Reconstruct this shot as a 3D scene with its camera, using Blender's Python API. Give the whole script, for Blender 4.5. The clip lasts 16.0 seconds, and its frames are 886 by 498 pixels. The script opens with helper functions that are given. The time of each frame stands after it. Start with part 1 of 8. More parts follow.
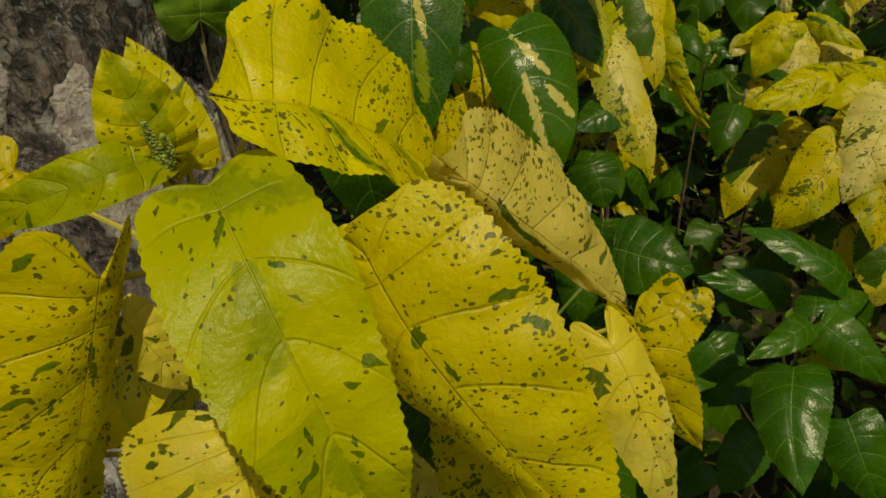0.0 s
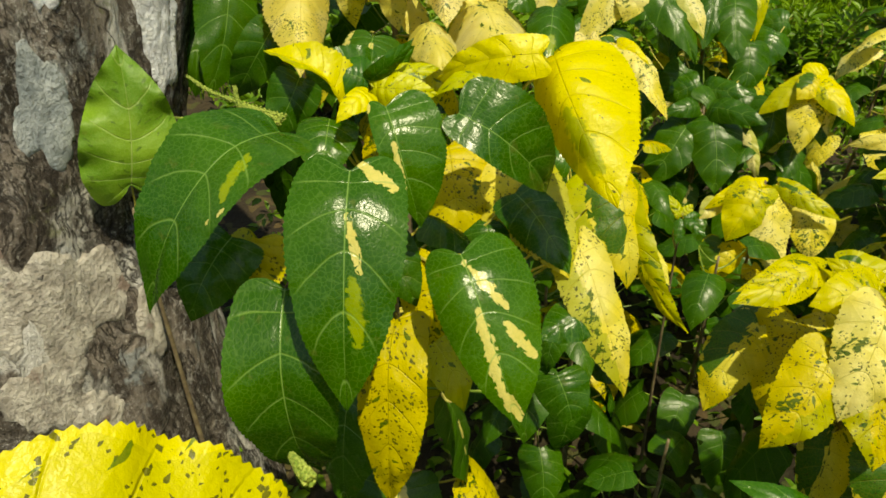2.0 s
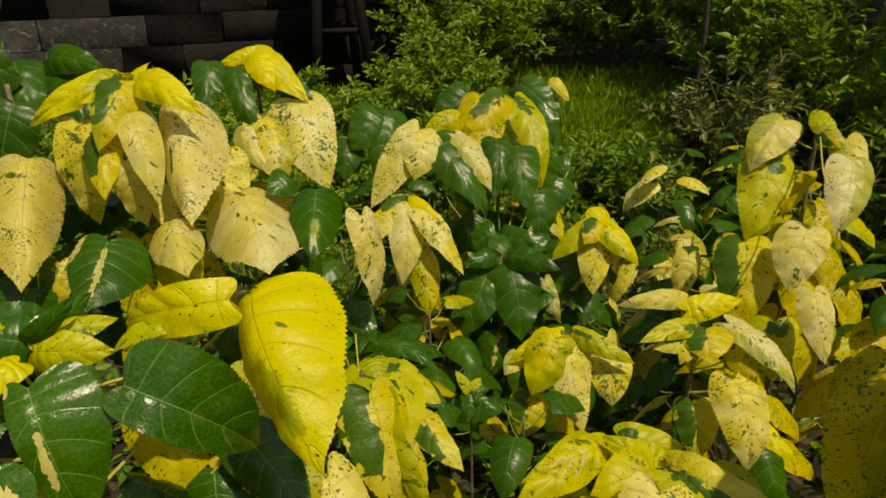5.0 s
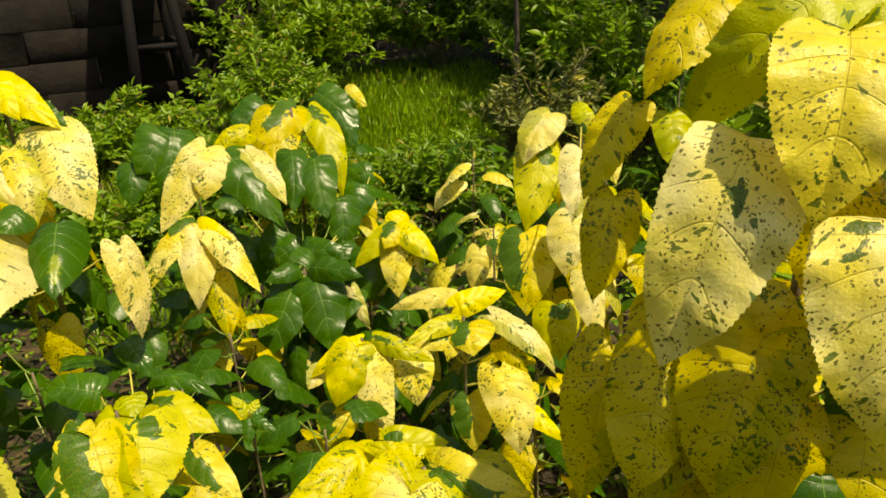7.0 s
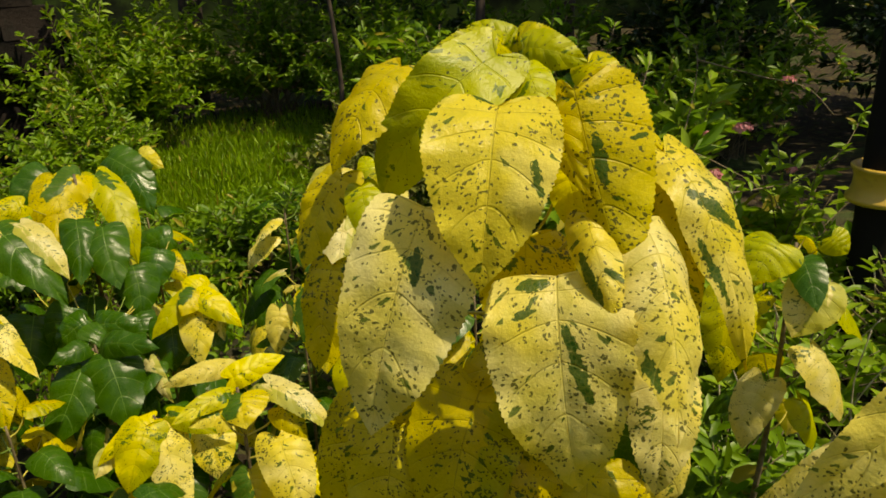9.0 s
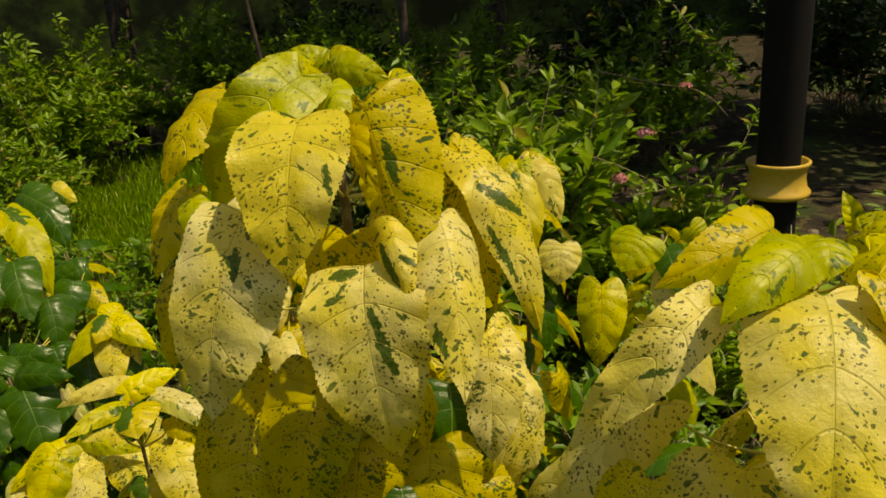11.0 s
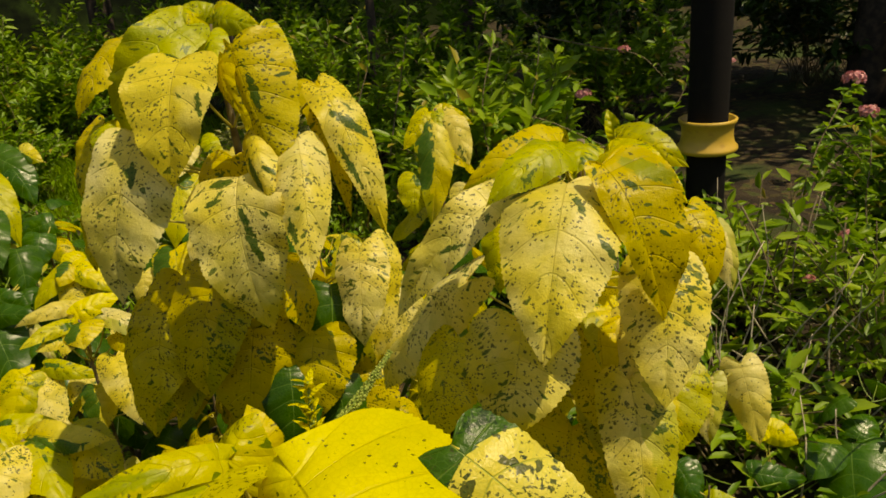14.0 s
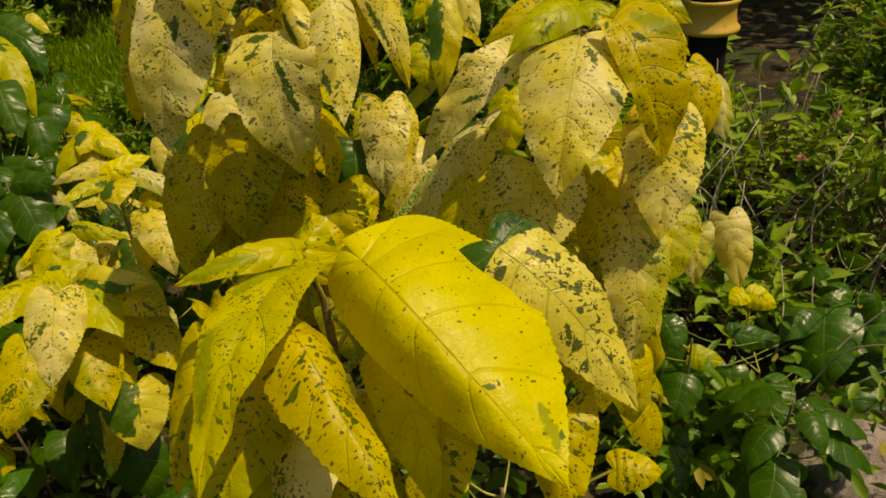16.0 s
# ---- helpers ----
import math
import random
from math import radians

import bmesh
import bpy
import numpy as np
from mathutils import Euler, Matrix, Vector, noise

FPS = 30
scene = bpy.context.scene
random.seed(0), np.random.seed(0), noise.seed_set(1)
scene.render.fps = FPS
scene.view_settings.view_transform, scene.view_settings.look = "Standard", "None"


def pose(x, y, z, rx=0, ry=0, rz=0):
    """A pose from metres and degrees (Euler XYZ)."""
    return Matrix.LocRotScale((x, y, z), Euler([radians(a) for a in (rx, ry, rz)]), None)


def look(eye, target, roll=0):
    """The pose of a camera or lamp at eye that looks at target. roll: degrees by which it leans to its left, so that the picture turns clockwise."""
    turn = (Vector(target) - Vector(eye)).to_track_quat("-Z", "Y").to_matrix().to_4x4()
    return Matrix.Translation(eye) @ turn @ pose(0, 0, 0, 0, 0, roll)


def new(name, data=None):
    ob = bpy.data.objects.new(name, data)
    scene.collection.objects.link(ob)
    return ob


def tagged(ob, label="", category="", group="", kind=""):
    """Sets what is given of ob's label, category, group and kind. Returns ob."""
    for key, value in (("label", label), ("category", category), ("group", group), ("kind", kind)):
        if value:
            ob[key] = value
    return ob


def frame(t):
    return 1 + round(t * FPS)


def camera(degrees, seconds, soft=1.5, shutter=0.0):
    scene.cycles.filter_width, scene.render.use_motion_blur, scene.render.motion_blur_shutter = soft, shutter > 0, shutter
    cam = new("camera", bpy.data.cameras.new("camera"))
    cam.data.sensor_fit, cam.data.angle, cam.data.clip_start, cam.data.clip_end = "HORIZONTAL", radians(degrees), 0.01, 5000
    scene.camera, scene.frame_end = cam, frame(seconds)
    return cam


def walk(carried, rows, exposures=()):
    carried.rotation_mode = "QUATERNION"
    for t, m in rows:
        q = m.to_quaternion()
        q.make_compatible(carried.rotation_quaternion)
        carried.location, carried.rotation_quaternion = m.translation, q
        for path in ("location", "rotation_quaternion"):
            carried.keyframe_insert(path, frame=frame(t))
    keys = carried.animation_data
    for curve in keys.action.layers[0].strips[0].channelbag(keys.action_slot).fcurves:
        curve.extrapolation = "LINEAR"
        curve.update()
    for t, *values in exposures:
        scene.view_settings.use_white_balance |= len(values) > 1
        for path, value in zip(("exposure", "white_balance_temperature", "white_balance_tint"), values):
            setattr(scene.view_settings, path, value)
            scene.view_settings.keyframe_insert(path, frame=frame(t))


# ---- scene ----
cam = camera(62.5, 16.0, soft=1.7)
METRES, EYE, TILT, LEAN, TURN = 1.2, 1.3, -41.0, 4.0, 0.0
ROWS = [
    (0.0, 0.0, 0.0, 0.0, 0.0, 0.0, -0.0),
    (0.5, 0.0064, 0.0185, 0.0202, 0.13, 0.92, -0.39),
    (1.0, 0.0092, 0.0411, 0.0491, -0.31, 2.49, -0.65),
    (1.5, 0.0148, 0.0683, 0.0796, -1.81, 4.95, -0.91),
    (2.0, 0.0183, 0.0854, 0.1055, -2.58, 8.05, -1.19),
    (2.5, 0.025, 0.0991, 0.1394, -2.58, 10.9, -1.11),
    (3.0, 0.0349, 0.1094, 0.1681, -3.66, 14.34, -0.57),
    (3.5, 0.0477, 0.116, 0.185, -4.34, 15.93, 0.39),
    (4.0, 0.0686, 0.1187, 0.1917, -5.99, 16.46, 2.28),
    (4.5, 0.0993, 0.1149, 0.1967, -9.12, 16.94, 4.44),
    (7.0, 0.2554, 0.0795, 0.1822, -20.46, 15.72, 15.19),
    (7.5, 0.2892, 0.0639, 0.1719, -22.51, 15.54, 17.2),
    (8.0, 0.3191, 0.0495, 0.169, -25.02, 16.25, 19.36),
    (8.5, 0.3378, 0.0393, 0.1702, -27.86, 16.25, 21.33),
    (9.0, 0.3568, 0.0242, 0.1675, -30.07, 15.79, 22.57),
    (11.5, 0.4032, -0.0998, 0.0598, -32.53, 16.55, 27.48),
    (12.0, 0.4114, -0.1281, 0.0305, -32.81, 16.3, 27.89),
    (12.5, 0.4156, -0.1477, 0.0092, -33.71, 15.69, 28.23),
    (13.0, 0.4139, -0.1661, -0.0112, -33.54, 15.19, 28.24),
    (13.5, 0.4067, -0.1916, -0.0415, -33.57, 14.68, 28.11),
    (14.0, 0.3884, -0.2094, -0.0596, -32.73, 14.4, 27.92),
    (14.5, 0.3691, -0.2233, -0.0683, -32.94, 12.89, 27.9),
    (15.0, 0.3493, -0.2335, -0.089, -32.78, 10.89, 28.15),
    (15.5, 0.3254, -0.2316, -0.0943, -32.64, 8.01, 28.08),
    (16.0, 0.3109, -0.2363, -0.097, -33.44, 5.58, 27.5),
]
EXPOSURES = [(t, e, 9500 if t < 1.2 else 10300 if t > 10 else 9300 if t > 6 else 8600, 1 if t < 1.2 else -3 if t < 3.8 else 12 if t > 15.7 else 7) for t, e in ((0.0, -0.92), (0.5, -0.90), (1.0, -1.0), (1.3, -0.32), (1.5, 0.0), (2.0, 0.2), (2.5, -0.57), (3.0, -0.13), (3.5, 0.0), (4.0, -0.32), (4.5, -0.42), (7.0, 0.45), (7.5, 0.3), (8.0, 0.4), (9.0, 0.0), (11.5, -0.32), (12.0, -0.98), (12.5, -0.63), (13.0, -0.6), (14.0, -0.2), (14.5, 0.1), (15.0, 0.35), (15.5, 0.05), (16.0, -0.35))]
walk(cam, [(t, pose(0, 0, EYE, TILT, LEAN, TURN) @ pose(METRES * x, METRES * y, METRES * z, 90 + pitch, roll, yaw)) for t, x, y, z, yaw, pitch, roll in ROWS], EXPOSURES)

# ---- light ----
SUN_WAY = Vector((0.22, -0.38, 0.90)).normalized()
world = bpy.data.worlds.new("sky")
scene.world = world
world.use_nodes = True
sky = world.node_tree.nodes.new("ShaderNodeTexSky")
sky.sky_type, sky.sun_disc = "NISHITA", False
sky.sun_elevation = math.asin(SUN_WAY.z)
sky.sun_rotation = math.atan2(SUN_WAY.x, SUN_WAY.y)
world.node_tree.links.new(sky.outputs[0], world.node_tree.nodes["Background"].inputs[0])
world.node_tree.nodes["Background"].inputs[1].default_value = 0.15
sun = new("sun", bpy.data.lights.new("sun", "SUN"))
sun.data.energy, sun.data.angle, sun.data.color = 4.7, radians(0.5), (1.0, 0.94, 0.82)
sun.matrix_world = look(SUN_WAY * 30, (0, 0, 0))

# ---- materials ----
class Nodes:
    """Short hand for building a node tree."""

    def __init__(self, name):
        self.mat = bpy.data.materials.new(name)
        self.mat.use_nodes = True
        self.tree = self.mat.node_tree
        self.tree.nodes.clear()
        self.out = self.add("ShaderNodeOutputMaterial")

    def add(self, kind, operation="", use_clamp=False, data_type="", blend_type="", interpolation_type="", feature="", uv_map="", noise_dimensions=""):
        n = self.tree.nodes.new(kind)
        if data_type:
            n.data_type = data_type
        if operation:
            n.operation = operation
        if use_clamp:
            n.use_clamp = True
        if blend_type:
            n.blend_type = blend_type
        if interpolation_type:
            n.interpolation_type = interpolation_type
        if feature:
            n.feature = feature
        if uv_map:
            n.uv_map = uv_map
        if noise_dimensions:
            n.noise_dimensions = noise_dimensions
        return n

    def plug(self, socket, value):
        if isinstance(value, bpy.types.NodeSocket):
            self.tree.links.new(value, socket)
        elif isinstance(value, tuple) and len(value) == 3 and socket.type == "RGBA":
            socket.default_value = (*value, 1)
        else:
            socket.default_value = value

    def math(self, op, a, b=0.0, c=0.0, clamp=False):
        n = self.add("ShaderNodeMath", operation=op, use_clamp=clamp)
        for s, v in zip(n.inputs, (a, b, c)):
            self.plug(s, v)
        return n.outputs[0]

    def mix(self, fac, a, b, blend="MIX"):
        n = self.add("ShaderNodeMix", data_type="RGBA", blend_type=blend)
        self.plug(n.inputs[0], fac)
        self.plug(n.inputs[6], a)
        self.plug(n.inputs[7], b)
        return n.outputs[2]

    def step(self, value, low, high, a=0.0, b=1.0):
        n = self.add("ShaderNodeMapRange", interpolation_type="SMOOTHSTEP")
        for s, v in zip(n.inputs, (value, low, high, a, b)):
            self.plug(s, v)
        return n.outputs[0]

    def noise(self, where, scale, detail=3.0, rough=0.55, distort=0.0):
        n = self.add("ShaderNodeTexNoise")
        self.plug(n.inputs["Vector"], where)
        n.inputs["Scale"].default_value, n.inputs["Detail"].default_value = scale, detail
        n.inputs["Roughness"].default_value, n.inputs["Distortion"].default_value = rough, distort
        return n.outputs[0]

    def cells(self, where, scale, feature="F1", output=1):
        n = self.add("ShaderNodeTexVoronoi", feature=feature)
        self.plug(n.inputs["Vector"], where)
        n.inputs["Scale"].default_value = scale
        return n.outputs[output if feature == "F1" else 0]

    def vec(self, op, a, b=(0, 0, 0)):
        n = self.add("ShaderNodeVectorMath", operation=op)
        self.plug(n.inputs[0], a)
        self.plug(n.inputs[1], b)
        return n.outputs[0]

    def split(self, v):
        n = self.add("ShaderNodeSeparateXYZ")
        self.plug(n.inputs[0], v)
        return n.outputs

    def join(self, x, y, z=0.0):
        n = self.add("ShaderNodeCombineXYZ")
        for s, v in zip(n.inputs, (x, y, z)):
            self.plug(s, v)
        return n.outputs[0]

    def uv(self, name):
        return self.add("ShaderNodeUVMap", uv_map=name).outputs[0]

    def bump(self, height, strength, distance, normal=None):
        n = self.add("ShaderNodeBump")
        n.inputs["Strength"].default_value, n.inputs["Distance"].default_value = strength, distance
        self.plug(n.inputs["Height"], height)
        if normal is not None:
            self.plug(n.inputs["Normal"], normal)
        return n.outputs[0]

    def surface(self, colour, rough=0.6, normal=None, metal=0.0, gloss=0.5, through_colour=None, through_share=0.0):
        p = self.add("ShaderNodeBsdfPrincipled")
        self.plug(p.inputs["Base Color"], colour)
        self.plug(p.inputs["Roughness"], rough)
        self.plug(p.inputs["Metallic"], metal)
        self.plug(p.inputs["Specular IOR Level"], gloss)
        if normal is not None:
            self.plug(p.inputs["Normal"], normal)
        end = p.outputs[0]
        if through_share > 0:
            t = self.add("ShaderNodeBsdfTranslucent")
            self.plug(t.inputs[0], through_colour if through_colour is not None else colour)
            if normal is not None:
                self.plug(t.inputs["Normal"], normal)
            m = self.add("ShaderNodeMixShader")
            m.inputs[0].default_value = through_share
            self.tree.links.new(end, m.inputs[1])
            self.tree.links.new(t.outputs[0], m.inputs[2])
            end = m.outputs[0]
        self.tree.links.new(end, self.out.inputs[0])
        return self.mat


def leaf_material(name, base, pale, patch, speck, blotch, vein, rough=0.40, share=0.43, band=None, wedge=0.0, gloss=0.40, lime=0.35, vein_strength=0.34, relief=0.6, grain=1.0):
    """A copperleaf blade: ground colour, paler clouds, angular green shards in three sizes, veins and quilted relief."""
    k = Nodes(name)
    rnd = k.add("ShaderNodeObjectInfo").outputs["Random"]
    metric = k.vec("ADD", k.uv("metric"), k.join(k.math("MULTIPLY", rnd, 7.3), k.math("MULTIPLY", rnd, 3.1), k.math("MULTIPLY", rnd, 5.7)))
    shape = k.split(k.uv("shape"))
    u, s = k.math("ABSOLUTE", shape[0]), shape[1]
    # veins fan from the base and leave the midrib at a slant
    wob = k.math("MULTIPLY", k.math("SUBTRACT", k.noise(metric, 26), 0.5), 0.022)
    arch = k.math("MULTIPLY", k.math("MULTIPLY", u, k.math("SUBTRACT", 1.0, u)), 0.05)
    phase = k.math("FRACT", k.math("MULTIPLY", k.math("ADD", k.math("ADD", s, arch), wob), 6.4))
    near = k.math("MINIMUM", phase, k.math("SUBTRACT", 1.0, phase))
    side = k.math("MULTIPLY", k.step(near, 0.0, 0.040, 1.0, 0.0), k.math("MULTIPLY", k.step(s, 0.06, 0.10), k.step(u, 0.70, 1.0, 1.0, 0.15)))
    wide = k.step(near, 0.0, 0.42, 1.0, 0.0)
    rib = k.step(k.math("MULTIPLY", u, k.step(s, 0.0, 0.3, 0.35, 1.0)), 0.006, 0.022, 1.0, 0.0)
    veins = k.math("MAXIMUM", k.math("MULTIPLY", side, 0.75), rib)
    fine = k.cells(metric, 230, "DISTANCE_TO_EDGE")
    bent = k.vec("ADD", metric, k.vec("MULTIPLY", k.add_noise(metric, 60), (0.006, 0.006, 0)))
    px, py, pz = k.split(bent)
    mirrored = k.math("MULTIPLY", px, k.math("SIGN", shape[0]))
    slanted = k.join(k.math("ADD", k.math("MULTIPLY", mirrored, 0.58), k.math("MULTIPLY", py, 0.49)),
                     k.math("SUBTRACT", k.math("MULTIPLY", py, 0.76), k.math("MULTIPLY", mirrored, 0.65)), pz)
    # clouds of paler and deeper ground colour
    clouds = k.step(k.noise(metric, 14, 2), 0.38, 0.64)
    shade = k.math("ADD", k.math("MULTIPLY", clouds, 0.65), k.math("MULTIPLY", k.math("SUBTRACT", rnd, 0.5), 0.7), clamp=True)
    colour = k.mix(shade, base, pale)
    if lime > 0:
        limes = k.split(k.cells(slanted, 42))[2]
        washed = k.math("MULTIPLY", k.step(limes, 0.86 - 0.25 * lime, 0.88 - 0.25 * lime), k.math("MULTIPLY", 0.9, lime))
        colour = k.mix(washed, colour, tuple(0.6 * a + 0.4 * b for a, b in zip(base, patch)))
    # a wash over part of one half of the blade, on leaves picked by chance
    if lime > 0:
        pick = k.math("FRACT", k.math("MULTIPLY", rnd, 17.3))
        half = k.math("MULTIPLY", shape[0], k.math("SIGN", k.math("SUBTRACT", k.math("FRACT", k.math("MULTIPLY", rnd, 41.7)), 0.5)))
        jag = k.math("MULTIPLY", k.math("SUBTRACT", k.split(k.cells(slanted, 60))[1], 0.5), 0.5)
        wash = k.math("MULTIPLY", k.step(k.math("ADD", half, jag), 0.28, 0.36), k.step(pick, 0.62, 0.64, 0.0, 0.65))
        wash = k.math("MULTIPLY", wash, k.math("LESS_THAN", k.math("ABSOLUTE", k.math("ADD", k.split(k.uv("spot"))[0], 0.8)), 0.004))
        colour = k.mix(wash, colour, k.mix(k.noise(metric, 45, 3), (0.24, 0.34, 0.006), (0.46, 0.46, 0.008)))
    if band is not None:
        side, middle, wide_of, low, high, tint = band
        ragged = k.math("ADD", k.math("MULTIPLY", k.math("SUBTRACT", k.split(k.cells(slanted, 85))[0], 0.5), 0.34), k.math("MULTIPLY", k.math("SUBTRACT", k.noise(metric, 30, 3), 0.5), 0.5))
        across = k.math("ADD", k.math("ABSOLUTE", k.math("SUBTRACT", k.math("MULTIPLY", shape[0], side), middle)), ragged)
        along = k.math("MULTIPLY", k.step(s, low, low + 0.12), k.step(s, high - 0.15, high, 1.0, 0.0))
        hard = k.step(k.math("SUBTRACT", k.math("MULTIPLY", along, wide_of + 0.10), across), 0.09, 0.11)
        light = {"cream": ((0.66, 0.54, 0.08), (0.76, 0.69, 0.30)), "lemon": ((0.50, 0.52, 0.01), (0.66, 0.60, 0.02)), "wheat": ((0.68, 0.58, 0.04), (0.77, 0.69, 0.14)), "green": ((0.030, 0.11, 0.005), (0.07, 0.18, 0.008))}[tint]
        colour = k.mix(hard, colour, k.mix(k.noise(metric, 40), *light))
    # shards
    if speck > 0:
        much = k.step(k.noise(metric, 20, 2), 0.34, 0.68, 0.08, 1.5)
        a = k.math("GREATER_THAN", k.split(k.cells(slanted, 980 * grain))[0], k.math("SUBTRACT", 1.0, k.math("MULTIPLY", much, 0.85 * speck)))
        b = k.math("GREATER_THAN", k.split(k.cells(slanted, 600 * grain))[1], k.math("SUBTRACT", 1.0, k.math("MULTIPLY", much, 0.5 * speck)))
        colour = k.mix(k.math("MULTIPLY", k.math("MAXIMUM", a, b), 0.85), colour, (0.045, 0.060, 0.010))
    if blotch > 0:
        torn = k.vec("ADD", slanted, k.vec("MULTIPLY", k.add_noise(metric, 160), (0.003, 0.003, 0)))
        c = k.math("GREATER_THAN", k.split(k.cells(k.vec("MULTIPLY", torn, (0.6, 1.25, 1.0)), 260))[1], 1.0 - 0.6 * blotch)
        colour = k.mix(k.math("MULTIPLY", c, 0.85), colour, k.mix(k.noise(metric, 90), patch, tuple(0.7 * v for v in patch)))
    if wedge > 0:
        # whole fields between two veins that stayed green
        jag = k.math("ADD", k.math("MULTIPLY", k.math("SUBTRACT", k.noise(metric, 120, 3), 0.5), 0.5), k.math("MULTIPLY", k.math("SUBTRACT", k.split(k.cells(slanted, 210))[2], 0.5), 0.3))
        line = k.math("MULTIPLY", k.math("ADD", k.math("ADD", s, arch), k.math("ADD", wob, k.math("MULTIPLY", jag, 0.3))), 8.6)
        row = k.math("FLOOR", line)
        chance = k.add("ShaderNodeTexWhiteNoise", noise_dimensions="3D")
        k.plug(chance.inputs["Vector"], k.join(row, k.math("SIGN", shape[0]), k.math("MULTIPLY", rnd, 91.0)))
        h1, h2, h3 = k.split(chance.outputs["Color"])
        reach = k.math("DIVIDE", k.math("SUBTRACT", k.math("ADD", u, jag), k.math("ADD", 0.03, k.math("MULTIPLY", h2, 0.4))), k.math("ADD", 0.35, k.math("MULTIPLY", h3, 0.45)))
        slim = k.math("LESS_THAN", k.math("ADD", k.math("FRACT", line), jag), k.math("SUBTRACT", 0.70, k.math("MULTIPLY", reach, 0.55)))
        field = k.math("MULTIPLY", k.math("MULTIPLY", k.math("GREATER_THAN", reach, 0.0), slim), k.math("MULTIPLY", k.math("GREATER_THAN", h1, 1.0 - wedge), k.math("LESS_THAN", k.math("ABSOLUTE", k.math("ADD", k.split(k.uv("spot"))[0], 0.8)), 0.004)))
        colour = k.mix(k.math("MULTIPLY", field, 0.88), colour, k.mix(k.noise(metric, 70, 3), patch, tuple(0.6 * v for v in patch)))
    # strokes of pigment that the blade carries at places of its own
    strokes = k.split(k.uv("spot"))
    ragged = k.math("ADD", k.math("MULTIPLY", k.math("SUBTRACT", k.noise(metric, 130, 3), 0.5), 0.9), k.math("MULTIPLY", k.math("SUBTRACT", k.split(k.cells(slanted, 300))[0], 0.5), 0.5))
    colour = k.mix(k.step(k.math("ADD", strokes[1], ragged), 0.15, 0.5, 0.0, 0.8), colour, k.mix(k.noise(metric, 60, 3), (0.20, 0.31, 0.006), (0.38, 0.42, 0.008)))
    colour = k.mix(k.step(k.math("ADD", strokes[0], ragged), 0.30, 0.36, 0.0, 0.93), colour, k.mix(k.noise(metric, 70, 3), patch, tuple(0.6 * v for v in patch)) if speck > 0 else k.mix(k.noise(metric, 40), (0.66, 0.56, 0.09), (0.76, 0.69, 0.28)))
    colour = k.mix(k.math("MULTIPLY", veins, vein_strength), colour, vein)
    colour = k.mix(k.step(fine, 0.0, 0.10, 0.16, 0.0), colour, vein)
    mottle = k.step(k.noise(metric, 52, 5, 0.65), 0.42, 0.66, 0.0, 0.20)
    colour = k.mix(mottle, colour, k.mix(1.0, colour, (0.70, 0.80, 0.50), "MULTIPLY"))
    dirt = k.step(k.noise(metric, 75, 4), 0.62, 0.74, 0.0, 0.16)
    colour = k.mix(dirt, colour, (0.25, 0.17, 0.05))
    height = k.math("SUBTRACT", k.math("MULTIPLY", wide, -0.5), k.math("MULTIPLY", veins, 0.55))
    normal = k.bump(height, relief, 0.0022)
    normal = k.bump(k.math("MINIMUM", fine, 0.25), 0.30, 0.0008, normal)
    normal = k.bump(k.noise(metric, 95, 5, 0.62), 0.8 * relief, 0.0032, normal)
    roughness = k.math("ADD", rough, k.math("MULTIPLY", k.math("SUBTRACT", k.noise(metric, 55), 0.5), 0.25))
    deep = k.mix(1.0, colour, (1.0, 0.88, 0.30), "MULTIPLY")
    return k.surface(colour, roughness, normal, gloss=gloss, through_colour=deep, through_share=share)


def add_noise(self, where, scale):
    n = self.add("ShaderNodeTexNoise")
    self.plug(n.inputs["Vector"], where)
    n.inputs["Scale"].default_value = scale
    return self.vec("SUBTRACT", n.outputs[1], (0.5, 0.5, 0.5))


Nodes.add_noise = add_noise

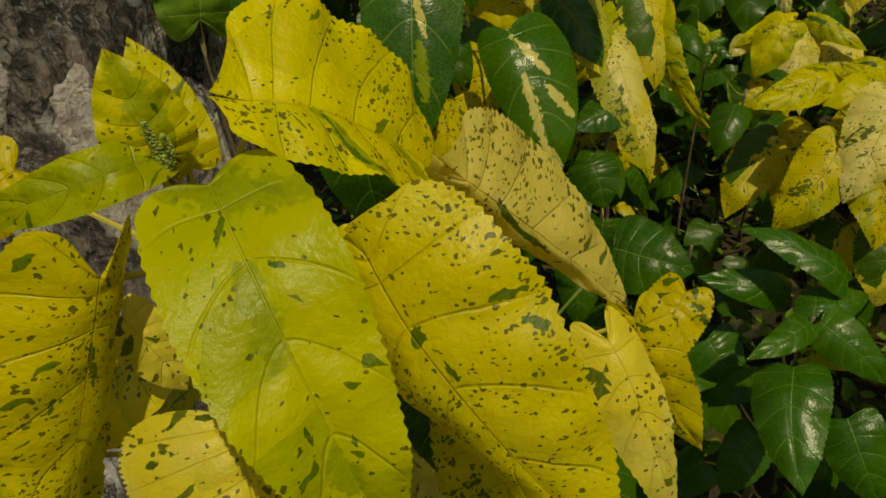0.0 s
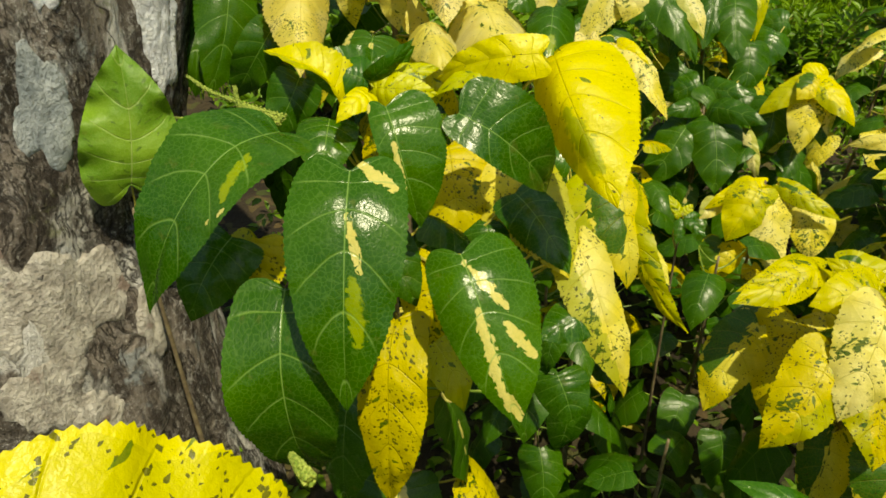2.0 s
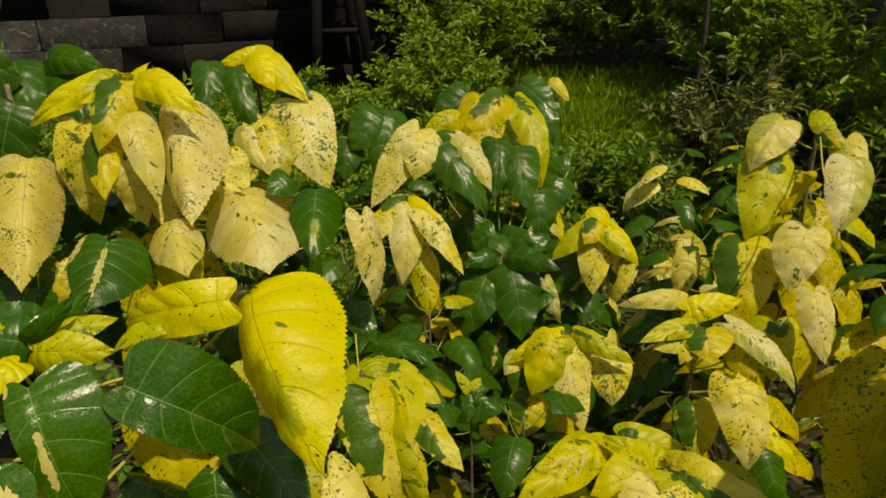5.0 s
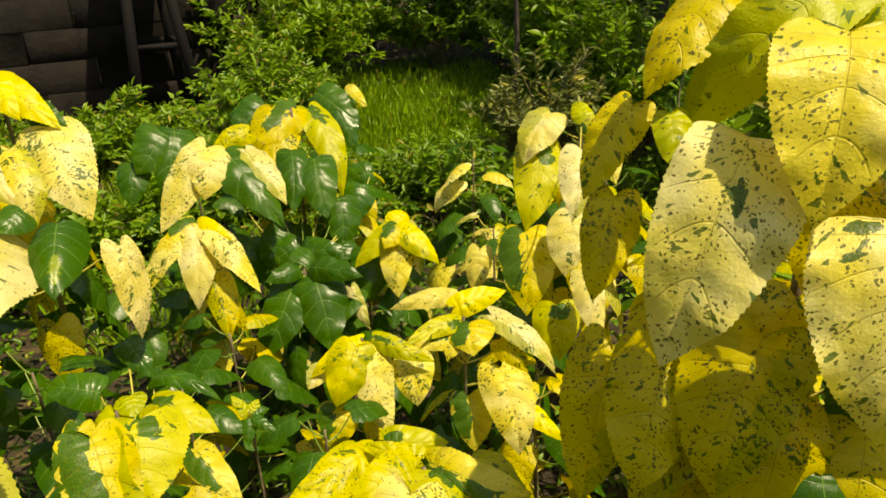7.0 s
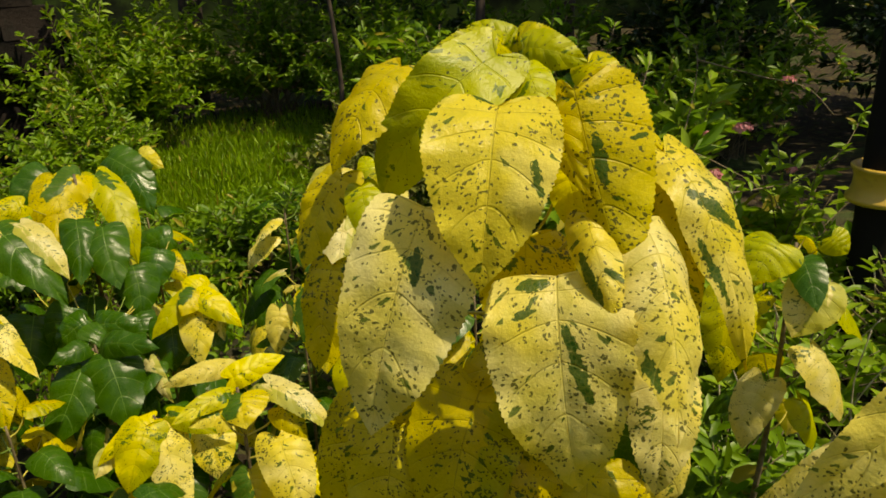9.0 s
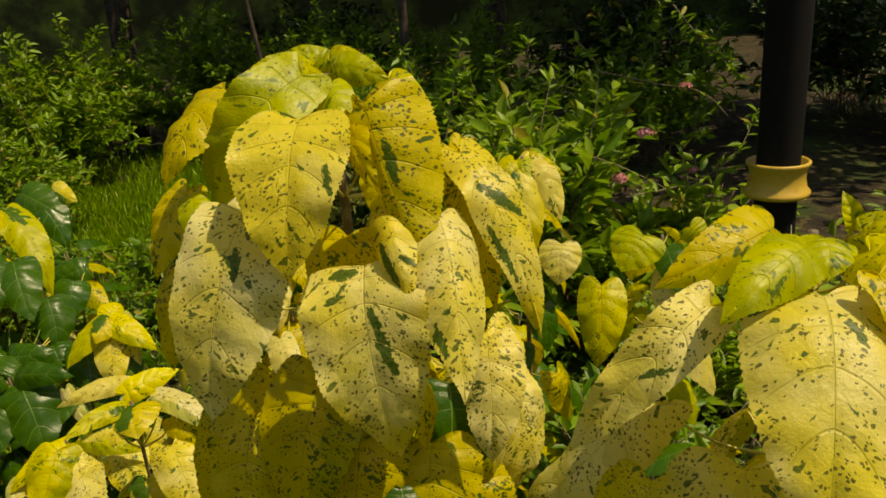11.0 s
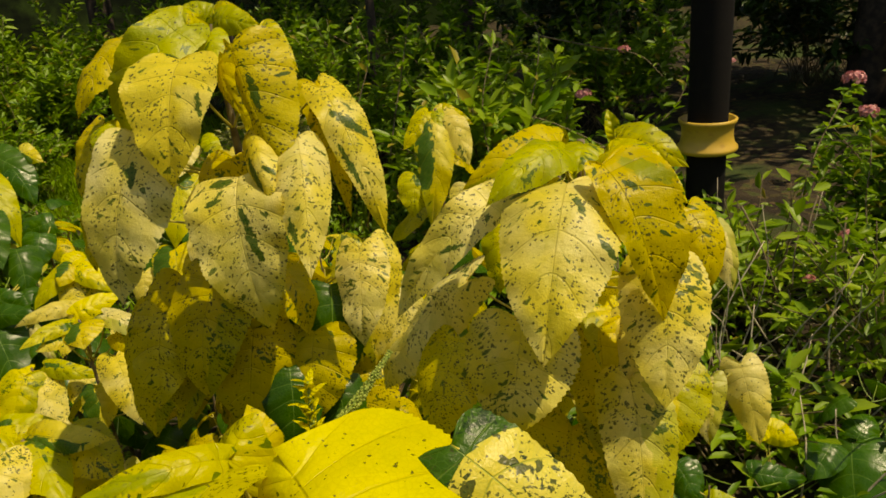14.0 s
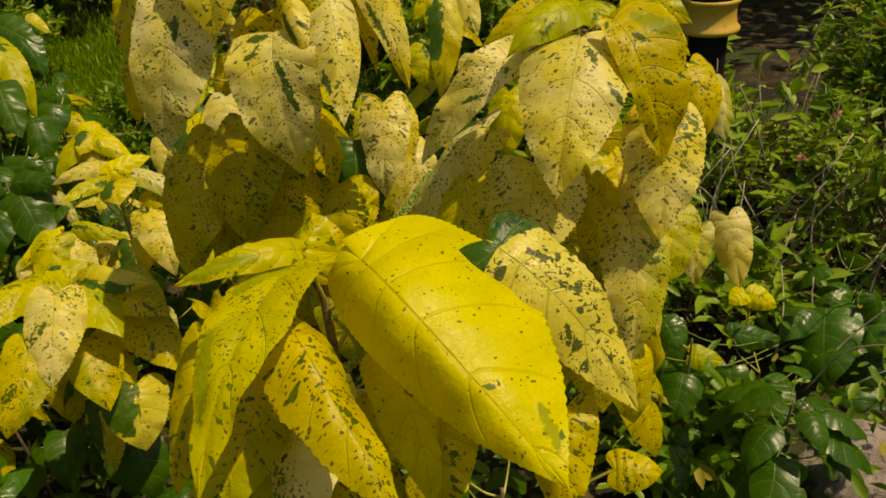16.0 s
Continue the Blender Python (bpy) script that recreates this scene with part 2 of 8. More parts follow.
GREEN = (0.022, 0.115, 0.003)
DEEP = (0.012, 0.045, 0.008)
KINDS = {
    "yellow": leaf_material("yellow_speckled_leaf", (0.64, 0.53, 0.003), (0.72, 0.63, 0.030), GREEN, 0.080, 0.03, (0.36, 0.30, 0.02), wedge=0.12, grain=0.70),
    "pale": leaf_material("pale_speckled_leaf", (0.80, 0.69, 0.06), (0.89, 0.83, 0.36), GREEN, 0.080, 0.03, (0.52, 0.46, 0.07), wedge=0.14, grain=0.70),
    "cream": leaf_material("cream_leaf", (0.73, 0.64, 0.12), (0.82, 0.77, 0.40), GREEN, 0.03, 0.02, (0.56, 0.49, 0.08), lime=0.15, wedge=0.06),
    "gold": leaf_material("golden_leaf", (0.74, 0.67, 0.003), (0.81, 0.75, 0.020), (0.09, 0.19, 0.01), 0.010, 0.006, (0.44, 0.36, 0.01), lime=0.15, wedge=0.03),
    "lime": leaf_material("lime_yellow_leaf", (0.46, 0.50, 0.003), (0.60, 0.60, 0.006), (0.06, 0.16, 0.006), 0.025, 0.04, (0.58, 0.60, 0.07), lime=0.5, wedge=0.05),
    "lime2": leaf_material("yellow_leaf_with_lime_tinge", (0.60, 0.56, 0.003), (0.68, 0.63, 0.010), (0.06, 0.16, 0.006), 0.06, 0.03, (0.40, 0.38, 0.02), lime=0.45, wedge=0.12),
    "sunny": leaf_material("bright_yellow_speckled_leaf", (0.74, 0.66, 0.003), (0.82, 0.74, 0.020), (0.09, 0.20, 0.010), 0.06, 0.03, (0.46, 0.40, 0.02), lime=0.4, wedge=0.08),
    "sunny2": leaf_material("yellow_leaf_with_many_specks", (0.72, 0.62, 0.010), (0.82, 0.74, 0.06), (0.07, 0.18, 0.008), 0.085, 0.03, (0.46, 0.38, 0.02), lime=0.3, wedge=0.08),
    "green": leaf_material("dark_green_leaf", (0.026, 0.100, 0.001), (0.050, 0.145, 0.002), DEEP, 0.0, 0.0, (0.20, 0.36, 0.07), vein_strength=0.75, rough=0.30, share=0.42, gloss=0.40, lime=0, relief=0.3),
    "green1": leaf_material("glossy_green_leaf", (0.024, 0.098, 0.001), (0.048, 0.146, 0.001), DEEP, 0.0, 0.0, (0.22, 0.38, 0.08), vein_strength=0.75, rough=0.25, share=0.36, gloss=0.45, lime=0, relief=0.32),
    "green2": leaf_material("fresh_green_leaf", (0.028, 0.120, 0.002), (0.055, 0.170, 0.003), DEEP, 0.0, 0.0, (0.20, 0.36, 0.06), vein_strength=0.7, rough=0.28, share=0.40, gloss=0.45, lime=0, relief=0.3),
    "cream2": leaf_material("cream_leaf_with_many_specks", (0.76, 0.65, 0.14), (0.86, 0.78, 0.40), GREEN, 0.10, 0.02, (0.50, 0.42, 0.08), lime=0.15, wedge=0.06),
}
KINDS["half"] = leaf_material("yellow_leaf_with_green_half", (0.68, 0.58, 0.01), (0.80, 0.73, 0.12), GREEN, 0.04, 0.02, (0.42, 0.40, 0.05), band=(1, 0.55, 0.45, -0.2, 0.85, "green"), lime=0.2)
KINDS["tinged"] = leaf_material("lime_leaf_with_green_middle", (0.52, 0.52, 0.004), (0.68, 0.64, 0.03), GREEN, 0.03, 0.02, (0.50, 0.52, 0.06), band=(-1, 0.15, 0.35, -0.2, 0.6, "green"), lime=0.3)
BANDS = {1: (-1, 0.12, 0.12, -0.1, 0.5, "cream"), 2: (1, 0.25, 0.22, -0.1, 0.75, "lemon"), 4: (-1, 0.30, 0.15, 0.0, 0.9, "cream"), 5: (1, 0.0, 1.3, 0.28, 2.0, "wheat")}
for n in (1, 2, 4, 5):
    KINDS["mixed%d" % n] = leaf_material("green_leaf_with_cream_patches", (0.023, 0.088, 0.001), (0.043, 0.126, 0.002), DEEP, 0.06 if n == 5 else 0.0, 0.0, (0.20, 0.33, 0.07), vein_strength=0.6, rough=0.32, share=0.34, gloss=0.38, band=BANDS[n], wedge=0.30 if n == 5 else 0.0, lime=0)


def plain_leaf(name, dark, light, rough=0.42, share=0.3):
    """Small foliage whose leaves differ one from another."""
    k = Nodes(name)
    rnd = k.add("ShaderNodeNewGeometry").outputs["Random Per Island"]
    here = k.add("ShaderNodeTexCoord").outputs["Object"]
    colour = k.mix(rnd, dark, light)
    colour = k.mix(k.step(k.noise(here, 4.0), 0.4, 0.65, 0.0, 0.6), colour, tuple(0.6 * a + 0.4 * b for a, b in zip(dark, light)))
    colour = k.mix(k.math("GREATER_THAN", rnd, 0.965), colour, (0.34, 0.30, 0.04))
    normal = k.bump(k.noise(here, 160), 0.3, 0.002)
    return k.surface(colour, rough, normal, gloss=0.4, through_share=share)


FOLIAGE = {
    "hedge": plain_leaf("hedge_leaf", (0.065, 0.165, 0.008), (0.21, 0.36, 0.020), share=0.42),
    "bright": plain_leaf("bright_shrub_leaf", (0.09, 0.22, 0.009), (0.28, 0.43, 0.026), share=0.45),
    "fresh": plain_leaf("yellow_green_shrub_leaf", (0.11, 0.25, 0.010), (0.33, 0.46, 0.035), share=0.45),
    # foliage green darkened so the colour itself carries the deep shade
    "deep": plain_leaf("shade_painted_leaf", (0.014, 0.042, 0.008), (0.044, 0.100, 0.015)),
    "grass": plain_leaf("grass_blade", (0.15, 0.31, 0.010), (0.29, 0.45, 0.02), share=0.4),
    "olive": plain_leaf("olive_shrub_leaf", (0.07, 0.11, 0.02), (0.22, 0.23, 0.05)),
    "pink": plain_leaf("pink_petal", (0.52, 0.16, 0.20), (0.70, 0.34, 0.34), share=0.3),
    "red_tip": plain_leaf("reddish_shoot_leaf", (0.16, 0.10, 0.03), (0.30, 0.17, 0.06)),
}


def stem_material(name, a, b, rough=0.7, scale=60):
    k = Nodes(name)
    here = k.add("ShaderNodeTexCoord").outputs["Object"]
    colour = k.mix(k.step(k.noise(here, scale, 4), 0.35, 0.65), a, b)
    return k.surface(colour, rough, k.bump(k.noise(here, scale * 4, 3), 0.5, 0.002))


STEM = stem_material("woody_stem", (0.11, 0.08, 0.045), (0.20, 0.16, 0.09))
PETIOLE = stem_material("petiole", (0.36, 0.34, 0.05), (0.48, 0.42, 0.08), 0.5)
GREEN_STALK = stem_material("green_stalk", (0.10, 0.17, 0.02), (0.18, 0.26, 0.04), 0.5)
CATKIN = stem_material("catkin", (0.14, 0.22, 0.020), (0.36, 0.42, 0.08), 0.7, 400)


# ---- building blocks ----
def part(name, bm, material, parent, label=""):
    mesh = bpy.data.meshes.new(name)
    bm.to_mesh(mesh)
    bm.free()
    return part_mesh(name, mesh, material, parent, label)


def part_mesh(name, mesh, material, parent, label=""):
    mesh.materials.append(material)
    mesh.polygons.foreach_set("use_smooth", [True] * len(mesh.polygons))
    ob = new(name, mesh)
    if parent is not None:
        ob.parent = parent
        ob.matrix_parent_inverse = Matrix.Translation(parent.location).inverted()
    return tagged(ob, label)


def thing(name, where, label, category, group="", kind=""):
    ob = new(name)
    ob.location = where
    ob.empty_display_size = 0.05
    return tagged(ob, label, category, group, kind)


def curve_points(points, n):
    """n + 1 places on a smooth line through the given ones."""
    p = [Vector(q) for q in points]
    p = [p[0] * 2 - p[1], *p, p[-1] * 2 - p[-2]]
    out = []
    spans = len(p) - 3
    for i in range(n + 1):
        f = min(i / n * spans, spans - 1e-6)
        j, t = int(f), f - int(f)
        a, b, c, d = p[j:j + 4]
        out.append(0.5 * (2 * b + (c - a) * t + (2 * a - 5 * b + 4 * c - d) * t * t + (3 * b - a - 3 * c + d) * t ** 3))
    return out


def add_tube(bm, points, r0, r1, sides=7, rough=0.0):
    rings = []
    for i, p in enumerate(points):
        way = (points[min(i + 1, len(points) - 1)] - points[max(i - 1, 0)]).normalized()
        side = way.orthogonal().normalized() if i == 0 else (side - way * side.dot(way)).normalized()
        up = way.cross(side)
        r = r0 + (r1 - r0) * i / (len(points) - 1)
        ring = []
        for j in range(sides):
            a = 2 * math.pi * j / sides
            q = r * (1 + rough * noise.noise(p * 40 + Vector((j * 3.1, 0, 0))))
            ring.append(bm.verts.new(p + (side * math.cos(a) + up * math.sin(a)) * q))
        rings.append(ring)
    for a, b in zip(rings, rings[1:]):
        for j in range(sides):
            bm.faces.new((a[j], a[(j + 1) % sides], b[(j + 1) % sides], b[j]))
    bm.faces.new(rings[0][::-1])
    bm.faces.new(rings[-1])


OUTLINE = ((0.0, 0.012, 0.0), (0.04, 0.09, -0.045), (0.10, 0.20, -0.080), (0.18, 0.335, -0.074), (0.27, 0.445, 0.010), (0.38, 0.498, 0.160), (0.50, 0.488, 0.34),
           (0.62, 0.425, 0.520), (0.74, 0.320, 0.700), (0.85, 0.170, 0.855), (0.93, 0.062, 0.945), (1.0, 0.0, 1.0))


def outline(p):
    """The right margin of a heart-shaped blade of unit width and length, from the notch at the base to the tip."""
    return float(np.interp(p, SMOOTH[0], SMOOTH[1])), float(np.interp(p, SMOOTH[0], SMOOTH[2]))


def smooth_outline():
    knots = curve_points([(x, y, 0) for _, x, y in OUTLINE], 132)
    where = [np.interp(i / 132 * (len(OUTLINE) - 1), range(len(OUTLINE)), [o[0] for o in OUTLINE]) for i in range(133)]
    return where, [k.x for k in knots], [k.y for k in knots]


SMOOTH = smooth_outline()
VEINS = 6.4


def near_stroke(x, y, stroke):
    """How deep a place lies in a stroke of pigment: 1 on its middle line, 0 at its rim, down to -1 outside."""
    x0, y0, x1, y1, r = stroke
    dx, dy = x1 - x0, y1 - y0
    t = min(1.0, max(0.0, ((x - x0) * dx + (y - y0) * dy) / max(dx * dx + dy * dy, 1e-9)))
    r *= 1.0 - 0.45 * abs(2 * t - 1)
    return max(-1.0, 1.0 - math.hypot(x - x0 - t * dx, y - y0 - t * dy) / r)


def blade_mesh(length, width, bend, fold, rows=60, cols=6, wave=0.023, seed=0, teeth=0.019, lobe=1.2, twist=0.0, curl=None, skew=0.0, hood=0.9, spots=None, washes=(), shut=0.0):
    """A toothed heart-shaped blade. It runs along +y from its base, faces +z, and arches by bend times its length; fold sinks its margins in a round arch, hood
    bows the lobes at its base down. spots and washes: strokes of green and lime pigment on it (x0, y0, x1, y1, half width), in metres. shut: how far the notch at its base is closed."""
    rnd = random.Random(seed)
    ph, lean, uneven = rnd.uniform(0, 6), rnd.uniform(-0.05, 0.05), rnd.uniform(-0.3, 0.3)
    curl = rnd.uniform(0.0, 0.16) if curl is None else curl
    if spots is not None:
        lean, uneven = 0.3 * lean, 0.0
    rough = 0.25 + 0.75 * min(1.0, wave / 0.023)
    calm = min(1.0, 0.35 + 0.65 * width / length / 0.6)
    verts, metric, shape, spot = [], [], [], []
    for i in range(rows + 1):
        p = i / rows
        ex, ey = outline(p)
        root = max(0.0, (p - 0.08) / 0.92) ** 2.1
        edge = 1 + (teeth if i % 2 else -teeth) * (0.6 + 0.8 * rnd.random()) * (1 if 2 < i < rows - 1 else 0)
        if p < 0.14:
            ex, ey = ex * (1 - 0.95 * shut * (1 - p / 0.14)), ey + shut * (-0.125 + 0.32 * p - ey)
        if ey < 0:
            ey *= lobe
        for j in range(-cols, cols + 1):
            u = j / cols
            a = abs(u)
            out = (edge if abs(j) == cols else 1) * a
            side = 1 - math.copysign(skew, u)
            x = math.copysign(ex * width * out * side, u)
            y = length * (root + (ey - root) * a ** 1.25 * (edge if abs(j) == cols and ey > 0.2 else 1))
            s = min(max(y / length, 0.0), 1.0)
            half = 0.5 * width
            h = abs(x) / half / max(side, 0.3)
            z = 4 * bend * length * s * (1 - s) * (1.25 - 0.5 * s)
            # a sunken midrib, then each half arches over and hangs at its margin
            z -= fold * (1 + math.copysign(uneven, u)) * half * side * (0.35 * h + 0.95 * h * h)
            z += 0.16 * half * (h * math.exp(-3.2 * h)) * 2.2 * calm
            z -= hood * length * max(0.0, 0.24 - y / length) ** 2 - hood * length * 0.0576
            z -= curl * length * max(0.0, s - 0.62) ** 2 * 6
            z += wave * length * math.sin(13 * s + ph + (2.1 if u > 0 else 0)) * a * a * min(1, 4 * (1 - s)) * calm
            z += 0.45 * wave * length * math.sin(31 * s + 2 * ph + (1.3 if u > 0 else 0)) * a ** 3 * min(1, 4 * (1 - s)) * calm
            z += (0.004 if cols > 4 else 0.003) * length * math.sin(math.pi * ((p * VEINS) % 1.0)) * math.sin(math.pi * min(1, a * 1.05)) * (1 if p > 0.1 else 0)
            z += 0.032 * rough * length * noise.noise(Vector((x * 15 + 9 * ph, y * 15, seed * 1.7))) * a
            z += 0.013 * rough * length * noise.noise(Vector((x * 42 + 5 * ph, y * 42, seed * 2.3))) * min(1.0, 2.5 * a)
            metric.append((x, y))
            shape.append((u, p))
            spot.append((max([near_stroke(x, y, q) for q in spots], default=-1.0) if spots is not None else -0.8, max([near_stroke(x, y, q) for q in washes], default=-1.0)))
            x += lean * length * math.sin(math.pi * s)
            turn = twist * s
            verts.append((x * math.cos(turn) - z * math.sin(turn) * 0.3, y, z + x * math.sin(turn)))
    n = 2 * cols + 1
    faces = [(i * n + j, i * n + j + 1, (i + 1) * n + j + 1, (i + 1) * n + j) for i in range(rows) for j in range(2 * cols)]
    mesh = bpy.data.meshes.new("leaf")
    mesh.from_pydata(verts, [], faces)
    index = np.empty(len(mesh.loops), dtype=np.int32)
    mesh.loops.foreach_get("vertex_index", index)
    for name, values in (("metric", metric), ("shape", shape), ("spot", spot)):
        layer = mesh.uv_layers.new(name=name)
        layer.data.foreach_set("uv", np.array(values, dtype=np.float32)[index].ravel())
    return mesh


COUNT = [0]


def leaf(plant, base, tip, face, width, bend=0.06, fold=0.25, kind="yellow", stalk="stem", rows=60, cols=6, wave=0.023, twist=0.0, label="", teeth=0.019, name="leaf", lobe=None, curl=None, skew=0.0, hood=0.9, spots=None, washes=(), shut=0.0):
    """A leaf of the plant from its base to its tip, its upper side towards face, with a stalk back to the stem."""
    base, tip, face = Vector(base), Vector(tip), Vector(face)
    way = tip - base
    length = way.length
    y = way.normalized()
    x = y.cross(face).normalized()
    z = x.cross(y)
    COUNT[0] += 1
    if lobe is None:
        lobe = 0.45 if kind[:5] in ("green", "mixed") else 1.2
    mesh = blade_mesh(length, width, bend, fold, rows, cols, wave, COUNT[0], teeth, lobe, twist, curl, skew, hood, spots, washes, shut)
    ob = part_mesh(name, mesh, KINDS[kind], None, label)
    ob.parent = plant
    ob.matrix_parent_inverse = Matrix.Translation(plant.location).inverted()
    ob.matrix_basis = Matrix.Translation(base) @ Matrix((x, y, z)).transposed().to_4x4()
    if stalk is not None:
        a = on_stem(plant, base.z - 0.07) if stalk == "stem" else Vector(stalk)
        bm = bmesh.new()
        mid = a.lerp(base, 0.6) - Vector((0, 0, 0.12 * (base - a).length)) - z * 0.012
        inv = ob.matrix_basis.inverted()
        add_tube(bm, [inv @ p for p in curve_points([a, mid, base - z * 0.0005 + y * 0.003], 8)], 0.0017, 0.0013, 6)
        mesh = bpy.data.meshes.new("petiole")
        bm.to_mesh(mesh)
        bm.free()
        mesh.materials.append(PETIOLE if kind not in ("green", "mixed") else GREEN_STALK)
        stick = new("petiole", mesh)
        stick.parent = ob
    return ob


def shrub(foot, apex, label, name="copperleaf_shrub", group="copperleaf shrubs", thick=0.008, via=None, category="shrub"):
    """A shrub's stem from the ground to its growing tip. Leaves come after."""
    foot, apex = Vector(foot), Vector(apex)
    plant = thing(name, foot, label, category, group)
    bm = bmesh.new()
    mid = via if via is not None else foot.lerp(apex, 0.55) + Vector((0.3 * (apex.x - foot.x), 0.3 * (apex.y - foot.y), 0.0))
    pts = curve_points([foot - Vector((0, 0, 0.02)), Vector(mid), apex], 18)
    add_tube(bm, pts, thick, thick * 0.4, 8, 0.12)
    part("stem", bm, STEM, plant)
    plant["line"] = [c for p in pts for c in p]
    return plant


def on_stem(plant, z):
    pts = np.array(plant["line"]).reshape(-1, 3)
    i = int(np.argmin(np.abs(pts[:, 2] - z)))
    return Vector(pts[i])


def fill(plant, n, low, high, length, kinds, seed, reach=0.05, droop=(45, 80), arc=(0, 360), slim=0.66, rows=24, cols=3, fold=0.3, wave=(0.01, 0.03)):
    """Leaves round the stem between two heights, each hanging outward."""
    rnd = random.Random(seed)
    for i in range(n):
        h = low + (high - low) * (i + rnd.random()) / n
        p = on_stem(plant, h)
        p.z = h
        share = (h - low) / max(high - low, 1e-6)
        a = radians(arc[0] + (arc[1] - arc[0]) * ((i * 0.381966 + rnd.uniform(-0.06, 0.06)) % 1.0))
        d = radians(droop[1] + (droop[0] - droop[1]) * share + rnd.uniform(-8, 8))
        out = Vector((math.cos(a), math.sin(a), 0))
        base = p + out * reach * (1.25 - 0.75 * share) * rnd.uniform(0.8, 1.3) + Vector((0, 0, reach * 0.5))
        size = length * rnd.uniform(0.75, 1.1) * (1 - 0.35 * share * share)
        way = out * math.cos(d) - Vector((0, 0, math.sin(d)))
        way = (way + Vector((rnd.uniform(-0.2, 0.2), rnd.uniform(-0.2, 0.2), 0))).normalized()
        face = out * math.sin(d) + Vector((0, 0, math.cos(d))) + Vector((rnd.uniform(-0.25, 0.25), rnd.uniform(-0.25, 0.25), 0))
        leaf(plant, base, base + way * size, face, size * slim * rnd.uniform(0.85, 1.1), rnd.uniform(0.03, 0.10), fold * rnd.uniform(0.4, 1.5),
             rnd.choice(kinds), p, rows, cols, rnd.uniform(*wave), rnd.uniform(-0.3, 0.3))


def rosette(plant, n, length, kinds, seed, tilt=(5, 40), slim=0.6, rows=20, cols=3, spin=0, lift=0.0):
    """Young leaves spread round the growing tip."""
    rnd = random.Random(seed)
    top = Vector(np.array(plant["line"]).reshape(-1, 3)[-1]) + Vector((0, 0, lift))
    for i in range(n):
        a = radians(spin) + i * 2.39996 + rnd.uniform(-0.2, 0.2)
        d = radians(rnd.uniform(*tilt))
        out = Vector((math.cos(a), math.sin(a), 0))
        size = length * rnd.uniform(0.7, 1.1)
        base = top + out * 0.10 * size + Vector((0, 0, -0.04 * size * i / 2))
        way = out * math.cos(d) - Vector((0, 0, math.sin(d)))
        leaf(plant, base, base + way * size, out * math.sin(d) + Vector((0, 0, math.cos(d))), size * slim, rnd.uniform(0.06, 0.14), rnd.uniform(-0.1, 0.35),
             rnd.choice(kinds), top - Vector((0, 0, 0.02)), rows, cols, 0.02, rnd.uniform(-0.3, 0.3))


def catkin(plant, points, thick, label="green bumpy flower spike"):
    """A slender bumpy flower spike that tapers to its end."""
    rnd = random.Random(len(points) + int(1000 * points[0][0]))
    steps = 34
    pts = curve_points(points, steps)
    bm = bmesh.new()
    add_tube(bm, pts, thick * 0.4, thick * 0.22, 6)
    for i, p in enumerate(pts):
        way = (pts[min(i + 1, steps)] - pts[max(i - 1, 0)]).normalized()
        side = way.orthogonal().normalized()
        slim = 1 - 0.5 * (i / steps) ** 1.5
        for j in range(5):
            a = j * 1.257 + i * 0.7 + rnd.uniform(-0.3, 0.3)
            q = p + (Matrix.Rotation(a, 3, way) @ side) * thick * 0.55 * slim
            bmesh.ops.create_icosphere(bm, subdivisions=1, radius=thick * rnd.uniform(0.16, 0.32) * slim, matrix=Matrix.Translation(q))
    return part("flower_spike", bm, CATKIN, plant, label)


def tuft(plant, low, high, n, length, seed):
    """Tiny pointed bracts round a short spike."""
    rnd = random.Random(seed)
    low, high = Vector(low), Vector(high)
    for i in range(n):
        p = low.lerp(high, (i + 0.5) / n)
        a = i * 2.39996
        out = Vector((math.cos(a), math.sin(a), rnd.uniform(0.3, 0.9))).normalized()
        leaf(plant, p, p + out * length * rnd.uniform(0.8, 1.2), Vector((0, 0, 1)) - out * 0.5, length * 0.45, 0.05, 0.2, "gold", None, 8, 2, name="bract")


def loose_leaves(centres, ways, faces, lengths, widths):
    """One mesh of many small folded leaves, six corners each."""
    n = len(centres)
    y = ways / np.linalg.norm(ways, axis=1, keepdims=True)
    x = np.cross(y, faces)
    x /= np.linalg.norm(x, axis=1, keepdims=True) + 1e-9
    z = np.cross(x, y)
    L, W = lengths[:, None], widths[:, None]
    v = np.empty((n, 6, 3))
    v[:, 0] = centres
    v[:, 1] = centres - x * W * 0.42 + y * L * 0.28 + z * W * 0.16
    v[:, 2] = centres - x * W * 0.36 + y * L * 0.66 + z * W * 0.12
    v[:, 3] = centres + y * L - z * L * 0.12
    v[:, 4] = centres + x * W * 0.36 + y * L * 0.66 + z * W * 0.12
    v[:, 5] = centres + x * W * 0.42 + y * L * 0.28 + z * W * 0.16
    f = np.arange(n)[:, None] * 6
    quads = np.concatenate([f + [0, 3, 2, 1], f + [0, 5, 4, 3]], axis=0)
    mesh = bpy.data.meshes.new("foliage")
    mesh.from_pydata(v.reshape(-1, 3).tolist(), [], quads.tolist())
    return mesh


